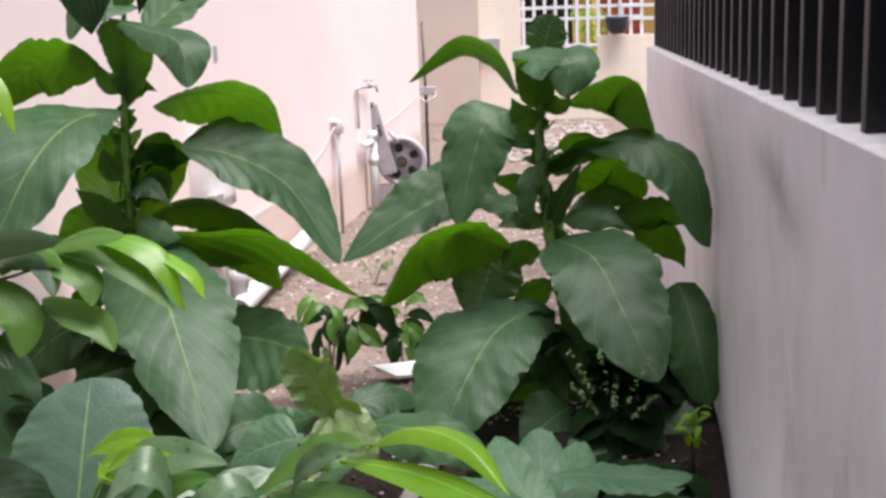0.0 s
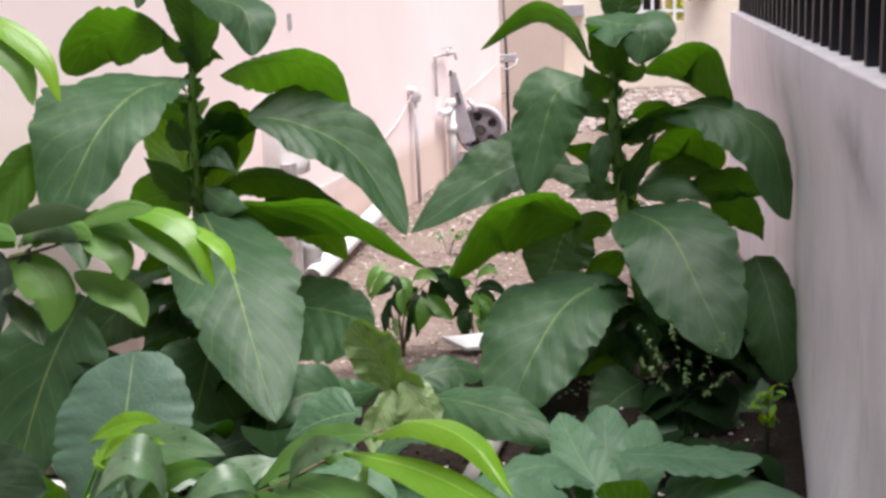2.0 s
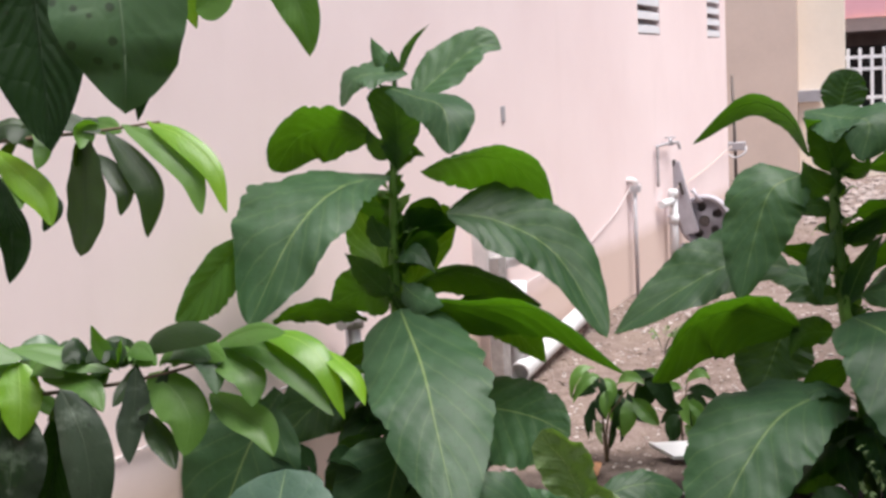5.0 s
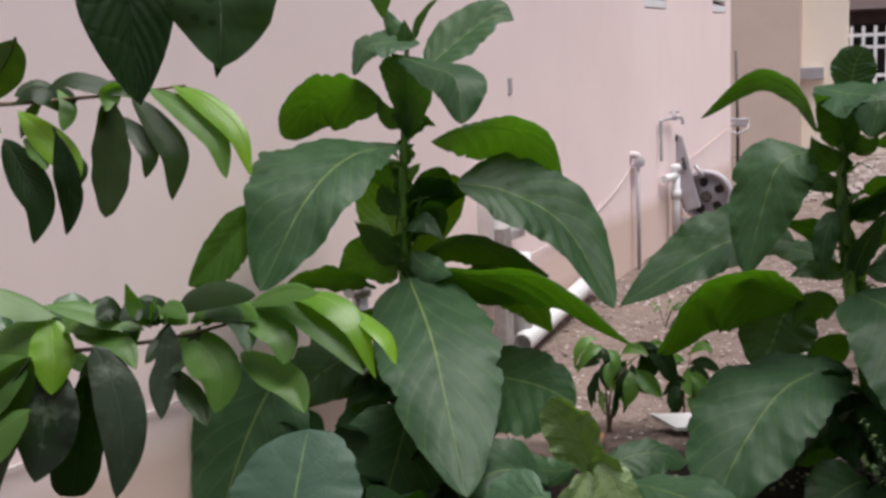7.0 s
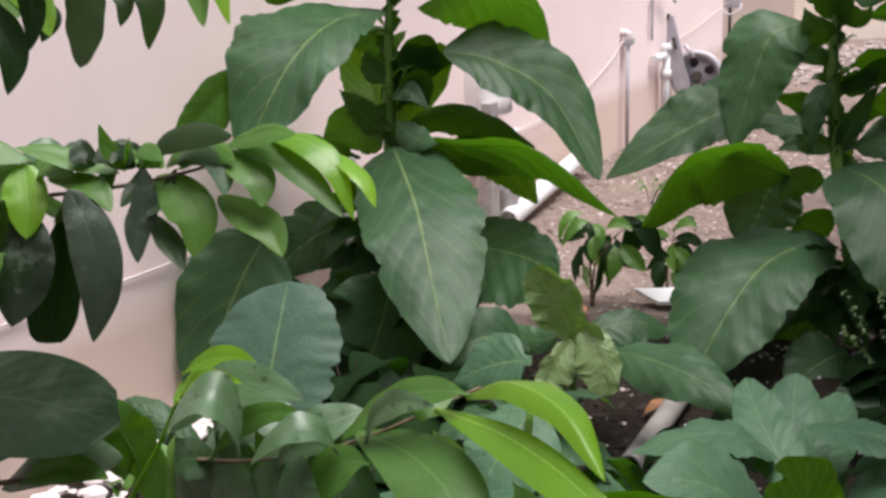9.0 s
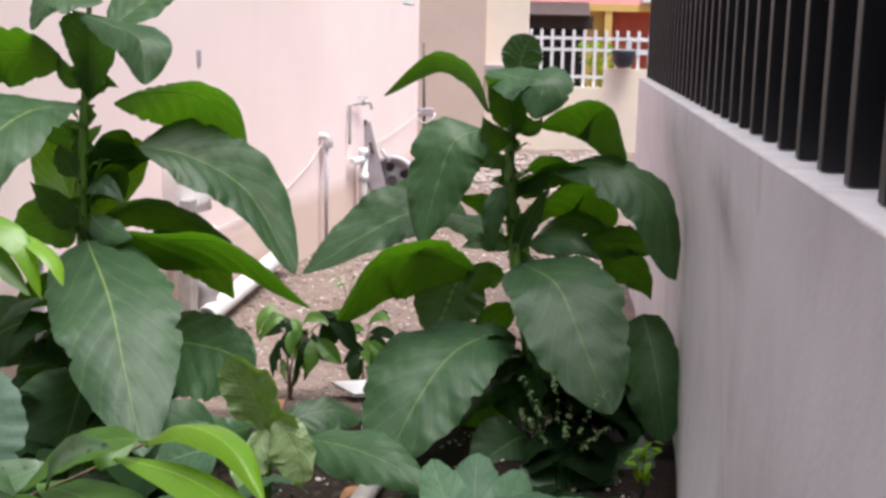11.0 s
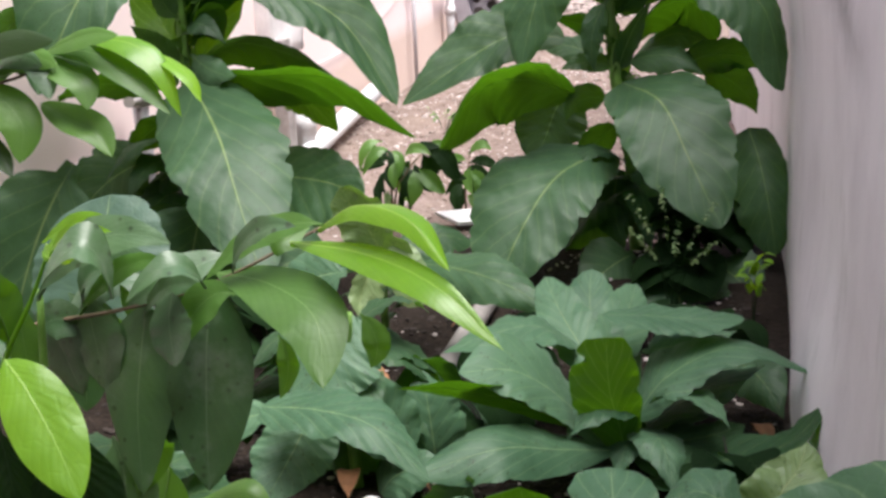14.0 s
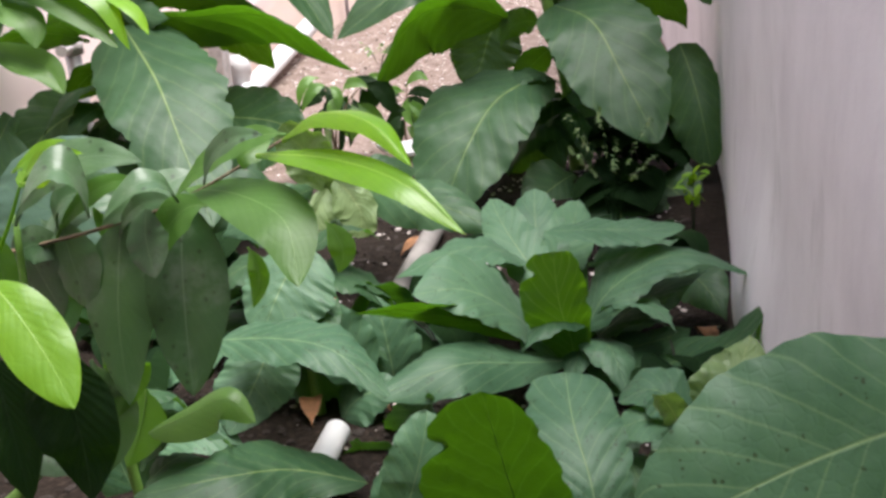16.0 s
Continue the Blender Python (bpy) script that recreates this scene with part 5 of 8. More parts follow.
leaf(tree, (-0.523, 1.100, 0.995), (-0.517, 1.100, 0.928), (-0.522, 1.100, 0.874), 0.058, (0.98, 0.17, 0.01), DUSTY_SHEEN)
leaf(tree, (-0.464, 1.100, 0.872), (-0.455, 1.100, 0.830), (-0.476, 1.100, 0.773), 0.052, (0.99, 0.12, -0.12), GLOSSY)
leaf(tree, (-0.508, 0.900, 0.911), (-0.463, 0.900, 0.862), (-0.394, 0.900, 0.842), 0.075, (0.38, 0.68, 0.63), DUSTY_SHEEN)
leaf(tree, (-0.495, 1.100, 0.845), (-0.489, 1.100, 0.773), (-0.511, 1.100, 0.692), 0.073, (0.99, 0.13, -0.10), DUSTY_SHEEN)
leaf(tree, (-0.480, 1.200, 0.756), (-0.497, 1.200, 0.701), (-0.526, 1.200, 0.645), 0.064, (0.92, 0.00, -0.38), GLOSSY)
leaf(tree, (-0.524, 1.000, 0.897), (-0.511, 1.000, 0.844), (-0.527, 1.000, 0.770), 0.086, (0.99, 0.17, -0.02), DUSTY_SHEEN)
leaf(tree, (-0.347, 1.000, 1.019), (-0.343, 1.000, 0.978), (-0.346, 1.000, 0.923), 0.034, (0.99, 0.16, 0.01), DUSTY_SHEEN)
leaf(tree, (-0.244, 0.980, 1.079), (-0.232, 0.980, 1.050), (-0.230, 0.980, 1.022), 0.037, (0.90, 0.39, 0.22), GLOSSY)
leaf(tree, (-1.212, 1.500, 1.114), (-1.288, 1.520, 1.124), (-1.397, 1.540, 1.110), 0.040, (0.13, 0.66, 0.74), GLOSSY)
leaf(tree, (-1.762, 2.000, 1.300), (-1.708, 2.000, 1.252), (-1.688, 2.000, 1.192), 0.082, (0.63, 0.64, 0.43), GLOSSY_DARK)
leaf(tree, (-1.850, 1.900, 1.521), (-1.781, 1.900, 1.472), (-1.716, 1.900, 1.414), 0.079, (0.50, 0.60, 0.63), GLOSSY_DARK)
leaf(tree, (-1.889, 1.900, 1.280), (-1.850, 1.900, 1.233), (-1.850, 1.900, 1.162), 0.082, (0.72, 0.65, 0.24), GLOSSY_DARK)
leaf(low_plant, (-0.693, 2.450, 0.168), (-0.625, 2.600, 0.058), (-0.537, 2.700, -0.064), 0.160, (0.52, 0.38, 0.76), SPECKLED_LIT)
leaf(low_plant, (-0.492, 2.650, 0.282), (-0.463, 2.750, 0.142), (-0.454, 2.800, -0.016), 0.163, (0.93, 0.26, 0.25), SPECKLED_LIT)
leaf(low_plant, (-0.294, 2.300, 0.147), (-0.371, 2.400, 0.003), (-0.481, 2.500, -0.117), 0.121, (-0.71, 0.22, 0.67), SPECKLED_LIT)
leaf(low_plant, (-0.488, 2.300, 0.034), (-0.467, 2.350, -0.073), (-0.504, 2.400, -0.216), 0.148, (0.98, 0.18, 0.01), SPECKLED_LIT)
leaf(tobacco_a, (-1.483, 3.950, 0.965), (-1.414, 4.000, 1.082), (-1.358, 4.050, 1.001), 0.131, (0.09, -0.44, 0.90), STEMLEAF)
leaf(tobacco_a, (-1.491, 3.950, 0.875), (-1.416, 3.980, 0.961), (-1.394, 4.000, 0.856), 0.142, (0.34, -0.33, 0.88), STEMLEAF)
leaf(tobacco_a, (-1.509, 3.900, 0.973), (-1.547, 3.880, 1.035), (-1.554, 3.860, 1.095), 0.082, (0.93, 0.07, 0.36), TOBACCO)
leaf(tobacco_a, (-1.474, 3.900, 0.853), (-1.384, 3.850, 0.802), (-1.278, 3.800, 0.791), 0.098, (0.48, 0.47, 0.74), TOBACCO)
leaf(tobacco_a, (-1.524, 3.950, 0.774), (-1.709, 4.050, 0.788), (-1.868, 4.100, 0.695), 0.191, (-0.32, -0.25, 0.91), STEMLEAF)
leaf(tobacco_a, (-1.505, 4.000, 0.713), (-1.486, 4.100, 0.587), (-1.479, 4.100, 0.393), 0.276, (0.99, -0.09, 0.05), TOBACCO)
leaf(tobacco_a, (-1.531, 4.000, 0.184), (-1.659, 4.000, 0.130), (-1.762, 3.950, 0.005), 0.275, (-0.51, -0.40, 0.76), TOBACCO)
leaf(tobacco_a, (-1.459, 3.900, 0.179), (-1.514, 3.800, 0.039), (-1.484, 3.700, -0.131), 0.302, (0.87, 0.38, -0.31), TOBACCO)
leaf(tobacco_b, (0.181, 4.050, 0.052), (0.198, 3.920, -0.017), (0.206, 3.800, -0.116), 0.335, (1.00, 0.10, 0.00), TOBACCO)
leaf(tobacco_b, (0.041, 4.200, 0.045), (-0.060, 4.100, 0.013), (-0.157, 4.000, -0.061), 0.226, (-0.66, 0.29, 0.69), TOBACCO)
leaf(tobacco_b, (0.327, 4.200, 0.002), (0.401, 4.100, -0.006), (0.494, 4.000, -0.097), 0.228, (0.76, 0.37, 0.54), TOBACCO)
leaf(tobacco_b, (-0.014, 4.500, 0.290), (-0.036, 4.400, 0.181), (0.007, 4.300, 0.031), 0.220, (0.99, -0.04, 0.11), TOBACCO)
leaf(shrub, (-0.979, 4.720, 0.321), (-1.029, 4.680, 0.311), (-1.082, 4.660, 0.224), 0.050, (-0.73, 0.22, 0.64), GLOSSY)
leaf(shrub, (-1.014, 4.770, 0.345), (-1.077, 4.730, 0.328), (-1.102, 4.710, 0.227), 0.044, (-0.83, 0.19, 0.52), GLOSSY)
leaf(shrub, (-0.965, 4.700, 0.321), (-0.920, 4.660, 0.292), (-0.930, 4.640, 0.213), 0.044, (0.96, 0.16, 0.22), GLOSSY)
leaf(shrub, (-1.007, 4.750, 0.313), (-0.969, 4.710, 0.282), (-0.950, 4.690, 0.184), 0.037, (0.93, 0.18, 0.33), GLOSSY_DARK)
leaf(shrub, (-0.909, 4.700, 0.294), (-0.856, 4.680, 0.336), (-0.787, 4.660, 0.312), 0.053, (0.08, 0.60, 0.79), GLOSSY)
leaf(shrub, (-0.898, 4.750, 0.299), (-0.831, 4.730, 0.333), (-0.756, 4.710, 0.331), 0.046, (-0.01, 0.60, 0.80), GLOSSY_DARK)
leaf(shrub, (-0.905, 4.700, 0.270), (-0.946, 4.660, 0.244), (-0.941, 4.640, 0.171), 0.053, (0.93, 0.04, -0.36), GLOSSY)
leaf(shrub, (-0.936, 4.750, 0.269), (-0.979, 4.710, 0.223), (-0.954, 4.690, 0.149), 0.046, (0.98, 0.08, -0.19), GLOSSY_DARK)
leaf(shrub, (-0.875, 4.700, 0.238), (-0.858, 4.660, 0.183), (-0.882, 4.640, 0.098), 0.072, (0.95, 0.25, -0.16), GLOSSY)
leaf(shrub, (-0.920, 4.750, 0.244), (-0.900, 4.710, 0.191), (-0.937, 4.690, 0.103), 0.062, (0.95, 0.24, -0.22), GLOSSY_DARK)
leaf(shrub, (-0.851, 4.700, 0.245), (-0.786, 4.660, 0.200), (-0.732, 4.640, 0.153), 0.075, (0.67, 0.23, 0.71), GLOSSY)
leaf(shrub, (-0.878, 4.750, 0.257), (-0.840, 4.710, 0.194), (-0.776, 4.690, 0.148), 0.065, (0.77, 0.22, 0.60), GLOSSY_DARK)
leaf(shrub, (-0.838, 4.740, 0.301), (-0.817, 4.740, 0.235), (-0.825, 4.720, 0.174), 0.067, (0.99, 0.13, 0.08), GLOSSY_DARK)
leaf(shrub, (-0.821, 4.790, 0.326), (-0.793, 4.790, 0.242), (-0.818, 4.770, 0.192), 0.057, (0.99, 0.11, 0.01), GLOSSY_DARK)
leaf(shrub, (-0.810, 4.720, 0.321), (-0.737, 4.700, 0.282), (-0.689, 4.680, 0.190), 0.072, (0.75, 0.22, 0.63), GLOSSY_DARK)
leaf(shrub, (-0.795, 4.770, 0.309), (-0.737, 4.750, 0.294), (-0.685, 4.730, 0.179), 0.061, (0.78, 0.21, 0.59), GLOSSY_DARK)
leaf(shrub, (-0.991, 4.720, 0.257), (-1.047, 4.720, 0.257), (-1.105, 4.720, 0.227), 0.038, (-0.24, 0.33, 0.91), GLOSSY_DARK)
leaf(shrub, (-0.954, 4.770, 0.276), (-1.042, 4.770, 0.274), (-1.098, 4.770, 0.226), 0.033, (-0.31, 0.32, 0.89), GLOSSY_DARK)
leaf(shrub, (-1.018, 4.760, 0.279), (-1.053, 4.760, 0.316), (-1.099, 4.760, 0.311), 0.037, (0.31, 0.55, 0.77), GLOSSY)
leaf(shrub, (-1.025, 4.810, 0.236), (-1.029, 4.810, 0.258), (-1.096, 4.810, 0.248), 0.032, (0.14, 0.54, 0.83), GLOSSY_DARK)
leaf(shrub, (-0.998, 4.720, 0.213), (-1.026, 4.700, 0.159), (-1.010, 4.680, 0.095), 0.036, (0.99, 0.09, -0.13), GLOSSY_DARK)
leaf(shrub, (-0.988, 4.770, 0.216), (-1.025, 4.750, 0.182), (-0.999, 4.730, 0.120), 0.030, (0.99, 0.08, -0.15), GLOSSY_DARK)
leaf(shrub, (-0.982, 4.700, 0.149), (-0.985, 4.680, 0.110), (-0.969, 4.660, 0.057), 0.036, (0.99, 0.13, 0.08), PALE)
leaf(shrub, (-1.046, 4.750, 0.157), (-1.043, 4.730, 0.133), (-1.035, 4.710, 0.059), 0.030, (0.99, 0.13, 0.06), GLOSSY_DARK)
leaf(shrub, (-0.938, 4.720, 0.153), (-0.931, 4.700, 0.097), (-0.940, 4.680, 0.036), 0.028, (0.99, 0.10, -0.05), GLOSSY_DARK)
leaf(shrub, (-0.925, 4.770, 0.159), (-0.902, 4.750, 0.095), (-0.910, 4.730, 0.046), 0.025, (0.99, 0.13, 0.08), GLOSSY_DARK)
leaf(shrub, (-0.896, 4.760, 0.266), (-0.932, 4.780, 0.199), (-0.906, 4.780, 0.111), 0.064, (0.99, 0.11, -0.05), GLOSSY_DARK)
leaf(shrub, (-0.942, 4.810, 0.213), (-0.956, 4.830, 0.147), (-0.922, 4.830, 0.056), 0.056, (0.98, 0.15, 0.14), GLOSSY)
leaf(shrub, (-0.818, 4.740, 0.321), (-0.769, 4.740, 0.341), (-0.708, 4.740, 0.316), 0.038, (0.04, 0.53, 0.85), GLOSSY)
leaf(shrub, (-0.842, 4.790, 0.308), (-0.778, 4.790, 0.328), (-0.730, 4.790, 0.311), 0.033, (-0.02, 0.52, 0.85), GLOSSY)
leaf(shrub, (-0.778, 4.780, 0.286), (-0.727, 4.780, 0.212), (-0.660, 4.780, 0.182), 0.058, (0.64, 0.23, 0.73), GLOSSY_DARK)
leaf(shrub, (-0.817, 4.830, 0.299), (-0.743, 4.830, 0.226), (-0.703, 4.830, 0.174), 0.050, (0.72, 0.22, 0.66), GLOSSY_DARK)
leaf(low_shrub, (-0.686, 4.950, 0.218), (-0.731, 4.920, 0.238), (-0.769, 4.900, 0.210), 0.042, (-0.28, 0.32, 0.91), GLOSSY)
leaf(low_shrub, (-0.711, 5.000, 0.192), (-0.762, 4.970, 0.210), (-0.827, 4.950, 0.192), 0.037, (-0.15, 0.35, 0.93), GLOSSY_DARK)
leaf(low_shrub, (-0.687, 4.950, 0.166), (-0.624, 4.920, 0.144), (-0.589, 4.900, 0.073), 0.055, (0.73, 0.22, 0.65), GLOSSY)
leaf(low_shrub, (-0.708, 5.000, 0.109), (-0.664, 4.970, 0.094), (-0.611, 4.950, 0.022), 0.048, (0.71, 0.22, 0.66), GLOSSY_DARK)
leaf(low_shrub, (-0.701, 4.950, 0.115), (-0.736, 4.920, 0.072), (-0.726, 4.900, 0.000), 0.055, (0.97, 0.06, -0.24), GLOSSY_DARK)
leaf(low_shrub, (-0.699, 5.000, 0.093), (-0.727, 4.970, 0.029), (-0.747, 4.950, -0.044), 0.048, (0.94, 0.04, -0.34), GLOSSY_DARK)
leaf(low_shrub, (-0.690, 4.950, 0.063), (-0.652, 4.920, 0.041), (-0.641, 4.900, -0.015), 0.046, (0.88, 0.20, 0.43), GLOSSY)
leaf(low_shrub, (-0.666, 5.000, 0.093), (-0.625, 4.970, 0.055), (-0.647, 4.950, 0.014), 0.039, (0.98, 0.15, 0.14), GLOSSY_DARK)
leaf(low_shrub, (-0.675, 4.950, 0.243), (-0.624, 4.950, 0.289), (-0.575, 4.950, 0.264), 0.044, (-0.18, 0.50, 0.85), GLOSSY)
leaf(low_shrub, (-0.689, 5.000, 0.233), (-0.622, 5.000, 0.285), (-0.596, 5.000, 0.249), 0.038, (-0.15, 0.51, 0.85), GLOSSY_DARK)
leaf(low_shrub, (-0.679, 4.970, 0.200), (-0.608, 4.970, 0.213), (-0.545, 4.970, 0.162), 0.052, (0.25, 0.39, 0.88), GLOSSY_DARK)
leaf(low_shrub, (-0.712, 5.020, 0.148), (-0.648, 5.020, 0.161), (-0.596, 5.020, 0.117), 0.045, (0.24, 0.39, 0.89), GLOSSY_DARK)
leaf(low_shrub, (-0.691, 4.970, 0.135), (-0.732, 4.970, 0.122), (-0.790, 4.970, 0.057), 0.047, (-0.62, 0.09, 0.78), GLOSSY_DARK)
leaf(low_shrub, (-0.660, 5.020, 0.101), (-0.711, 5.020, 0.114), (-0.761, 5.020, 0.048), 0.039, (-0.46, 0.13, 0.88), GLOSSY_DARK)
leaf(low_shrub, (-0.665, 4.920, 0.200), (-0.677, 4.900, 0.142), (-0.651, 4.880, 0.084), 0.046, (0.99, 0.13, 0.07), GLOSSY)
leaf(low_shrub, (-0.652, 4.970, 0.179), (-0.641, 4.950, 0.115), (-0.643, 4.930, 0.049), 0.038, (0.99, 0.12, 0.03), GLOSSY)
leaf(tree, (-0.280, 0.880, 1.099), (-0.300, 0.860, 1.125), (-0.338, 0.850, 1.095), 0.030, (-0.44, 0.79, 0.43), DUSTY_SHEEN)
leaf(tree, (-0.250, 0.860, 1.120), (-0.223, 0.840, 1.158), (-0.185, 0.830, 1.167), 0.022, (-0.24, 0.63, 0.74), DUSTY_SHEEN)
leaf(tree, (-0.357, 0.870, 1.092), (-0.371, 0.860, 1.141), (-0.408, 0.850, 1.109), 0.043, (-0.15, 0.84, 0.53), DUSTY_SHEEN)
leaf(tree, (-0.425, 0.900, 1.119), (-0.395, 0.890, 1.142), (-0.356, 0.880, 1.146), 0.015, (-0.16, 0.56, 0.82), YOUNG)
leaf(tree, (-0.427, 0.900, 1.118), (-0.401, 0.880, 1.122), (-0.382, 0.870, 1.135), 0.010, (-0.29, 0.10, 0.95), YOUNG)
leaf(tree, (-0.428, 0.950, 1.056), (-0.407, 0.950, 1.088), (-0.350, 0.950, 1.078), 0.033, (-0.20, 0.66, 0.72), DUSTY_SHEEN)
leaf(tree, (-0.257, 0.880, 1.094), (-0.287, 0.880, 1.084), (-0.313, 0.870, 1.038), 0.035, (-0.68, 0.41, 0.61), GLOSSY)
leaf(tree, (-1.258, 1.480, 1.076), (-1.276, 1.460, 1.067), (-1.338, 1.450, 1.067), 0.048, (-0.30, 0.56, 0.77), GLOSSY)
leaf(rosette, (0.081, 2.850, 0.020), (0.214, 2.950, 0.075), (0.383, 3.050, 0.100), 0.137, (-0.52, 0.50, 0.69), TOBACCO)
leaf(rosette, (0.323, 3.050, 0.116), (0.381, 2.950, 0.111), (0.431, 2.850, 0.046), 0.134, (0.80, 0.24, 0.55), TOBACCO)
leaf(tree, (-1.390, 1.500, 1.068), (-1.446, 1.500, 1.046), (-1.522, 1.500, 1.001), 0.057, (-0.45, 0.16, 0.88), GLOSSY)
leaf(tree, (-0.356, 0.920, 1.058), (-0.323, 0.900, 1.091), (-0.284, 0.890, 1.095), 0.021, (-0.21, 0.52, 0.83), DUSTY_SHEEN)
leaf(tree, (-0.328, 0.930, 1.065), (-0.313, 0.920, 1.037), (-0.323, 0.920, 0.994), 0.035, (0.98, 0.19, 0.04), GLOSSY)

# the large blades
blade(tobacco_a, [(-1.396, 3.950, 1.487), (-1.309, 4.020, 1.571), (-1.202, 4.080, 1.647), (-1.132, 4.100, 1.631)], 0.4, (-0.073, 0.017, 0.065), (0.047, -0.083, -0.060), (0.38, 0.45, 0.8), TOBACCO)
blade(tobacco_a, [(-1.416, 3.930, 1.565), (-1.521, 3.900, 1.573), (-1.594, 3.870, 1.555), (-1.633, 3.850, 1.467)], 0.5, (-0.060, 0.096, 0.045), (0.052, -0.064, -0.040), (0.5, 0.8, 0.7), TOBACCO)
blade(tobacco_a, [(-1.518, 3.900, 1.537), (-1.334, 3.780, 1.489), (-1.201, 3.680, 1.445), (-1.166, 3.620, 1.307)], 0.66, (-0.056, -0.022, -0.054), (0.076, 0.068, 0.004), (0.62, 1, 0.75), TOBACCO)
blade(tobacco_a, [(-1.473, 3.920, 1.240), (-1.456, 3.900, 1.342), (-1.446, 3.880, 1.429), (-1.451, 3.860, 1.524)], 0.7, (-0.086, -0.028, 0.053), (0.102, -0.028, -0.012), (0.78, 0.9, 0.3), STEMLEAF, wave=0.6)
blade(tobacco_a, [(-1.569, 3.950, 1.359), (-1.691, 3.900, 1.394), (-1.802, 3.840, 1.370), (-1.886, 3.800, 1.257)], 0.5, (0.023, -0.109, 0.088), (0.017, 0.081, -0.110), (0.52, 0.7, 0.5), STEMLEAF, wave=0.6)
blade(tobacco_a, [(-1.493, 3.900, 1.223), (-1.545, 3.600, 1.211), (-1.587, 3.350, 1.099), (-1.681, 3.200, 0.843)], 0.52, (-0.259, 0.050, 0.058), (0.131, -0.150, -0.085), (0.48, 0.75, 0.72), TOBACCO)
blade(tobacco_a, [(-1.832, 3.500, 1.071), (-1.812, 3.300, 1.015), (-1.779, 3.100, 0.961), (-1.767, 2.950, 0.908)], 0.5, (0.020, -0.097, 0.051), (0.016, 0.053, -0.091), (0.45, 0.8, 0.8), STEMLEAF, wave=0.6)
blade(tobacco_a, [(-1.398, 3.950, 1.230), (-1.297, 4.050, 1.263), (-1.159, 4.200, 1.235), (-1.034, 4.300, 1.057)], 0.55, (0.093, -0.129, 0.052), (-0.101, 0.131, -0.117), (0.5, 0.75, 0.65), STEMLEAF, wave=0.6)
blade(tobacco_a, [(-1.313, 3.950, 1.085), (-1.154, 4.020, 1.047), (-0.964, 4.080, 0.918), (-0.779, 4.000, 0.647)], 0.5, (0.058, 0.141, 0.097), (0.003, -0.139, -0.072), (0.45, 0.7, 0.75), TOBACCO)
blade(tobacco_a, [(-1.495, 3.930, 0.750), (-1.577, 4.000, 0.875), (-1.644, 4.050, 0.991), (-1.651, 4.050, 1.146)], 0.6, (-0.094, -0.044, 0.024), (0.108, 0.006, -0.016), (0.6, 0.9, 0.4), BACKLIT)
blade(tobacco_a, [(-1.493, 3.950, 0.752), (-1.447, 4.020, 0.893), (-1.409, 4.080, 1.006), (-1.370, 4.080, 1.103)], 0.6, (-0.052, -0.072, 0.012), (0.077, 0.028, -0.003), (0.6, 0.9, 0.5), BACKLIT)
blade(tobacco_a, [(-1.497, 3.930, 0.797), (-1.344, 4.000, 0.872), (-1.175, 4.050, 0.827), (-1.015, 4.050, 0.745)], 0.55, (0.090, -0.087, 0.029), (-0.042, 0.083, -0.102), (0.5, 0.8, 0.8), STEMLEAF, wave=0.6)
blade(tobacco_a, [(-1.487, 3.930, 0.807), (-1.262, 3.900, 0.771), (-0.970, 3.860, 0.764), (-0.683, 3.840, 0.566)], 0.52, (0.100, -0.097, 0.049), (0.065, 0.063, -0.110), (0.45, 0.7, 0.75), STEMLEAF, wave=0.6)
blade(tobacco_a, [(-1.297, 4.000, 0.775), (-1.185, 4.000, 0.717), (-1.076, 4.000, 0.643), (-0.998, 4.000, 0.555)], 0.5, (0.097, -0.050, 0.047), (-0.058, 0.050, -0.053), (0.45, 0.6, 0.8), BACKLIT)
blade(tobacco_a, [(-1.465, 3.850, 0.767), (-1.274, 3.550, 0.644), (-1.155, 3.350, 0.490), (-1.026, 3.150, 0.273)], 0.33, (-0.151, -0.103, -0.053), (0.206, 0.067, -0.008), (0.34, 0.3, 0.72), TOBACCO)
blade(tobacco_a, [(-1.464, 3.950, 0.363), (-1.210, 3.900, 0.415), (-1.005, 3.820, 0.418), (-0.854, 3.750, 0.383)], 0.6, (-0.066, 0.114, 0.101), (-0.002, -0.136, -0.150), (0.55, 0.5, 0.45), TOBACCO)
blade(tobacco_b, [(-0.055, 4.500, 1.331), (-0.037, 4.500, 1.394), (-0.023, 4.500, 1.446), (0.005, 4.500, 1.491)], 0.5, (-0.083, 0.000, -0.010), (0.080, 0.000, 0.002), (0.5, 0.6, 0.5), TOBACCO)
blade(tobacco_b, [(-0.146, 4.500, 1.199), (-0.224, 4.620, 1.329), (-0.380, 4.750, 1.385), (-0.607, 4.850, 1.235)], 0.4, (0.012, -0.046, 0.030), (-0.032, 0.054, -0.034), (0.35, 0.6, 0.8), STEMLEAF, wave=0.6)
blade(tobacco_b, [(-0.162, 4.500, 1.360), (-0.040, 4.400, 1.336), (0.048, 4.320, 1.320), (0.026, 4.280, 1.196)], 0.6, (-0.085, -0.053, -0.062), (0.084, 0.087, 0.046), (0.55, 0.7, 0.7), TOBACCO)
blade(tobacco_b, [(0.032, 4.500, 1.157), (0.158, 4.500, 1.224), (0.279, 4.500, 1.225), (0.371, 4.500, 1.034)], 0.55, (0.019, -0.100, 0.024), (-0.026, 0.100, -0.147), (0.6, 0.8, 0.5), STEMLEAF, wave=0.6)
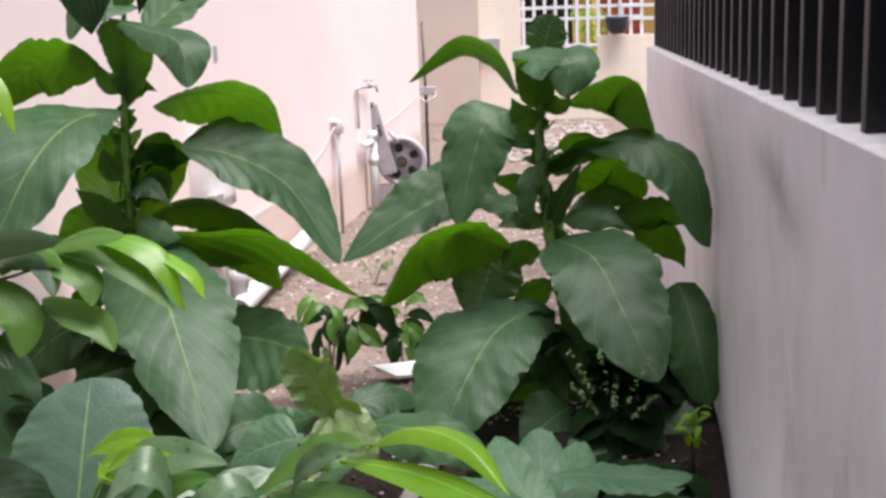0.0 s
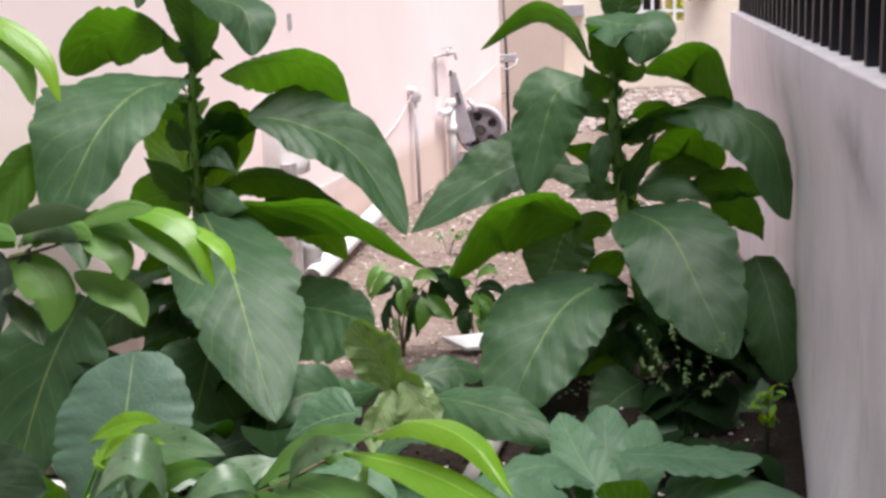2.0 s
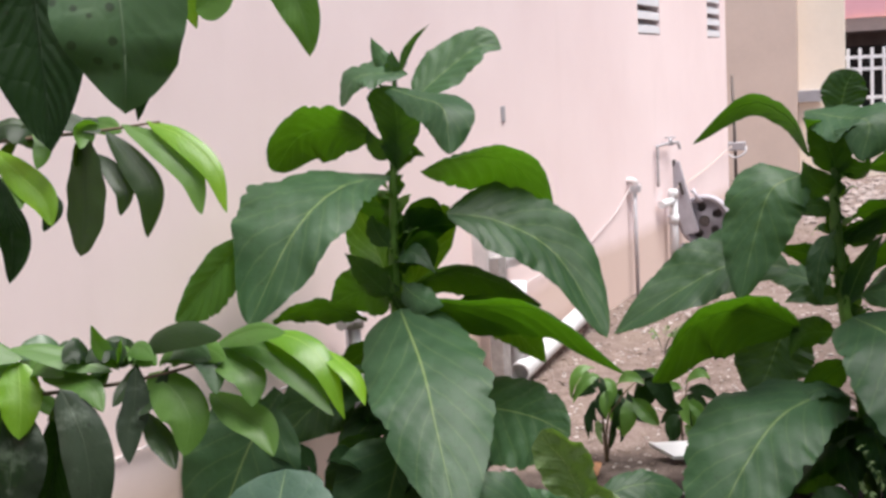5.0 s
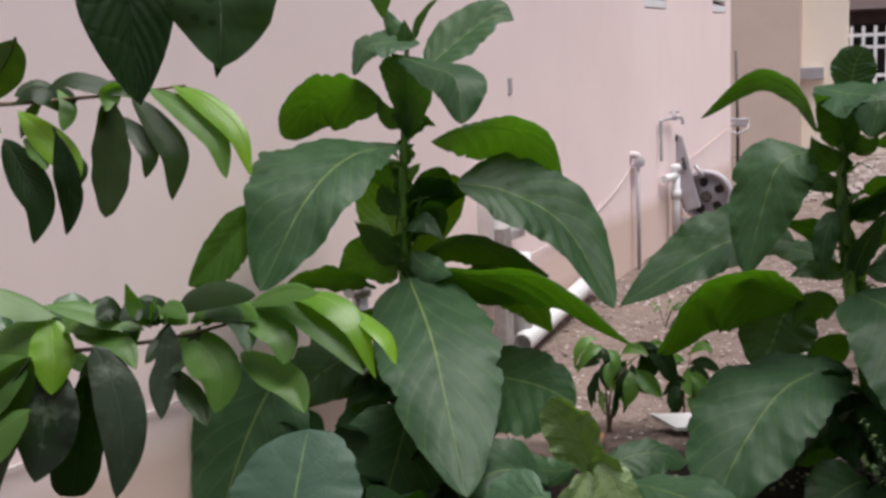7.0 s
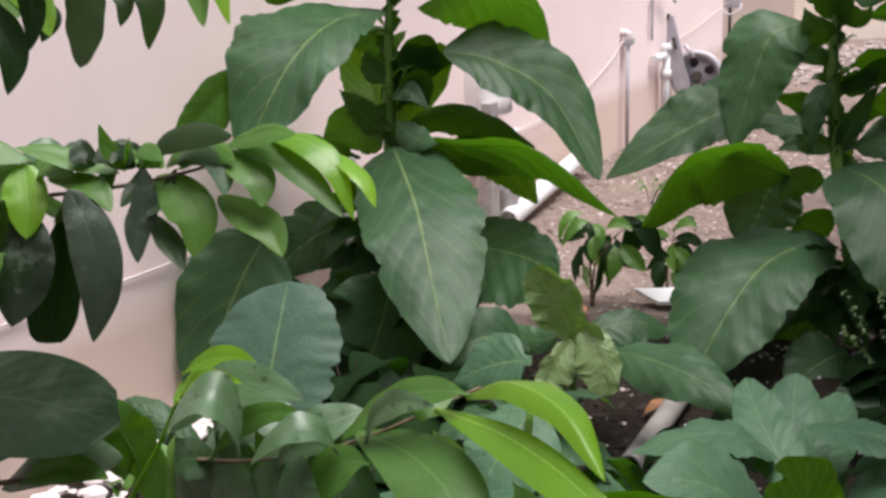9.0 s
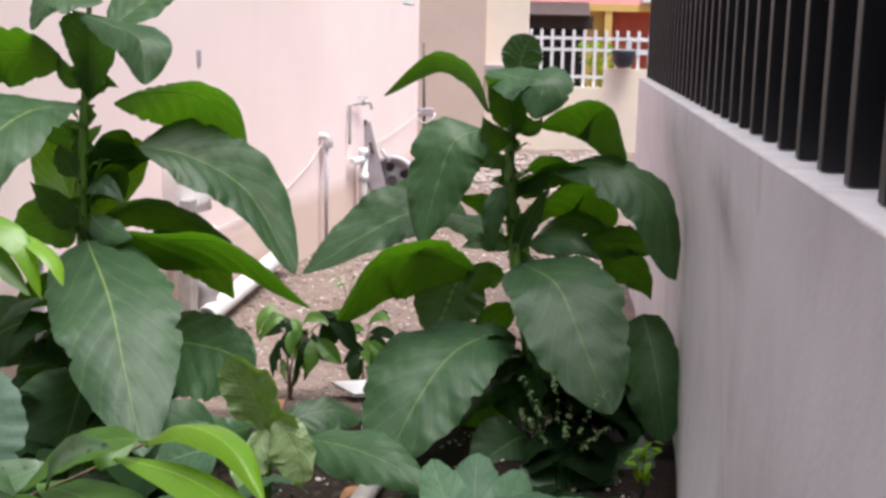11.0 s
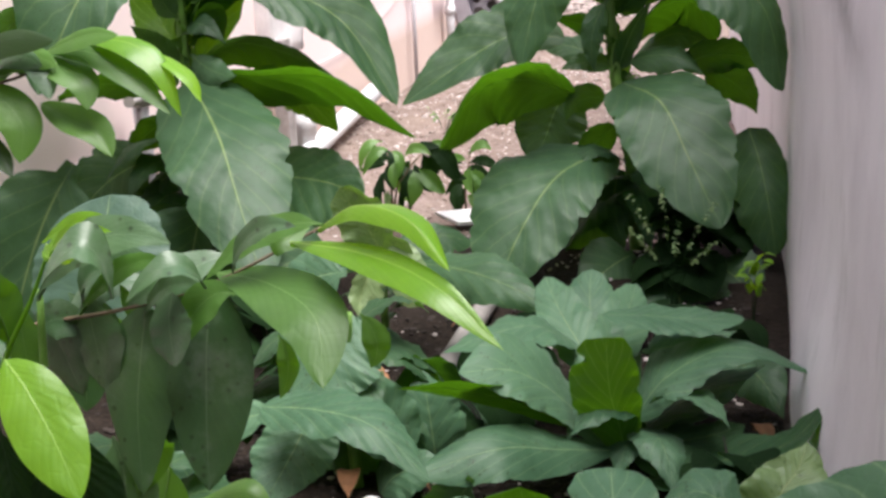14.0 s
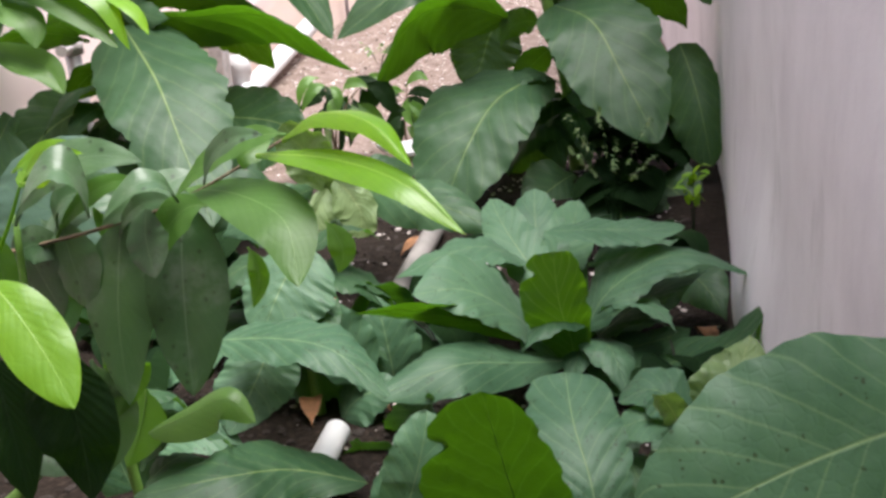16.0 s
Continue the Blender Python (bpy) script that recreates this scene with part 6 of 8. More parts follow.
blade(tobacco_b, [(-0.173, 4.480, 1.140), (-0.272, 4.400, 1.094), (-0.329, 4.350, 0.924), (-0.375, 4.300, 0.717)], 0.36, (-0.176, 0.005, -0.038), (0.133, 0.005, -0.045), (0.36, 0.4, 0.78), TOBACCO)
blade(tobacco_b, [(-0.229, 4.600, 0.786), (-0.417, 4.550, 0.809), (-0.595, 4.500, 0.730), (-0.844, 4.400, 0.570)], 0.5, (-0.082, 0.072, 0.113), (0.043, -0.108, -0.069), (0.45, 0.6, 0.85), TOBACCO)
blade(tobacco_b, [(-0.184, 4.450, 0.596), (-0.363, 4.350, 0.672), (-0.527, 4.250, 0.643), (-0.668, 4.200, 0.443)], 0.55, (0.021, -0.161, 0.081), (0.003, 0.099, -0.178), (0.55, 0.7, 0.55), STEMLEAF, wave=0.6)
blade(tobacco_b, [(-0.228, 4.600, 0.578), (-0.274, 4.580, 0.502), (-0.305, 4.550, 0.416), (-0.350, 4.500, 0.324)], 0.45, (-0.157, -0.021, -0.011), (0.141, -0.071, -0.025), (0.4, 0.3, 0.6), TOBACCO)
blade(tobacco_b, [(-0.063, 4.500, 0.371), (-0.231, 4.200, 0.346), (-0.338, 4.000, 0.223), (-0.431, 3.850, 0.033)], 0.47, (-0.253, 0.042, 0.011), (0.128, -0.158, -0.081), (0.42, 0.38, 0.55), TOBACCO)
blade(tobacco_b, [(-0.008, 4.450, 0.638), (0.130, 4.200, 0.610), (0.227, 4.000, 0.447), (0.329, 3.850, 0.252)], 0.45, (-0.146, -0.124, -0.098), (0.192, 0.056, 0.042), (0.4, 0.3, 0.68), TOBACCO)
blade(tobacco_b, [(0.105, 4.480, 0.990), (0.286, 4.450, 1.026), (0.485, 4.380, 0.912), (0.556, 4.300, 0.625)], 0.58, (0.110, 0.050, -0.025), (-0.064, -0.100, -0.107), (0.5, 0.7, 0.6), TOBACCO)
blade(tobacco_b, [(-0.026, 4.500, 0.897), (0.062, 4.500, 0.961), (0.159, 4.480, 0.998), (0.275, 4.450, 0.989)], 0.5, (-0.015, -0.042, 0.040), (0.020, 0.058, -0.053), (0.5, 0.7, 0.8), STEMLEAF, wave=0.6)
blade(tobacco_b, [(-0.006, 4.500, 0.747), (0.097, 4.600, 0.874), (0.243, 4.640, 0.910), (0.342, 4.660, 0.760)], 0.55, (0.027, -0.110, 0.055), (0.008, 0.090, -0.111), (0.6, 0.9, 0.55), STEMLEAF, wave=0.6)
blade(tobacco_b, [(0.039, 4.620, 0.713), (0.153, 4.630, 0.784), (0.253, 4.630, 0.778), (0.347, 4.630, 0.705)], 0.5, (0.004, 0.069, 0.026), (-0.010, -0.071, -0.043), (0.5, 0.7, 0.7), TOBACCO)
blade(tobacco_b, [(0.452, 4.400, 0.474), (0.488, 4.300, 0.366), (0.518, 4.200, 0.219), (0.542, 4.150, 0.065)], 0.4, (-0.124, 0.021, -0.060), (0.095, 0.021, -0.007), (0.4, 0.16, 0.5), TOBACCO)
blade(rosette, [(0.037, 2.700, -0.053), (0.021, 2.660, 0.094), (-0.004, 2.620, 0.219), (-0.013, 2.600, 0.363)], 0.66, (-0.098, -0.041, 0.046), (0.070, -0.001, 0.037), (0.66, 1.2, 0.28), BACKLIT, notch=[(0.86, -1, 0.45, 0.03), (0.62, 1, 0.12, 0.03)])
blade(rosette, [(-0.019, 2.700, 0.033), (-0.119, 2.600, 0.204), (-0.224, 2.520, 0.307), (-0.340, 2.450, 0.329)], 0.52, (-0.000, 0.127, 0.038), (-0.010, -0.093, -0.016), (0.5, 0.7, 0.8), SPECKLED_LIT)
blade(rosette, [(-0.085, 2.700, 0.079), (-0.223, 2.550, 0.215), (-0.343, 2.420, 0.302), (-0.467, 2.350, 0.331)], 0.5, (0.006, -0.060, 0.058), (-0.017, 0.040, -0.043), (0.45, 0.6, 1), STEMLEAF, wave=0.6)
blade(rosette, [(0.021, 2.680, 0.029), (-0.108, 2.500, 0.119), (-0.240, 2.380, 0.178), (-0.419, 2.300, 0.148)], 0.58, (-0.046, 0.053, 0.033), (-0.049, -0.107, -0.028), (0.55, 0.9, 0.65), SPECKLED_LIT)
blade(rosette, [(-0.090, 2.850, 0.238), (-0.196, 2.820, 0.300), (-0.309, 2.780, 0.291), (-0.423, 2.720, 0.262)], 0.45, (0.008, 0.112, -0.003), (0.035, -0.108, -0.001), (0.4, 0.7, 0.9), SPECKLED_LIT)
blade(rosette, [(-0.031, 2.850, 0.323), (0.091, 2.850, 0.323), (0.204, 2.850, 0.316), (0.324, 2.850, 0.320)], 0.55, (0.001, 0.100, -0.002), (0.002, -0.100, -0.003), (0.55, 0.6, 0.6), SPECKLED_LIT)
blade(rosette, [(0.052, 2.700, 0.106), (0.139, 2.720, 0.219), (0.305, 2.780, 0.271), (0.515, 2.820, 0.180)], 0.33, (-0.011, 0.140, 0.018), (0.065, -0.080, 0.014), (0.3, 0.5, 1), SPECKLED_LIT)
blade(rosette, [(0.056, 2.650, 0.014), (0.146, 2.680, 0.053), (0.244, 2.720, 0.060), (0.326, 2.750, 0.077)], 0.45, (-0.018, 0.056, 0.016), (-0.004, -0.144, -0.009), (0.45, 0.6, 0.8), TOBACCO)
blade(rosette, [(0.077, 2.600, -0.013), (0.237, 2.580, 0.057), (0.390, 2.560, 0.116), (0.500, 2.550, 0.243)], 0.5, (-0.008, 0.111, -0.001), (-0.024, -0.109, -0.004), (0.45, 0.6, 0.8), TOBACCO)
blade(rosette, [(0.049, 2.720, 0.041), (0.148, 2.780, 0.098), (0.263, 2.840, 0.152), (0.384, 2.900, 0.175)], 0.5, (-0.024, 0.090, -0.017), (0.037, -0.110, 0.037), (0.45, 0.6, 0.9), TOBACCO)
blade(near_plant, [(-0.047, 1.900, -0.133), (-0.069, 1.780, 0.138), (-0.090, 1.680, 0.344), (-0.108, 1.580, 0.536)], 0.47, (-0.154, -0.058, 0.029), (0.107, -0.018, -0.003), (0.45, 0.7, 0.36), STEMLEAF, notch=[(0.8, -1, 0.34, 0.05)], wave=0.6)
blade(near_plant, [(0.068, 1.700, 0.180), (0.055, 1.750, 0.263), (0.029, 1.850, 0.320), (0.015, 2.000, 0.347)], 0.58, (-0.099, 0.031, 0.003), (0.085, 0.031, 0.007), (0.6, 0.5, 0.2), SPECKLED_LIT)
blade(near_plant, [(0.288, 1.900, 0.289), (0.306, 1.900, 0.354), (0.342, 1.950, 0.384), (0.367, 2.000, 0.415)], 0.42, (-0.074, -0.009, 0.003), (0.081, 0.011, -0.001), (0.4, 0.5, 0.8), PALE)
blade(near_plant, [(0.258, 1.980, 0.245), (0.219, 2.000, 0.284), (0.172, 2.020, 0.294), (0.116, 2.020, 0.268)], 0.45, (0.029, 0.072, 0.019), (-0.022, -0.088, -0.001), (0.42, 0.6, 0.6), SPECKLED_LIT)
blade(near_plant, [(0.252, 1.950, 0.274), (0.204, 1.950, 0.267), (0.151, 1.950, 0.265), (0.108, 1.950, 0.242)], 0.5, (0.004, 0.050, 0.015), (-0.010, -0.070, -0.004), (0.5, 0.6, 0.5), SPECKLED_LIT)
blade(seedling, [(-0.702, 3.360, 0.290), (-0.735, 3.340, 0.375), (-0.772, 3.320, 0.455), (-0.830, 3.300, 0.521)], 0.5, (-0.076, -0.030, -0.014), (0.058, -0.010, 0.065), (0.5, 0.7, 0.45), PALE, wave=0.4)
blade(seedling, [(-0.708, 3.320, 0.322), (-0.740, 3.280, 0.265), (-0.763, 3.250, 0.206), (-0.749, 3.220, 0.153)], 0.5, (-0.034, -0.024, 0.012), (0.062, -0.004, -0.020), (0.5, 0.6, 0.6), PALE)
blade(seedling, [(-0.680, 3.300, 0.351), (-0.632, 3.270, 0.318), (-0.595, 3.240, 0.255), (-0.608, 3.220, 0.186)], 0.5, (0.052, 0.006, 0.020), (-0.063, -0.014, -0.042), (0.5, 0.5, 0.5), PALE)
blade(seedling, [(-0.702, 3.400, 0.293), (-0.613, 3.450, 0.329), (-0.535, 3.500, 0.328), (-0.464, 3.550, 0.290)], 0.5, (-0.010, 0.045, 0.030), (0.013, -0.055, -0.058), (0.45, 0.6, 0.6), TOBACCO)
blade(seedling, [(-0.721, 3.340, 0.314), (-0.668, 3.300, 0.362), (-0.627, 3.280, 0.366), (-0.596, 3.260, 0.349)], 0.5, (0.004, -0.009, 0.023), (-0.008, 0.011, -0.036), (0.5, 0.6, 0.6), PALE)
blade(low_plant, [(-0.743, 2.250, 0.325), (-0.603, 2.200, 0.347), (-0.470, 2.150, 0.337), (-0.348, 2.100, 0.248)], 0.42, (-0.012, 0.113, 0.002), (-0.001, -0.067, -0.024), (0.38, 0.22, 0.8), SPECKLED_LIT)
blade(low_plant, [(-0.671, 2.350, 0.248), (-0.692, 2.300, 0.202), (-0.716, 2.250, 0.157), (-0.743, 2.200, 0.111)], 0.35, (-0.099, 0.002, 0.002), (0.108, 0.002, 0.012), (0.35, 0.3, 0.8), SPECKLED_LIT)
blade(low_plant, [(-0.603, 2.550, 0.427), (-0.637, 2.500, 0.382), (-0.666, 2.450, 0.332), (-0.697, 2.400, 0.261)], 0.45, (-0.108, 0.018, 0.000), (0.116, -0.032, -0.054), (0.45, 0.4, 0.6), SPECKLED_LIT)
blade(low_plant, [(-0.422, 2.100, 0.045), (-0.564, 2.050, 0.112), (-0.676, 1.950, 0.160), (-0.856, 1.900, 0.150)], 0.45, (-0.031, 0.133, -0.006), (-0.009, -0.117, -0.022), (0.45, 0.6, 0.7), TOBACCO)
blade(low_plant, [(-0.981, 2.200, 0.067), (-0.884, 2.200, 0.106), (-0.797, 2.200, 0.115), (-0.720, 2.200, 0.081)], 0.55, (-0.002, 0.050, 0.022), (0.015, -0.050, -0.018), (0.6, 0.8, 0.6), SPECKLED_LIT)
blade(tree, [(-0.194, 0.920, 1.138), (-0.151, 0.880, 1.169), (-0.103, 0.840, 1.170), (-0.066, 0.800, 1.144)], 0.5, (0.008, 0.020, -0.003), (-0.002, -0.010, -0.010), (0.4, 0.7, 0.8), YOUNG)
blade(tree, [(-0.219, 0.920, 1.126), (-0.142, 0.860, 1.136), (-0.076, 0.800, 1.132), (-0.026, 0.770, 1.098)], 0.5, (0.005, 0.007, 0.006), (-0.001, -0.023, -0.008), (0.45, 0.8, 0.9), YOUNG)
blade(tree, [(-0.291, 0.930, 1.095), (-0.233, 0.900, 1.096), (-0.185, 0.860, 1.082), (-0.171, 0.820, 1.041)], 0.52, (0.033, 0.007, 0.006), (-0.010, -0.028, -0.015), (0.5, 0.8, 0.8), GLOSSY, arch=0.04)
blade(tree, [(-1.145, 2.000, 1.489), (-1.063, 1.985, 1.457), (-0.996, 1.970, 1.403), (-0.968, 1.955, 1.325)], 0.5, (0.007, 0.012, 0.010), (-0.014, -0.018, -0.015), (0.45, 0.7, 0.8), YOUNG)
blade(tree, [(-1.199, 2.000, 1.485), (-1.116, 1.985, 1.448), (-1.042, 1.970, 1.392), (-1.019, 1.955, 1.322)], 0.5, (0.013, 0.012, 0.014), (-0.014, -0.018, -0.015), (0.5, 0.7, 0.7), GLOSSY)
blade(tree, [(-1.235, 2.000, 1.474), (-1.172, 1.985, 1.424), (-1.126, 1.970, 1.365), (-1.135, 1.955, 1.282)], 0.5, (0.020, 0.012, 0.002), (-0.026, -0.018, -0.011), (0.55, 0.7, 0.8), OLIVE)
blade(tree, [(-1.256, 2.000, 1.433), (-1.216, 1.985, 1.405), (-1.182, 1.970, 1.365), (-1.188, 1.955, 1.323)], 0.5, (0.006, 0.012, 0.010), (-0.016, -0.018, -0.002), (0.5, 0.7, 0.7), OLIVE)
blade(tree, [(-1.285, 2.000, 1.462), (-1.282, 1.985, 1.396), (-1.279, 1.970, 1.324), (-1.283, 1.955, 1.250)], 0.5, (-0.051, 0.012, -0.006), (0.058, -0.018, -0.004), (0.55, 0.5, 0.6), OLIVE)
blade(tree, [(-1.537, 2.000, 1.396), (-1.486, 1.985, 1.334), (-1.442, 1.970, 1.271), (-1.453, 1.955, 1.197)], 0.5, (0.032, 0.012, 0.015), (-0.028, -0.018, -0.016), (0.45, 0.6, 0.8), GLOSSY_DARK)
blade(tree, [(-1.496, 2.000, 1.449), (-1.430, 1.985, 1.403), (-1.366, 1.970, 1.356), (-1.341, 1.955, 1.305)], 0.5, (0.021, 0.012, 0.018), (-0.024, -0.018, -0.014), (0.5, 0.7, 0.8), YOUNG)
blade(tree, [(-1.389, 2.000, 1.446), (-1.407, 1.985, 1.479), (-1.439, 1.970, 1.488), (-1.470, 1.955, 1.461)], 0.5, (-0.009, 0.012, 0.011), (0.013, -0.018, -0.024), (0.5, 0.7, 0.7), OLIVE)
blade(tree, [(-1.250, 2.000, 1.488), (-1.265, 1.985, 1.485), (-1.275, 1.970, 1.470), (-1.262, 1.955, 1.446)], 0.5, (0.016, 0.012, -0.019), (-0.003, -0.018, 0.007), (0.5, 0.7, 0.6), GLOSSY)
blade(tree, [(-1.399, 2.000, 1.488), (-1.365, 1.985, 1.461), (-1.356, 1.970, 1.437), (-1.361, 1.955, 1.412)], 0.5, (0.008, 0.012, 0.001), (-0.013, -0.018, -0.005), (0.5, 0.7, 0.7), GLOSSY)
blade(tree, [(-1.243, 2.000, 1.474), (-1.298, 1.985, 1.496), (-1.348, 1.970, 1.506), (-1.389, 1.955, 1.489)], 0.5, (-0.002, 0.012, 0.014), (0.018, -0.018, -0.020), (0.5, 0.7, 0.7), OLIVE)
blade(tree, [(-1.422, 2.000, 1.407), (-1.377, 1.985, 1.365), (-1.344, 1.970, 1.335), (-1.362, 1.955, 1.296)], 0.5, (0.013, 0.012, 0.004), (-0.016, -0.018, -0.009), (0.5, 0.7, 0.7), GLOSSY_DARK)
blade(tree, [(-1.489, 2.000, 1.397), (-1.445, 1.985, 1.387), (-1.417, 1.970, 1.367), (-1.406, 1.955, 1.339)], 0.5, (0.001, 0.012, 0.006), (-0.019, -0.018, -0.012), (0.5, 0.7, 0.7), GLOSSY)
blade(tree, [(-0.662, 1.500, 1.221), (-0.598, 1.485, 1.217), (-0.552, 1.470, 1.189), (-0.523, 1.455, 1.124)], 0.5, (0.010, 0.012, 0.004), (-0.013, -0.018, -0.009), (0.45, 0.7, 0.85), YOUNG)
blade(tree, [(-0.589, 1.500, 1.209), (-0.544, 1.485, 1.193), (-0.511, 1.470, 1.172), (-0.494, 1.455, 1.143)], 0.5, (0.006, 0.012, -0.002), (-0.002, -0.018, -0.005), (0.45, 0.7, 0.85), YOUNG)
blade(tree, [(-0.714, 1.500, 1.206), (-0.648, 1.485, 1.204), (-0.586, 1.470, 1.172), (-0.538, 1.455, 1.128)], 0.5, (0.008, 0.012, 0.009), (-0.001, -0.018, -0.016), (0.45, 0.7, 0.8), GLOSSY)
blade(tree, [(-0.742, 1.500, 1.199), (-0.699, 1.485, 1.187), (-0.663, 1.470, 1.169), (-0.652, 1.455, 1.135)], 0.5, (0.029, 0.012, 0.003), (-0.017, -0.018, -0.007), (0.5, 0.6, 0.75), GLOSSY)
blade(tree, [(-0.741, 1.500, 1.136), (-0.695, 1.485, 1.117), (-0.651, 1.470, 1.101), (-0.626, 1.455, 1.071)], 0.5, (0.015, 0.012, 0.018), (-0.017, -0.018, -0.007), (0.5, 0.6, 0.75), GLOSSY)
blade(tree, [(-0.834, 1.500, 1.160), (-0.788, 1.485, 1.144), (-0.756, 1.470, 1.110), (-0.760, 1.455, 1.063)], 0.5, (0.029, 0.012, 0.003), (-0.031, -0.018, -0.013), (0.5, 0.6, 0.75), GLOSSY)
blade(tree, [(-0.846, 1.500, 1.106), (-0.816, 1.485, 1.082), (-0.791, 1.470, 1.064), (-0.774, 1.455, 1.044)], 0.5, (0.001, 0.012, 0.014), (-0.015, -0.018, 0.002), (0.5, 0.7, 0.7), OLIVE)
blade(tree, [(-0.853, 1.500, 1.170), (-0.846, 1.485, 1.141), (-0.843, 1.470, 1.112), (-0.842, 1.455, 1.083)], 0.5, (0.010, 0.012, 0.005), (-0.006, -0.018, 0.004), (0.5, 0.6, 0.7), GLOSSY_DARK)
blade(tree, [(-1.053, 1.500, 1.170), (-1.040, 1.485, 1.139), (-1.030, 1.470, 1.110), (-1.026, 1.455, 1.071)], 0.5, (0.027, 0.012, -0.002), (-0.029, -0.018, 0.002), (0.5, 0.5, 0.75), YOUNG)
blade(tree, [(-1.013, 1.500, 1.149), (-0.952, 1.485, 1.155), (-0.903, 1.470, 1.145), (-0.880, 1.455, 1.117)], 0.5, (0.000, 0.012, 0.008), (-0.016, -0.018, -0.010), (0.5, 0.7, 0.7), GLOSSY)
blade(tree, [(-1.047, 1.500, 1.162), (-1.089, 1.485, 1.145), (-1.142, 1.470, 1.112), (-1.199, 1.455, 1.061)], 0.5, (-0.020, 0.012, 0.022), (0.032, -0.018, -0.032), (0.5, 0.7, 0.8), GLOSSY)
blade(tree, [(-1.075, 1.500, 1.101), (-1.120, 1.485, 1.071), (-1.175, 1.470, 1.031), (-1.220, 1.455, 0.995)], 0.5, (-0.010, 0.012, 0.022), (0.034, -0.018, -0.023), (0.5, 0.7, 0.8), OLIVE)
blade(tree, [(-0.894, 1.500, 1.162), (-0.939, 1.485, 1.179), (-0.983, 1.470, 1.194), (-1.026, 1.455, 1.200)], 0.5, (-0.008, 0.012, 0.011), (0.016, -0.018, -0.015), (0.5, 0.7, 0.8), GLOSSY)
blade(tree, [(-1.043, 1.500, 1.174), (-1.083, 1.485, 1.193), (-1.118, 1.470, 1.208), (-1.154, 1.455, 1.218)], 0.5, (-0.004, 0.012, 0.010), (0.015, -0.018, -0.024), (0.5, 0.7, 0.8), GLOSSY)
blade(tree, [(-0.882, 1.500, 1.164), (-0.890, 1.485, 1.190), (-0.892, 1.470, 1.211), (-0.886, 1.455, 1.236)], 0.5, (0.004, 0.012, 0.005), (0.002, -0.018, -0.005), (0.45, 0.7, 0.8), GLOSSY)
blade(tree, [(-0.886, 1.500, 1.167), (-0.868, 1.485, 1.187), (-0.855, 1.470, 1.207), (-0.840, 1.455, 1.221)], 0.5, (-0.005, 0.012, -0.004), (0.007, -0.018, 0.002), (0.5, 0.7, 0.8), GLOSSY)
blade(tree, [(-0.850, 1.500, 1.175), (-0.809, 1.485, 1.211), (-0.746, 1.470, 1.229), (-0.686, 1.455, 1.226)], 0.5, (-0.006, 0.012, 0.009), (0.028, -0.018, -0.016), (0.5, 0.7, 0.7), OLIVE)
blade(tree, [(-0.775, 1.500, 1.204), (-0.738, 1.485, 1.200), (-0.711, 1.470, 1.182), (-0.703, 1.455, 1.149)], 0.5, (0.012, 0.012, 0.001), (-0.006, -0.018, -0.015), (0.5, 0.7, 0.7), DUSTY_SHEEN)
blade(tree, [(-0.724, 1.500, 1.204), (-0.679, 1.485, 1.221), (-0.638, 1.470, 1.232), (-0.596, 1.455, 1.232)], 0.5, (-0.015, 0.012, 0.005), (0.008, -0.018, -0.013), (0.5, 0.7, 0.7), GLOSSY)
blade(tree, [(-1.128, 1.564, 1.124), (-1.095, 1.549, 1.148), (-1.064, 1.534, 1.150), (-1.039, 1.519, 1.140)], 0.5, (-0.006, 0.012, 0.012), (0.008, -0.018, -0.014), (0.5, 0.7, 0.75), OLIVE)
blade(tree, [(-0.909, 1.566, 1.152), (-0.881, 1.551, 1.175), (-0.856, 1.536, 1.177), (-0.835, 1.521, 1.167)], 0.5, (-0.005, 0.013, 0.009), (0.007, -0.017, -0.011), (0.5, 0.7, 0.75), GLOSSY)
blade(tree, [(-0.853, 1.507, 1.172), (-0.860, 1.492, 1.150), (-0.866, 1.477, 1.138), (-0.870, 1.462, 1.123)], 0.5, (-0.004, 0.012, 0.015), (0.008, -0.018, -0.013), (0.5, 0.7, 0.75), OLIVE)
blade(tree, [(-0.925, 1.501, 1.169), (-0.929, 1.486, 1.193), (-0.935, 1.471, 1.194), (-0.940, 1.456, 1.183)], 0.5, (-0.004, 0.013, 0.013), (0.008, -0.017, -0.016), (0.5, 0.7, 0.75), OLIVE)
blade(tree, [(-1.081, 1.536, 1.138), (-1.036, 1.521, 1.165), (-0.996, 1.506, 1.168), (-0.962, 1.491, 1.158)], 0.5, (-0.006, 0.013, 0.011), (0.007, -0.017, -0.014), (0.5, 0.7, 0.75), DUSTY_SHEEN)
blade(tree, [(-1.123, 1.556, 1.127), (-1.132, 1.541, 1.099), (-1.139, 1.526, 1.086), (-1.144, 1.511, 1.068)], 0.5, (-0.004, 0.013, 0.014), (0.010, -0.017, -0.011), (0.5, 0.7, 0.75), DUSTY_SHEEN)
blade(tree, [(-1.142, 1.535, 1.135), (-1.153, 1.520, 1.112), (-1.161, 1.505, 1.100), (-1.167, 1.490, 1.082)], 0.5, (-0.005, 0.012, 0.012), (0.011, -0.017, -0.010), (0.5, 0.7, 0.75), OLIVE)
blade(tree, [(-0.938, 1.510, 1.166), (-0.947, 1.495, 1.187), (-0.959, 1.480, 1.188), (-0.968, 1.465, 1.176)], 0.5, (-0.005, 0.012, 0.008), (0.009, -0.018, -0.012), (0.5, 0.7, 0.75), GLOSSY)
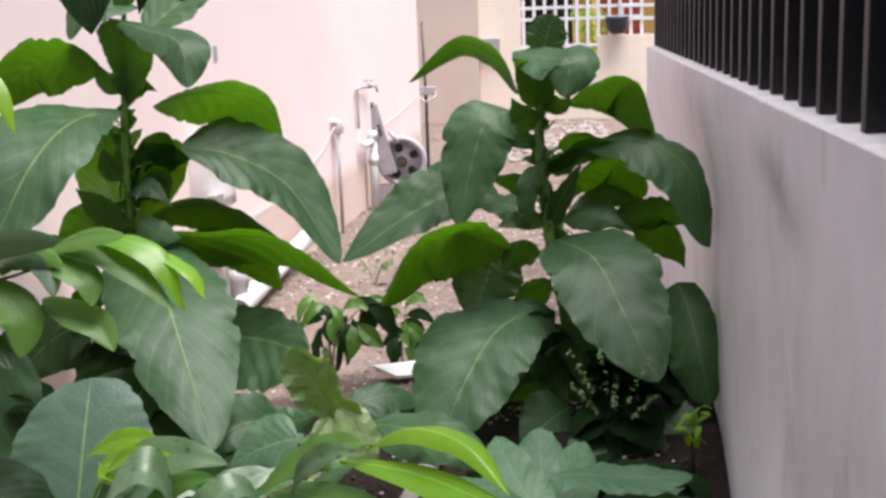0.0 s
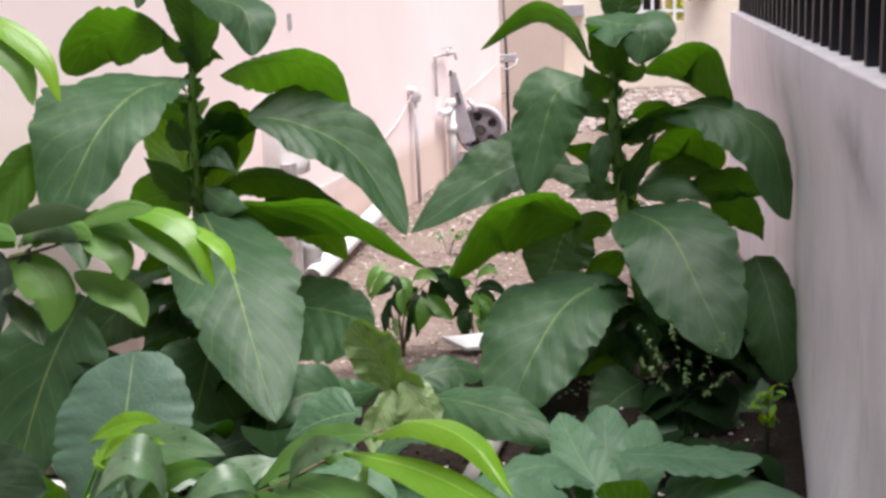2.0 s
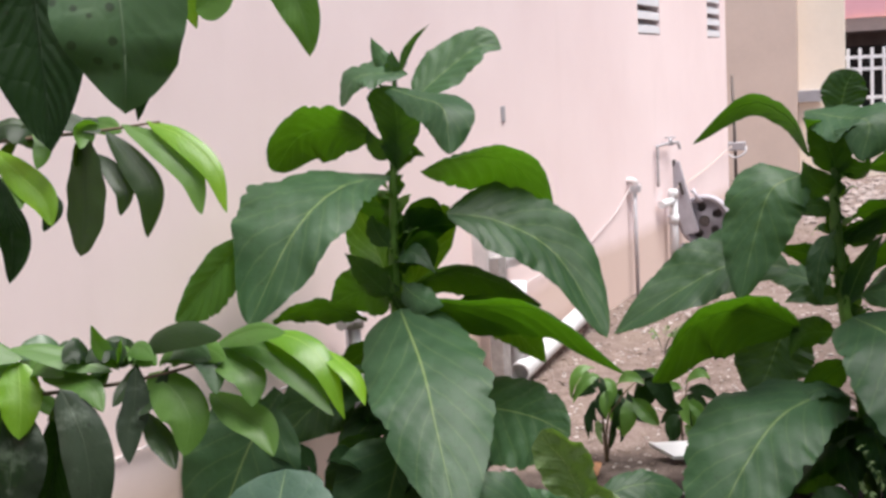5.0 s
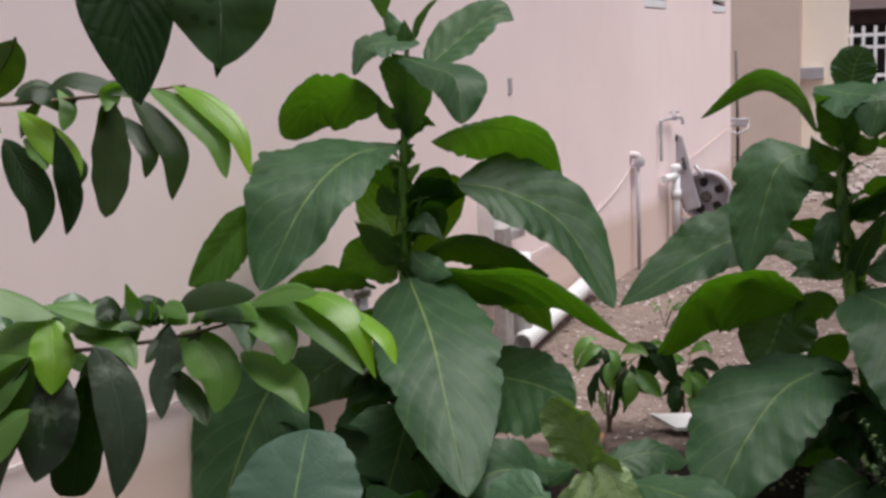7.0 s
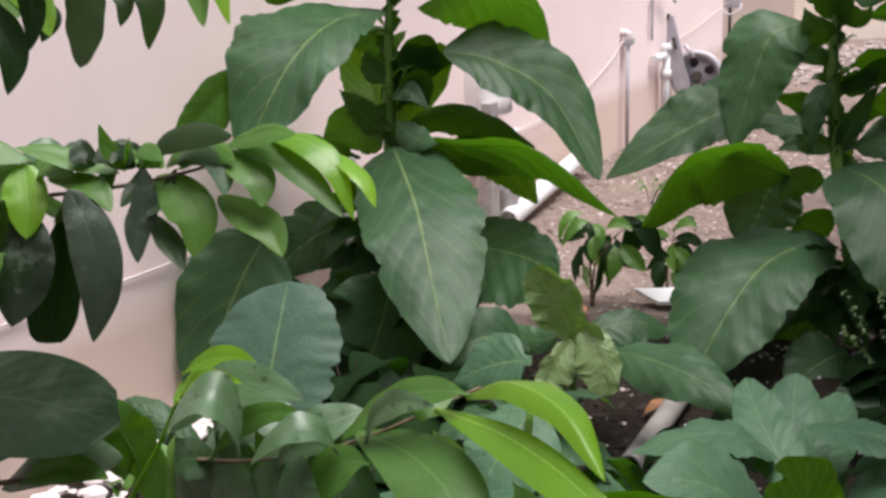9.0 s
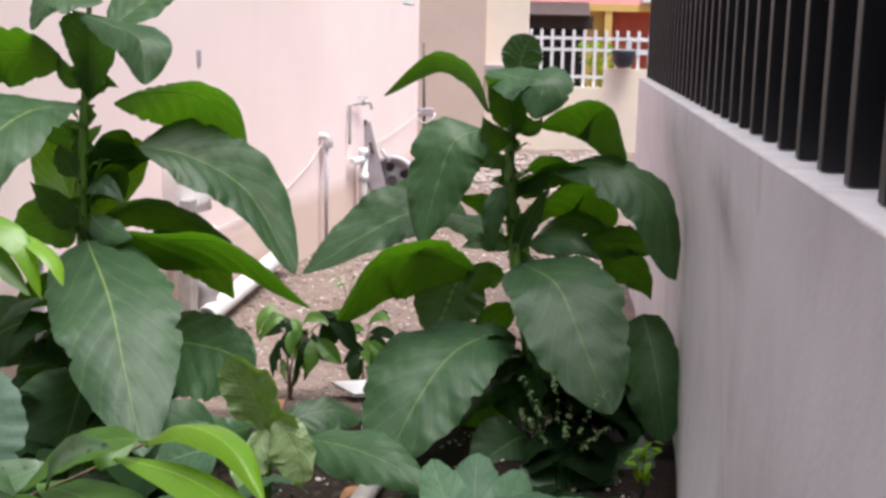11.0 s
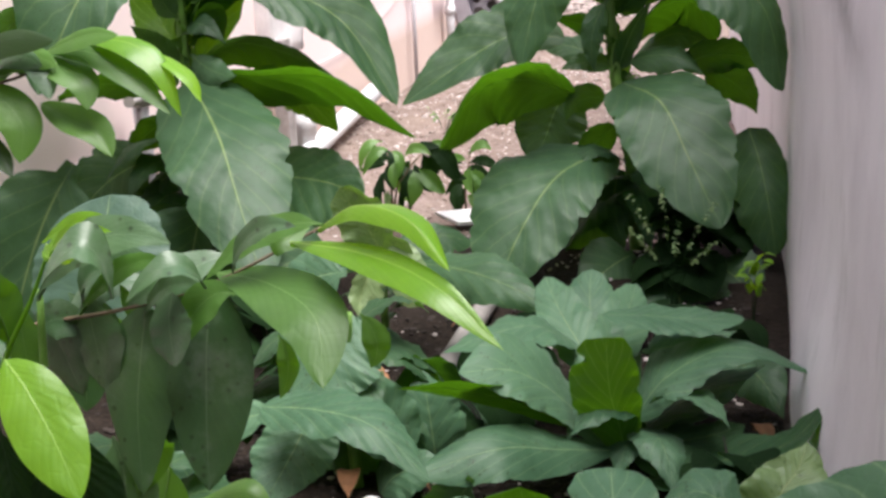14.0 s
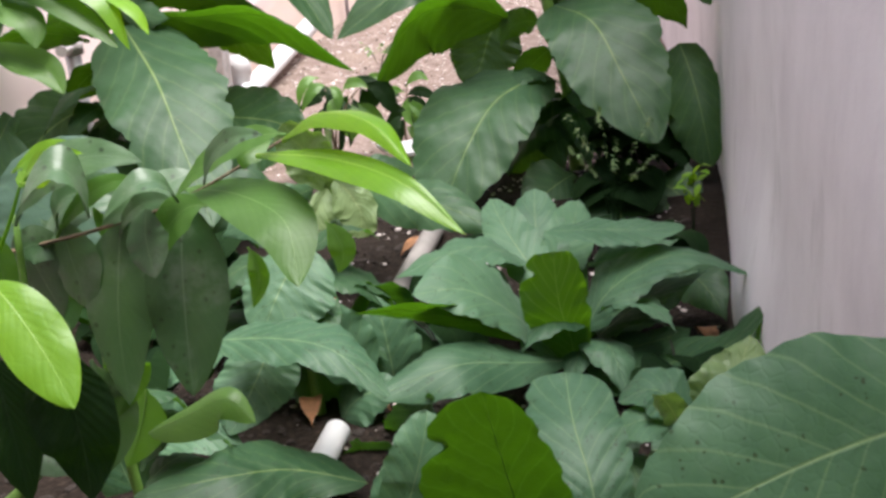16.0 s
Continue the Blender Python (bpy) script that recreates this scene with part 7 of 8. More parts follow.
blade(tree, [(-0.802, 1.501, 1.171), (-0.812, 1.486, 1.142), (-0.820, 1.471, 1.129), (-0.825, 1.456, 1.114)], 0.5, (-0.003, 0.013, 0.015), (0.008, -0.017, -0.013), (0.5, 0.7, 0.75), OLIVE)
blade(tree, [(-1.111, 1.572, 1.131), (-1.067, 1.557, 1.096), (-1.021, 1.542, 1.085), (-0.982, 1.527, 1.071)], 0.5, (-0.005, 0.013, 0.012), (0.009, -0.017, -0.007), (0.5, 0.7, 0.75), GLOSSY)
blade(tree, [(-1.117, 1.580, 1.122), (-1.118, 1.565, 1.144), (-1.122, 1.550, 1.145), (-1.125, 1.535, 1.132)], 0.5, (-0.005, 0.012, 0.009), (0.009, -0.018, -0.013), (0.5, 0.7, 0.75), OLIVE)
blade(tree, [(-0.973, 1.548, 1.155), (-0.978, 1.533, 1.177), (-0.985, 1.518, 1.178), (-0.991, 1.503, 1.166)], 0.5, (-0.005, 0.012, 0.008), (0.008, -0.018, -0.011), (0.5, 0.7, 0.75), GLOSSY)
blade(tree, [(-0.826, 1.562, 1.160), (-0.795, 1.547, 1.184), (-0.766, 1.532, 1.186), (-0.741, 1.517, 1.176)], 0.5, (-0.004, 0.012, 0.013), (0.006, -0.018, -0.015), (0.5, 0.7, 0.75), OLIVE)
blade(tree, [(-1.017, 1.520, 1.164), (-0.985, 1.505, 1.189), (-0.956, 1.490, 1.191), (-0.932, 1.475, 1.181)], 0.5, (-0.006, 0.013, 0.009), (0.008, -0.017, -0.011), (0.5, 0.7, 0.75), DUSTY_SHEEN)
blade(tree, [(-0.839, 1.533, 1.167), (-0.815, 1.518, 1.188), (-0.793, 1.503, 1.190), (-0.775, 1.488, 1.180)], 0.5, (-0.004, 0.012, 0.011), (0.007, -0.017, -0.013), (0.5, 0.7, 0.75), GLOSSY)
blade(tree, [(-1.097, 1.540, 1.133), (-1.049, 1.525, 1.165), (-1.006, 1.510, 1.168), (-0.971, 1.495, 1.158)], 0.5, (-0.006, 0.013, 0.013), (0.007, -0.017, -0.017), (0.5, 0.7, 0.75), GLOSSY)
blade(tree, [(-1.172, 1.542, 1.128), (-1.188, 1.527, 1.095), (-1.202, 1.512, 1.081), (-1.212, 1.497, 1.063)], 0.5, (-0.005, 0.013, 0.015), (0.010, -0.017, -0.012), (0.5, 0.7, 0.75), DUSTY_SHEEN)
blade(tree, [(-0.960, 1.577, 1.151), (-0.928, 1.562, 1.177), (-0.899, 1.547, 1.179), (-0.874, 1.532, 1.169)], 0.5, (-0.004, 0.012, 0.013), (0.007, -0.018, -0.016), (0.5, 0.7, 0.75), OLIVE)
blade(tree, [(-0.933, 1.546, 1.154), (-0.949, 1.531, 1.131), (-0.963, 1.516, 1.118), (-0.974, 1.501, 1.101)], 0.5, (-0.004, 0.012, 0.016), (0.009, -0.018, -0.013), (0.5, 0.7, 0.75), DUSTY_SHEEN)
blade(tree, [(-0.877, 1.509, 1.171), (-0.887, 1.494, 1.193), (-0.898, 1.479, 1.193), (-0.908, 1.464, 1.182)], 0.5, (-0.004, 0.013, 0.011), (0.008, -0.017, -0.014), (0.5, 0.7, 0.75), OLIVE)
blade(tree, [(-0.890, 1.565, 1.158), (-0.906, 1.550, 1.185), (-0.924, 1.535, 1.186), (-0.939, 1.520, 1.173)], 0.5, (-0.004, 0.012, 0.011), (0.008, -0.018, -0.016), (0.5, 0.7, 0.75), OLIVE)
blade(tree, [(-0.977, 1.549, 1.157), (-0.952, 1.534, 1.179), (-0.930, 1.519, 1.181), (-0.911, 1.504, 1.171)], 0.5, (-0.005, 0.012, 0.011), (0.008, -0.018, -0.013), (0.5, 0.7, 0.75), OLIVE)
blade(tree, [(-1.142, 1.530, 1.133), (-1.145, 1.515, 1.157), (-1.152, 1.500, 1.158), (-1.157, 1.485, 1.146)], 0.5, (-0.006, 0.012, 0.014), (0.009, -0.018, -0.017), (0.5, 0.7, 0.75), DUSTY_SHEEN)
blade(tree, [(-0.883, 1.541, 1.159), (-0.902, 1.526, 1.186), (-0.923, 1.511, 1.187), (-0.940, 1.496, 1.175)], 0.5, (-0.003, 0.012, 0.007), (0.009, -0.018, -0.011), (0.5, 0.7, 0.75), OLIVE)
blade(tree, [(-1.018, 1.534, 1.159), (-0.983, 1.519, 1.189), (-0.953, 1.504, 1.192), (-0.927, 1.489, 1.181)], 0.5, (-0.006, 0.013, 0.009), (0.007, -0.017, -0.013), (0.5, 0.7, 0.75), DUSTY_SHEEN)
blade(tree, [(-0.890, 1.557, 1.154), (-0.892, 1.542, 1.176), (-0.896, 1.527, 1.177), (-0.899, 1.512, 1.165)], 0.5, (-0.004, 0.012, 0.009), (0.008, -0.018, -0.013), (0.5, 0.7, 0.75), GLOSSY)
blade(tree, [(-1.202, 1.533, 1.129), (-1.213, 1.518, 1.157), (-1.227, 1.503, 1.158), (-1.240, 1.488, 1.145)], 0.5, (-0.006, 0.012, 0.008), (0.011, -0.017, -0.012), (0.5, 0.7, 0.75), GLOSSY)
blade(tree, [(-1.087, 1.544, 1.132), (-1.114, 1.529, 1.099), (-1.138, 1.514, 1.085), (-1.158, 1.499, 1.067)], 0.5, (-0.005, 0.013, 0.015), (0.010, -0.017, -0.011), (0.5, 0.7, 0.75), OLIVE)
blade(tree, [(-0.817, 1.511, 1.172), (-0.779, 1.496, 1.198), (-0.743, 1.481, 1.201), (-0.713, 1.466, 1.191)], 0.5, (-0.004, 0.012, 0.010), (0.007, -0.018, -0.014), (0.5, 0.7, 0.75), DUSTY_SHEEN)
blade(tree, [(-0.877, 1.523, 1.164), (-0.853, 1.508, 1.186), (-0.830, 1.493, 1.188), (-0.812, 1.478, 1.178)], 0.5, (-0.005, 0.012, 0.012), (0.007, -0.018, -0.015), (0.5, 0.7, 0.75), GLOSSY)
blade(tree, [(-0.816, 1.526, 1.165), (-0.776, 1.511, 1.193), (-0.739, 1.496, 1.196), (-0.708, 1.481, 1.187)], 0.5, (-0.004, 0.013, 0.011), (0.006, -0.017, -0.014), (0.5, 0.7, 0.75), GLOSSY)
blade(tree, [(-1.068, 1.565, 1.145), (-1.087, 1.550, 1.115), (-1.103, 1.535, 1.101), (-1.116, 1.520, 1.083)], 0.5, (-0.005, 0.012, 0.011), (0.010, -0.018, -0.008), (0.5, 0.7, 0.75), OLIVE)
blade(tree, [(-0.803, 1.514, 1.168), (-0.762, 1.499, 1.197), (-0.724, 1.484, 1.200), (-0.693, 1.469, 1.191)], 0.5, (-0.005, 0.012, 0.012), (0.005, -0.018, -0.016), (0.5, 0.7, 0.75), GLOSSY)
blade(tree, [(-1.027, 1.570, 1.151), (-1.043, 1.555, 1.179), (-1.062, 1.540, 1.180), (-1.078, 1.525, 1.167)], 0.5, (-0.004, 0.013, 0.014), (0.008, -0.017, -0.018), (0.5, 0.7, 0.75), DUSTY_SHEEN)
blade(tree, [(-1.134, 1.572, 1.125), (-1.137, 1.557, 1.149), (-1.143, 1.542, 1.150), (-1.148, 1.527, 1.137)], 0.5, (-0.005, 0.013, 0.012), (0.009, -0.017, -0.016), (0.5, 0.7, 0.75), DUSTY_SHEEN)
blade(tree, [(-1.049, 1.555, 1.150), (-1.016, 1.540, 1.175), (-0.985, 1.525, 1.178), (-0.960, 1.510, 1.167)], 0.5, (-0.006, 0.012, 0.009), (0.008, -0.018, -0.012), (0.5, 0.7, 0.75), DUSTY_SHEEN)
blade(tree, [(-0.956, 1.548, 1.155), (-0.923, 1.533, 1.178), (-0.894, 1.518, 1.181), (-0.868, 1.503, 1.170)], 0.5, (-0.005, 0.012, 0.013), (0.007, -0.018, -0.017), (0.5, 0.7, 0.75), OLIVE)
blade(tree, [(-1.053, 1.512, 1.139), (-1.014, 1.497, 1.167), (-0.978, 1.482, 1.171), (-0.947, 1.467, 1.161)], 0.5, (-0.006, 0.012, 0.011), (0.008, -0.018, -0.014), (0.5, 0.7, 0.75), GLOSSY)
blade(tree, [(-1.075, 1.501, 1.142), (-1.089, 1.486, 1.108), (-1.100, 1.471, 1.095), (-1.108, 1.456, 1.078)], 0.5, (-0.005, 0.013, 0.015), (0.011, -0.017, -0.010), (0.5, 0.7, 0.75), OLIVE)
blade(tree, [(-1.111, 1.549, 1.134), (-1.111, 1.534, 1.158), (-1.114, 1.519, 1.159), (-1.116, 1.504, 1.147)], 0.5, (-0.006, 0.012, 0.008), (0.010, -0.018, -0.011), (0.5, 0.7, 0.75), OLIVE)
blade(tree, [(-0.955, 1.556, 1.152), (-0.980, 1.541, 1.113), (-1.003, 1.526, 1.099), (-1.022, 1.511, 1.081)], 0.5, (-0.004, 0.013, 0.016), (0.009, -0.017, -0.012), (0.5, 0.7, 0.75), OLIVE)
blade(tree, [(-0.888, 1.513, 1.167), (-0.856, 1.498, 1.195), (-0.826, 1.483, 1.198), (-0.802, 1.468, 1.188)], 0.5, (-0.006, 0.012, 0.007), (0.006, -0.017, -0.011), (0.5, 0.7, 0.75), GLOSSY)
blade(tree, [(-0.832, 1.522, 1.167), (-0.796, 1.507, 1.191), (-0.764, 1.492, 1.194), (-0.736, 1.477, 1.184)], 0.5, (-0.005, 0.013, 0.009), (0.005, -0.017, -0.013), (0.5, 0.7, 0.75), GLOSSY)
blade(tree, [(-0.929, 1.544, 1.156), (-0.934, 1.529, 1.137), (-0.937, 1.514, 1.126), (-0.940, 1.499, 1.109)], 0.5, (-0.004, 0.013, 0.010), (0.009, -0.017, -0.008), (0.5, 0.7, 0.75), GLOSSY)
blade(tree, [(-1.446, 2.056, 1.479), (-1.466, 2.041, 1.492), (-1.491, 2.026, 1.491), (-1.512, 2.011, 1.478)], 0.5, (-0.008, 0.012, 0.015), (0.011, -0.018, -0.018), (0.5, 0.7, 0.75), OLIVE)
blade(tree, [(-1.481, 2.054, 1.467), (-1.494, 2.039, 1.449), (-1.505, 2.024, 1.421), (-1.504, 2.009, 1.395)], 0.5, (0.007, 0.012, -0.002), (-0.002, -0.018, 0.000), (0.5, 0.7, 0.75), OLIVE)
blade(tree, [(-1.473, 2.035, 1.468), (-1.430, 2.020, 1.479), (-1.386, 2.005, 1.476), (-1.350, 1.990, 1.463)], 0.5, (-0.008, 0.012, 0.014), (0.012, -0.018, -0.017), (0.5, 0.7, 0.75), OLIVE)
blade(tree, [(-1.329, 2.053, 1.476), (-1.286, 2.038, 1.487), (-1.242, 2.023, 1.484), (-1.206, 2.008, 1.471)], 0.5, (-0.007, 0.013, 0.015), (0.010, -0.018, -0.018), (0.5, 0.7, 0.75), GLOSSY)
blade(tree, [(-1.280, 2.029, 1.476), (-1.291, 2.014, 1.460), (-1.300, 1.999, 1.434), (-1.299, 1.984, 1.411)], 0.5, (0.010, 0.013, -0.001), (-0.006, -0.017, 0.001), (0.5, 0.7, 0.75), OLIVE)
blade(tree, [(-1.269, 2.043, 1.475), (-1.280, 2.028, 1.487), (-1.295, 2.013, 1.486), (-1.307, 1.998, 1.474)], 0.5, (-0.008, 0.012, 0.014), (0.010, -0.018, -0.016), (0.5, 0.7, 0.75), OLIVE)
blade(tree, [(-1.565, 2.007, 1.471), (-1.573, 1.992, 1.458), (-1.579, 1.977, 1.434), (-1.575, 1.962, 1.412)], 0.5, (0.007, 0.013, -0.002), (-0.001, -0.017, 0.000), (0.5, 0.7, 0.75), OLIVE)
blade(tree, [(-1.269, 2.053, 1.475), (-1.279, 2.038, 1.487), (-1.292, 2.023, 1.486), (-1.303, 2.008, 1.473)], 0.5, (-0.008, 0.013, 0.012), (0.010, -0.018, -0.015), (0.5, 0.7, 0.75), GLOSSY)
blade(tree, [(-1.265, 2.045, 1.475), (-1.279, 2.030, 1.487), (-1.299, 2.015, 1.486), (-1.313, 2.000, 1.474)], 0.5, (-0.007, 0.013, 0.013), (0.011, -0.018, -0.015), (0.5, 0.7, 0.75), OLIVE)
blade(tree, [(-1.061, 1.470, 1.105), (-1.044, 1.458, 1.052), (-1.046, 1.446, 0.994), (-1.053, 1.434, 0.946)], 0.5, (-0.041, -0.012, 0.003), (0.053, 0.013, 0.016), (0.45, 0.5, 0.8), WEATHERED_SHEEN)
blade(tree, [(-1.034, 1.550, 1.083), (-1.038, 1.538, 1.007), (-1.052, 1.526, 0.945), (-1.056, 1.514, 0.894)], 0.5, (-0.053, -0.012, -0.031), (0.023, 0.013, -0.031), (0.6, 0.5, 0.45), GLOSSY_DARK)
blade(tree, [(-0.943, 1.450, 1.147), (-0.905, 1.438, 1.086), (-0.891, 1.426, 1.020), (-0.901, 1.414, 0.944)], 0.5, (-0.031, -0.012, -0.002), (0.033, 0.013, 0.002), (0.45, 0.5, 0.8), WEATHERED_SHEEN)
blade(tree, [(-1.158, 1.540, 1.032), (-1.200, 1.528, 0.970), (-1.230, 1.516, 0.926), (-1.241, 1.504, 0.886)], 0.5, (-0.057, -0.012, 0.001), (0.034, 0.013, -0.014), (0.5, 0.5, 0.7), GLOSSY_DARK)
blade(tree, [(-1.265, 1.500, 1.042), (-1.273, 1.488, 0.955), (-1.263, 1.476, 0.880), (-1.254, 1.464, 0.824)], 0.5, (-0.045, -0.012, 0.003), (0.038, 0.013, -0.019), (0.5, 0.5, 0.8), WEATHERED_SHEEN)
blade(tree, [(-0.833, 1.470, 1.175), (-0.832, 1.458, 1.128), (-0.836, 1.446, 1.097), (-0.831, 1.434, 1.055)], 0.5, (-0.017, -0.012, -0.005), (0.017, 0.013, -0.006), (0.5, 0.5, 0.8), WEATHERED_SHEEN)
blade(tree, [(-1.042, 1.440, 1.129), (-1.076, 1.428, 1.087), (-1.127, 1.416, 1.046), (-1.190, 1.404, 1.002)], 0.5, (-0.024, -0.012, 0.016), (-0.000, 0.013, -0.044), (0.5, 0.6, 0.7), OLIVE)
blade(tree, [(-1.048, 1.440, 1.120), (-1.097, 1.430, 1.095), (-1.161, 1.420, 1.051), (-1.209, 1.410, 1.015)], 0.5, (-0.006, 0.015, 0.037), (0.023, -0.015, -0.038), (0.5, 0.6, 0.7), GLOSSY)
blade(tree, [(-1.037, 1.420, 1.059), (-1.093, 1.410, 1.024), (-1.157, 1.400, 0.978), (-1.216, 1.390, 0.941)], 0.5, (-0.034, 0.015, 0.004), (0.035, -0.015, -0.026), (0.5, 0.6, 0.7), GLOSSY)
blade(tree, [(-1.146, 1.500, 0.990), (-1.193, 1.490, 0.934), (-1.230, 1.480, 0.877), (-1.261, 1.470, 0.825)], 0.5, (-0.087, 0.015, -0.045), (0.047, -0.015, -0.013), (0.5, 0.6, 0.7), WEATHERED_SHEEN)
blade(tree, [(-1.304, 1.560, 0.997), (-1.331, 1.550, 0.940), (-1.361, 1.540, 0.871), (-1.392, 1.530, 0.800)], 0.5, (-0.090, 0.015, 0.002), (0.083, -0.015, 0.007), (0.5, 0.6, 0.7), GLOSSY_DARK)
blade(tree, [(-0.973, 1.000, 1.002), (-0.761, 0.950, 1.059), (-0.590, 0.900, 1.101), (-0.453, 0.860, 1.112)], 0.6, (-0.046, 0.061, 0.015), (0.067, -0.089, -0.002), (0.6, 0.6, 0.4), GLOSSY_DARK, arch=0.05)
blade(tree, [(-0.534, 0.950, 1.082), (-0.568, 0.940, 1.077), (-0.612, 0.930, 1.055), (-0.659, 0.920, 1.018)], 0.5, (0.006, 0.015, 0.017), (0.033, -0.015, -0.005), (0.5, 0.6, 0.7), DUSTY_SHEEN)
blade(tree, [(-0.578, 0.970, 1.078), (-0.553, 0.960, 1.057), (-0.531, 0.950, 1.037), (-0.515, 0.940, 1.017)], 0.5, (-0.045, 0.015, -0.004), (0.038, -0.015, 0.022), (0.5, 0.6, 0.7), GLOSSY)
blade(tree, [(-0.640, 0.930, 0.996), (-0.590, 0.920, 1.032), (-0.539, 0.910, 1.054), (-0.484, 0.900, 1.060)], 0.5, (-0.004, 0.015, 0.011), (0.022, -0.015, -0.013), (0.5, 0.6, 0.7), DUSTY_SHEEN)
blade(tree, [(-0.422, 0.950, 1.062), (-0.416, 0.940, 1.038), (-0.408, 0.930, 1.015), (-0.400, 0.920, 0.986)], 0.5, (-0.030, 0.015, -0.007), (0.033, -0.015, 0.008), (0.5, 0.6, 0.7), DUSTY_SHEEN)
blade(tree, [(-0.479, 0.970, 1.049), (-0.464, 0.960, 1.024), (-0.450, 0.950, 1.000), (-0.434, 0.940, 0.970)], 0.5, (-0.033, 0.015, -0.006), (0.032, -0.015, 0.009), (0.5, 0.6, 0.7), DUSTY_SHEEN)
blade(tree, [(-0.310, 0.880, 1.095), (-0.311, 0.870, 1.076), (-0.307, 0.860, 1.060), (-0.301, 0.850, 1.042)], 0.5, (-0.025, 0.015, -0.003), (0.025, -0.015, 0.009), (0.5, 0.6, 0.7), DUSTY_SHEEN)
blade(tree, [(-0.401, 1.000, 0.807), (-0.348, 0.990, 0.834), (-0.305, 0.980, 0.856), (-0.274, 0.970, 0.833)], 0.5, (0.007, 0.015, 0.009), (0.000, -0.015, -0.029), (0.5, 0.6, 0.7), GLOSSY)
blade(tree, [(-0.373, 0.980, 1.073), (-0.403, 0.970, 1.071), (-0.428, 0.960, 1.058), (-0.449, 0.950, 1.034)], 0.5, (0.000, 0.015, 0.015), (0.012, -0.015, -0.007), (0.5, 0.6, 0.7), DUSTY_SHEEN)
blade(broad_plant, [(-0.806, 1.660, 0.683), (-0.806, 1.710, 0.772), (-0.809, 1.760, 0.850), (-0.816, 1.820, 0.920)], 0.5, (-0.134, 0.006, -0.020), (0.112, 0.006, 0.007), (0.5, 0.45, 0.36), SKYLIT, wave=0.5, quilt=0.15)
blade(tree, [(-0.357, 0.930, 1.064), (-0.364, 0.920, 1.020), (-0.369, 0.910, 0.969), (-0.369, 0.900, 0.894)], 0.45, (-0.035, 0.004, -0.004), (0.034, 0.004, -0.011), (0.42, 0.55, 0.75), DUSTY_SHEEN)
blade(tree, [(-0.293, 0.920, 1.085), (-0.298, 0.910, 1.036), (-0.301, 0.900, 0.975), (-0.302, 0.890, 0.907)], 0.5, (-0.035, -0.005, -0.005), (0.044, -0.005, 0.000), (0.48, 0.55, 0.75), DUSTY_SHEEN)
blade(tree, [(-0.444, 0.840, 1.049), (-0.415, 0.820, 1.029), (-0.386, 0.800, 0.994), (-0.362, 0.780, 0.957)], 0.5, (0.027, 0.010, 0.004), (-0.016, -0.020, -0.021), (0.5, 0.6, 0.75), YOUNG)

# parts sit in their plant's own frame
for holder in HOLDERS:
    for ob in holder.children:
        if ob.name.split(".")[0] == "leaf":
            ob.matrix_parent_inverse = Matrix.Translation(-Vector(holder.location))

def random_leaves(plant, seed, count, centre, z_range, length, width, reach, material=TOBACCO, up=0.3, sector=(0, 6.28)):
    """Extra blades round a stem: small ones up it, old drooping ones at its foot."""
    rnd = random.Random(seed)
    for k in range(count):
        a = rnd.uniform(*sector)
        z = rnd.uniform(*z_range)
        ln = rnd.uniform(*length)
        out = Vector((math.cos(a), math.sin(a), 0))
        b = Vector((centre(z)[0], centre(z)[1], z)) + out * 0.015
        rise = rnd.uniform(up - 0.35, up + 0.35)
        m = b + out * ln * reach * 0.55 + Vector((0, 0, ln * rise * 0.5))
        t = b + out * ln * reach + Vector((0, 0, ln * (rise - 0.45)))
        t.z = max(t.z, 0.0)
        side = Vector((-math.sin(a), math.cos(a), rnd.uniform(-0.3, 0.3)))
        ob = leaf(plant, b, m, t, ln * width * rnd.uniform(0.8, 1.2), side, material)
        ob.matrix_parent_inverse = Matrix.Translation(-Vector(plant.location))


def axis_a(z):
    return np.interp(z, (0, 0.27, 0.77, 1.15, 1.56), (-1.47, -1.485, -1.515, -1.496, -1.465)), 3.93


def axis_b(z):
    return np.interp(z, (0, 0.29, 0.65, 0.98, 1.33), (0.055, 0.03, -0.034, -0.065, -0.063)), 4.5


random_leaves(tobacco_a, 11, 14, axis_a, (0.70, 1.42), (0.08, 0.18), 0.5, 0.5, BACKLIT, up=0.75)
random_leaves(tobacco_b, 12, 16, axis_b, (0.40, 1.18), (0.08, 0.18), 0.5, 0.5, BACKLIT, up=0.75)
random_leaves(tobacco_a, 13, 9, axis_a, (0.18, 0.55), (0.28, 0.45), 0.42, 0.8, up=0.1, sector=(3.6, 5.9))
random_leaves(tobacco_b, 14, 11, axis_b, (0.10, 0.40), (0.24, 0.40), 0.45, 0.8, up=0.15, sector=(3.4, 6.6))
random_leaves(rosette, 15, 7, lambda z: (0.07, 2.78), (0.02, 0.14), (0.18, 0.32), 0.42, 0.9, SPECKLED_LIT, up=0.25)
random_leaves(near_plant, 16, 5, lambda z: (0.1, 2.0), (0.02, 0.25), (0.18, 0.30), 0.42, 0.9, up=0.2)
random_leaves(low_plant, 17, 16, lambda z: (-0.66, 2.62), (0.03, 0.36), (0.2, 0.32), 0.45, 0.85, up=0.2)
random_leaves(broad_plant, 18, 8, lambda z: (-0.86, 1.95), (0.05, 0.45), (0.15, 0.28), 0.45, 0.8, up=0.2)
random_leaves(seedling, 19, 10, lambda z: (-0.72, 3.42), (0.03, 0.25), (0.10, 0.2), 0.45, 0.8, up=0.3)


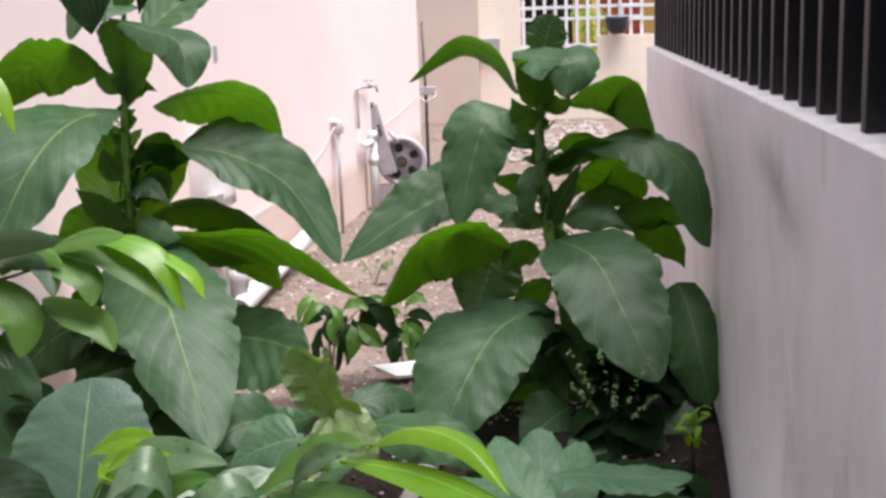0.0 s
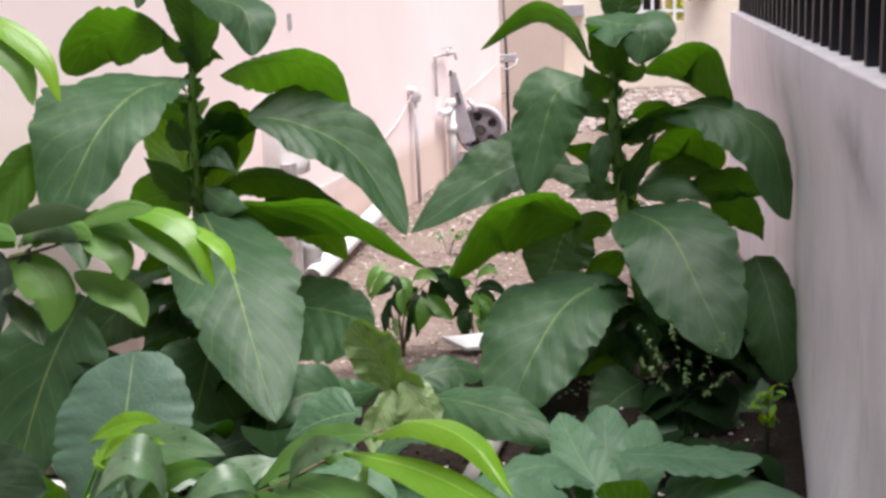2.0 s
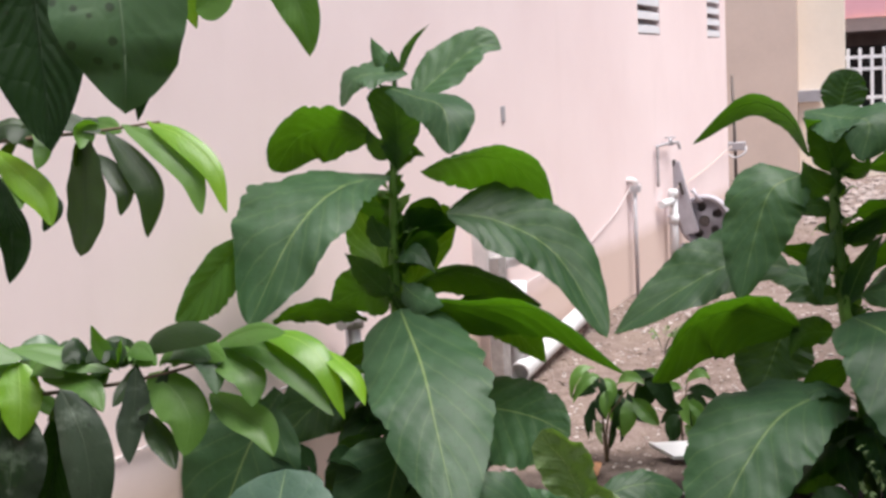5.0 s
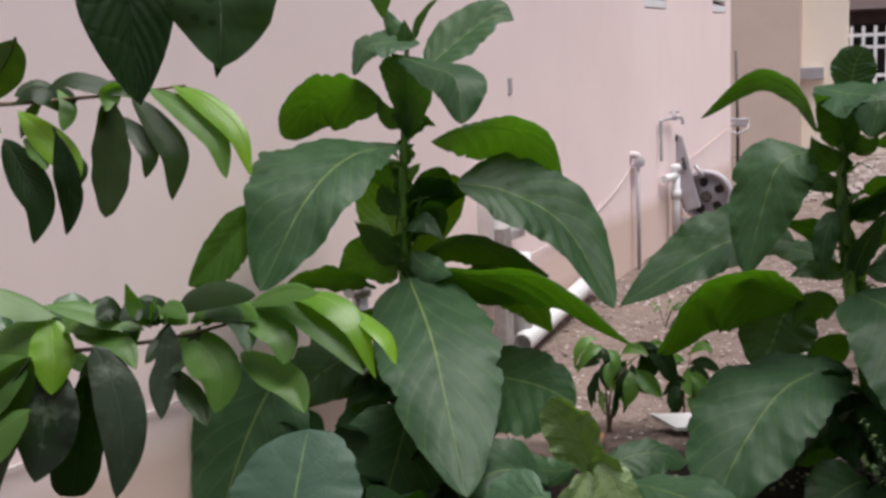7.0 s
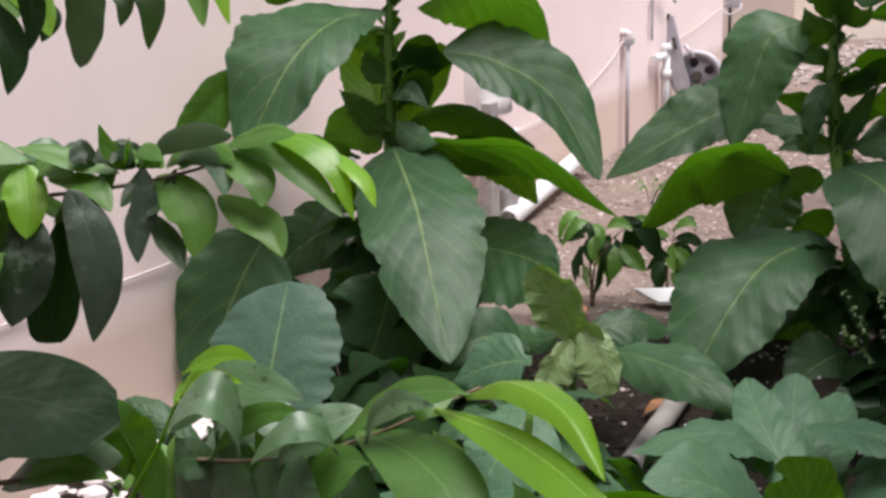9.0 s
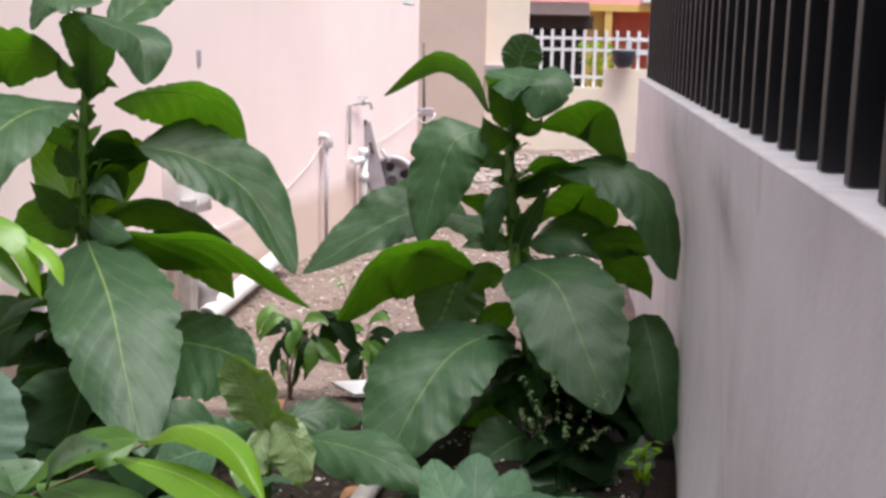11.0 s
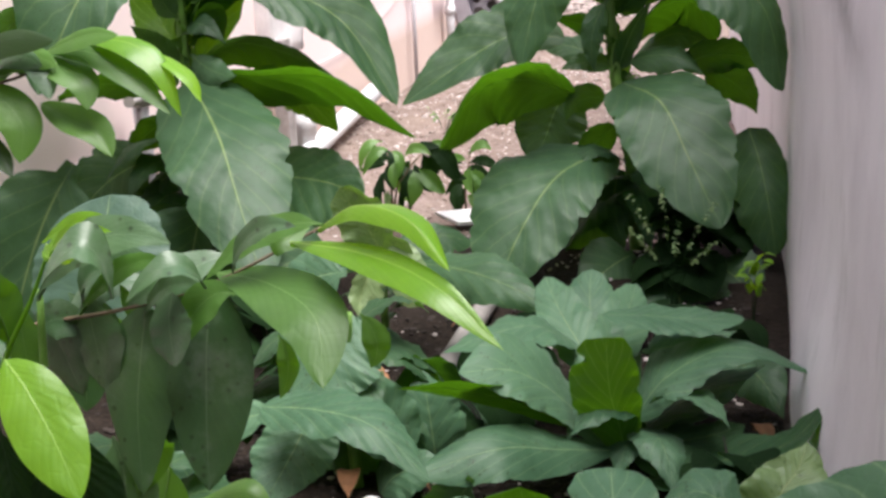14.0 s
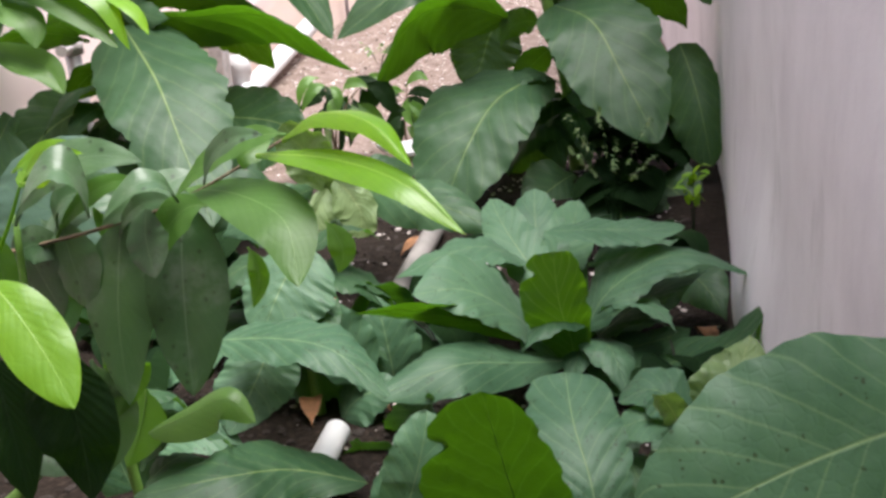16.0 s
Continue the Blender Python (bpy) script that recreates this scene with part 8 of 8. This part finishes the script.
# low weeds that fill the ground between the tobacco stems, coloured for shade
def undergrowth(x, y, seed, n, h, ln, label):
    p = thing("ground_weed", label, "weed", at=(x, y, 0), group="weeds among the tobacco")
    rnd = random.Random(seed)
    for k in range(3):
        a = rnd.uniform(0, 6.28)
        stem(p, [(x, y, -0.06), (x + 0.03 * math.cos(a), y + 0.03 * math.sin(a), h * 0.5), (x + 0.09 * math.cos(a), y + 0.09 * math.sin(a), h)], [0.004, 0.003, 0.0015], BROWN, "stem", 5)
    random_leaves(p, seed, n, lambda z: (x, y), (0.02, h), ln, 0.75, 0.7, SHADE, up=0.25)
    return p


WEED_LABEL = "low broad-leaved weed coloured dark green for the plants' shade"
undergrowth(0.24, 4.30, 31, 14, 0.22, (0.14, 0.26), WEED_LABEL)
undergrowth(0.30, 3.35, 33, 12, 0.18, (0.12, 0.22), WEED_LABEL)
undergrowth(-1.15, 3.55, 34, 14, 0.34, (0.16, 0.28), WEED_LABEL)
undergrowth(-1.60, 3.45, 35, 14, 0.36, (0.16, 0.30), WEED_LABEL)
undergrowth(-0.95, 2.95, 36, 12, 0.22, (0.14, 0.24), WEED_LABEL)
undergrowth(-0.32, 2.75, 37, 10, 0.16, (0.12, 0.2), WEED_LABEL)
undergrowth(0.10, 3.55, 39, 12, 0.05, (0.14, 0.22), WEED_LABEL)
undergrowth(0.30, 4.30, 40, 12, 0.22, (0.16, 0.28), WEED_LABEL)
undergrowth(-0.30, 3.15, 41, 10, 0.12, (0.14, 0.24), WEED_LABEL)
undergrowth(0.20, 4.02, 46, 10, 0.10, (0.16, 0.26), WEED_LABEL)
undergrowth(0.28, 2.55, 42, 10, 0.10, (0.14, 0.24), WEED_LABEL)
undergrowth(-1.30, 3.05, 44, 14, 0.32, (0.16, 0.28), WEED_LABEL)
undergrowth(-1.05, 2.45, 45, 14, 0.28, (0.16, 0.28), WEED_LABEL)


def sprigs(name, label, category, x, y, stems, h, spread, leaf_len, per, material, seed, lean=(0, 0)):
    """A small plant of thin stems with many little oval leaves."""
    p = thing(name, label, category, at=(x, y, 0))
    rnd = random.Random(seed)
    for s in range(stems):
        a = rnd.uniform(0, 6.28)
        hh = h * rnd.uniform(0.65, 1.0)
        e = Vector((x + spread * math.cos(a) + lean[0], y + spread * math.sin(a) + lean[1], hh))
        m = Vector((x + spread * 0.35 * math.cos(a), y + spread * 0.35 * math.sin(a), hh * 0.6))
        # Stems take the shade-dark colour so they sink into the dark behind.
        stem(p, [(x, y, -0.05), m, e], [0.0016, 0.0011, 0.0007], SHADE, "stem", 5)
        for k in range(per):
            f = rnd.uniform(0.3, 1.0)
            c = m.lerp(e, (f - 0.3) / 0.7)
            d = Vector((rnd.uniform(-1, 1), rnd.uniform(-1, 1), rnd.uniform(-1.1, 0.3))).normalized()
            ln = leaf_len * rnd.uniform(0.7, 1.2)
            ob = leaf(p, c, c + d * ln * 0.5 + Vector((0, 0, ln * 0.08)), c + d * ln, ln * 0.55, d.cross(Vector((0, 0, 1))) + Vector((0, 0, rnd.uniform(-0.3, 0.3))), material)
            ob.matrix_parent_inverse = Matrix.Translation(-Vector(p.location))
    return p



def wing(plant, axis, z0, z1, angle, width, seed):
    """A ruffled strip of leaf tissue running down the stem."""
    rnd = random.Random(seed)
    ph = rnd.uniform(0, 6.28)
    verts, faces, uvs = [], [], []
    n = 26
    for i in range(n + 1):
        s = i / n
        z = z0 + (z1 - z0) * s
        c = Vector((*axis(z), z))
        w = width * (0.25 + 0.75 * s) * (1 + 0.22 * math.sin(19 * s + ph) + 0.12 * math.sin(43 * s + 2 * ph))
        for j in range(4):
            f = j / 3
            a = angle + 0.55 * f * f * math.sin(15 * s + ph) + 0.3 * f * math.sin(31 * s + ph)
            verts.append(c + Vector((math.cos(a), math.sin(a), 0)) * (0.008 + w * f))
            uvs.append((0.5 + 0.5 * f + 0.1, s))
    for i in range(n):
        for j in range(3):
            a = i * 4 + j
            faces.append((a, a + 1, a + 5, a + 4))
    me = bpy.data.meshes.new("leaf_wing")
    me.from_pydata(verts, [], faces)
    layer = me.uv_layers.new(name="UVMap")
    layer.data.foreach_set("uv", np.array([uvs[l.vertex_index] for l in me.loops], dtype=np.float32).ravel())
    me.polygons.foreach_set("use_smooth", [True] * len(me.polygons))
    me.materials.append(STEMLEAF)
    ob = new("leaf_wing", me)
    ob.parent = plant
    ob.matrix_parent_inverse = Matrix.Translation(-Vector(plant.location))


for k in range(9):
    wing(tobacco_a, axis_a, 0.55 + 0.085 * k, 0.80 + 0.085 * k, 2.4 * k, 0.050 - 0.0015 * k, 80 + k)
    wing(tobacco_b, axis_b, 0.25 + 0.090 * k, 0.50 + 0.090 * k, 2.4 * k + 1.0, 0.050 - 0.0015 * k, 90 + k)

sprigs("thin_weed", "thin weed with tiny round leaves", "weed", 0.17, 3.75, 7, 0.40, 0.17, 0.019, 22, PALE, 54)
sprigs("thin_weed", "yellow-green weed against the grey wall", "weed", 0.43, 3.70, 4, 0.24, 0.04, 0.05, 5, YOUNG, 55)
sprigs("thin_weed", "pale weed by the house wall foot", "weed", -1.72, 2.55, 5, 0.22, 0.12, 0.05, 6, GLOSSY, 56)

sprigs("grass_tuft", "pale green tuft of weeds on the bare soil", "weed", -1.06, 6.6, 9, 0.16, 0.12, 0.03, 7, PALE, 57)
# gravel and rubble
def scatter(name, label, count, region, size, material, seed):
    bm = bmesh.new()
    rnd = random.Random(seed)
    verts, faces = [], []
    ico = [(0, 0, 1), (0.89, 0, 0.45), (0.28, 0.85, 0.45), (-0.72, 0.53, 0.45), (-0.72, -0.53, 0.45), (0.28, -0.85, 0.45), (0.72, 0.53, -0.45), (-0.28, 0.85, -0.45), (-0.89, 0, -0.45), (-0.28, -0.85, -0.45), (0.72, -0.53, -0.45), (0, 0, -1)]
    tri = [(0, 1, 2), (0, 2, 3), (0, 3, 4), (0, 4, 5), (0, 5, 1), (1, 6, 2), (2, 7, 3), (3, 8, 4), (4, 9, 5), (5, 10, 1), (6, 7, 2), (7, 8, 3), (8, 9, 4), (9, 10, 5), (10, 6, 1), (11, 7, 6), (11, 8, 7), (11, 9, 8), (11, 10, 9), (11, 6, 10)]
    for k in range(count):
        x, y = rnd.uniform(region[0], region[1]), rnd.uniform(region[2], region[3])
        r = rnd.uniform(*size) * rnd.uniform(0.5, 1.0)
        z = height_at(x, y) + r * 0.15
        sx, sy, sz, a = r * rnd.uniform(0.7, 1.4), r * rnd.uniform(0.7, 1.4), r * rnd.uniform(0.4, 0.8), rnd.uniform(0, 6.28)
        base = len(verts)
        for q in ico:
            j = rnd.uniform(0.8, 1.2)
            vx, vy = q[0] * sx * j, q[1] * sy * j
            verts.append((x + vx * math.cos(a) - vy * math.sin(a), y + vx * math.sin(a) + vy * math.cos(a), z + q[2] * sz * j))
        faces += [tuple(base + i for i in f) for f in tri]
    bm.free()
    me = bpy.data.meshes.new(name)
    me.from_pydata(verts, [], faces)
    me.materials.append(material)
    return tagged(new(name, me), label, name, kind="stuff")


# Clods match the bed: earth darkened in colour by the plants' shade.
SHADECLOD = plain("shaded_clod", (0.018, 0.012, 0.009), 0.95, vary=0.4, scale=30, bump=0.6)
SOILCLOD = plain("soil_clod", (0.20, 0.15, 0.125), 0.95, vary=0.4, scale=30, bump=0.6)
scatter("gravel", "pale gravel and mortar crumbs on soil", 2200, (-1.7, 0.45, 4.5, 9.5), (0.004, 0.016), STONE, 61)
scatter("dark_clods", "dark garden soil clods, coloured for the plants' shade", 2600, (-1.5, 0.45, 1.8, 4.0), (0.004, 0.018), SHADECLOD, 65)
scatter("soil_clods", "brown clods of dry soil", 2600, (-1.9, 0.45, 4.6, 12.0), (0.005, 0.020), SOILCLOD, 62)
scatter("far_rubble", "heap of pale rubble at the yard's end", 700, (-0.9, 0.7, 12.0, 16.5), (0.02, 0.07), plain("yard_rubble", (0.30, 0.245, 0.225), 0.95, vary=0.3, scale=20, bump=0.5), 63)
scatter("wall_rubble", "white rubble along the house wall foot", 120, (-2.05, -1.72, 2.5, 5.2), (0.02, 0.06), PLASTER, 64)


def dry_leaf(x, y, z, ln, seed, material):
    rnd = random.Random(seed)
    p = thing("fallen_leaf", "curled dry brown fallen leaf", "leaf", at=(x, y, z), group="fallen leaves")
    a = rnd.uniform(0, 6.28)
    d = Vector((math.cos(a), math.sin(a), 0))
    ob = leaf(p, (0, 0, 0.01), d * ln * 0.5 + Vector((0, 0, 0.05)), d * ln + Vector((0, 0, 0.012)), ln * 0.5, (-d.y, d.x, rnd.uniform(-0.5, 0.5)), material)
    ob.name = "blade"


for k, (x, y) in enumerate(((-0.72, 2.95), (-0.66, 3.05), (-0.55, 3.6), (-0.62, 2.45), (-0.75, 3.2), (-0.43, 2.52), (-0.9, 3.3), (0.36, 2.9), (-1.0, 4.6), (-0.82, 4.4))):
    dry_leaf(x, y, height_at(x, y), 0.12, 70 + k, DRY)

scatter("pale_crumbs", "few pale crumbs on the dark soil", 620, (-0.9, 0.45, 1.8, 4.5), (0.004, 0.014), STONE, 66)


def crown(plant, seed, count):
    """Unseen leaves added over and behind the reaching branches, to shade the plants below."""
    rnd = random.Random(seed)
    verts, faces, uvs = [], [], []
    for k in range(count):
        c = Vector((rnd.gauss(-1.15, 0.38), rnd.gauss(0.25, 0.38), rnd.uniform(1.95, 2.75)))
        if c.x < -2.1 or c.x > -0.25 or c.y > 0.95:
            continue
        a = rnd.uniform(0, 6.28)
        d = Vector((math.cos(a), math.sin(a), rnd.uniform(-1.0, 0.1))).normalized()
        w = d.cross(Vector((0, 0, 1))).normalized()
        up = w.cross(d)
        ln = rnd.uniform(0.10, 0.17)
        base = len(verts)
        for i in range(6):
            f = i / 5
            p = c + d * ln * f - Vector((0, 0, ln * 0.25 * f * f))
            hw = ln * 0.21 * outline(f, "tree")
            verts += [p - w * hw + up * hw * 0.25, p, p + w * hw + up * hw * 0.25]
            uvs += [(0, f), (0.5, f), (1, f)]
        for i in range(5):
            for j in range(2):
                q = base + i * 3 + j
                faces.append((q, q + 1, q + 4, q + 3))
    me = bpy.data.meshes.new("crown")
    me.from_pydata(verts, [], faces)
    layer = me.uv_layers.new(name="UVMap")
    layer.data.foreach_set("uv", np.array([uvs[l.vertex_index] for l in me.loops], dtype=np.float32).ravel())
    me.polygons.foreach_set("use_smooth", [True] * len(me.polygons))
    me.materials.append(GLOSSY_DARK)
    ob = new("crown", me)
    ob.parent = plant
    ob.matrix_parent_inverse = Matrix.Translation(-Vector(plant.location))


crown(tree, 91, 240)
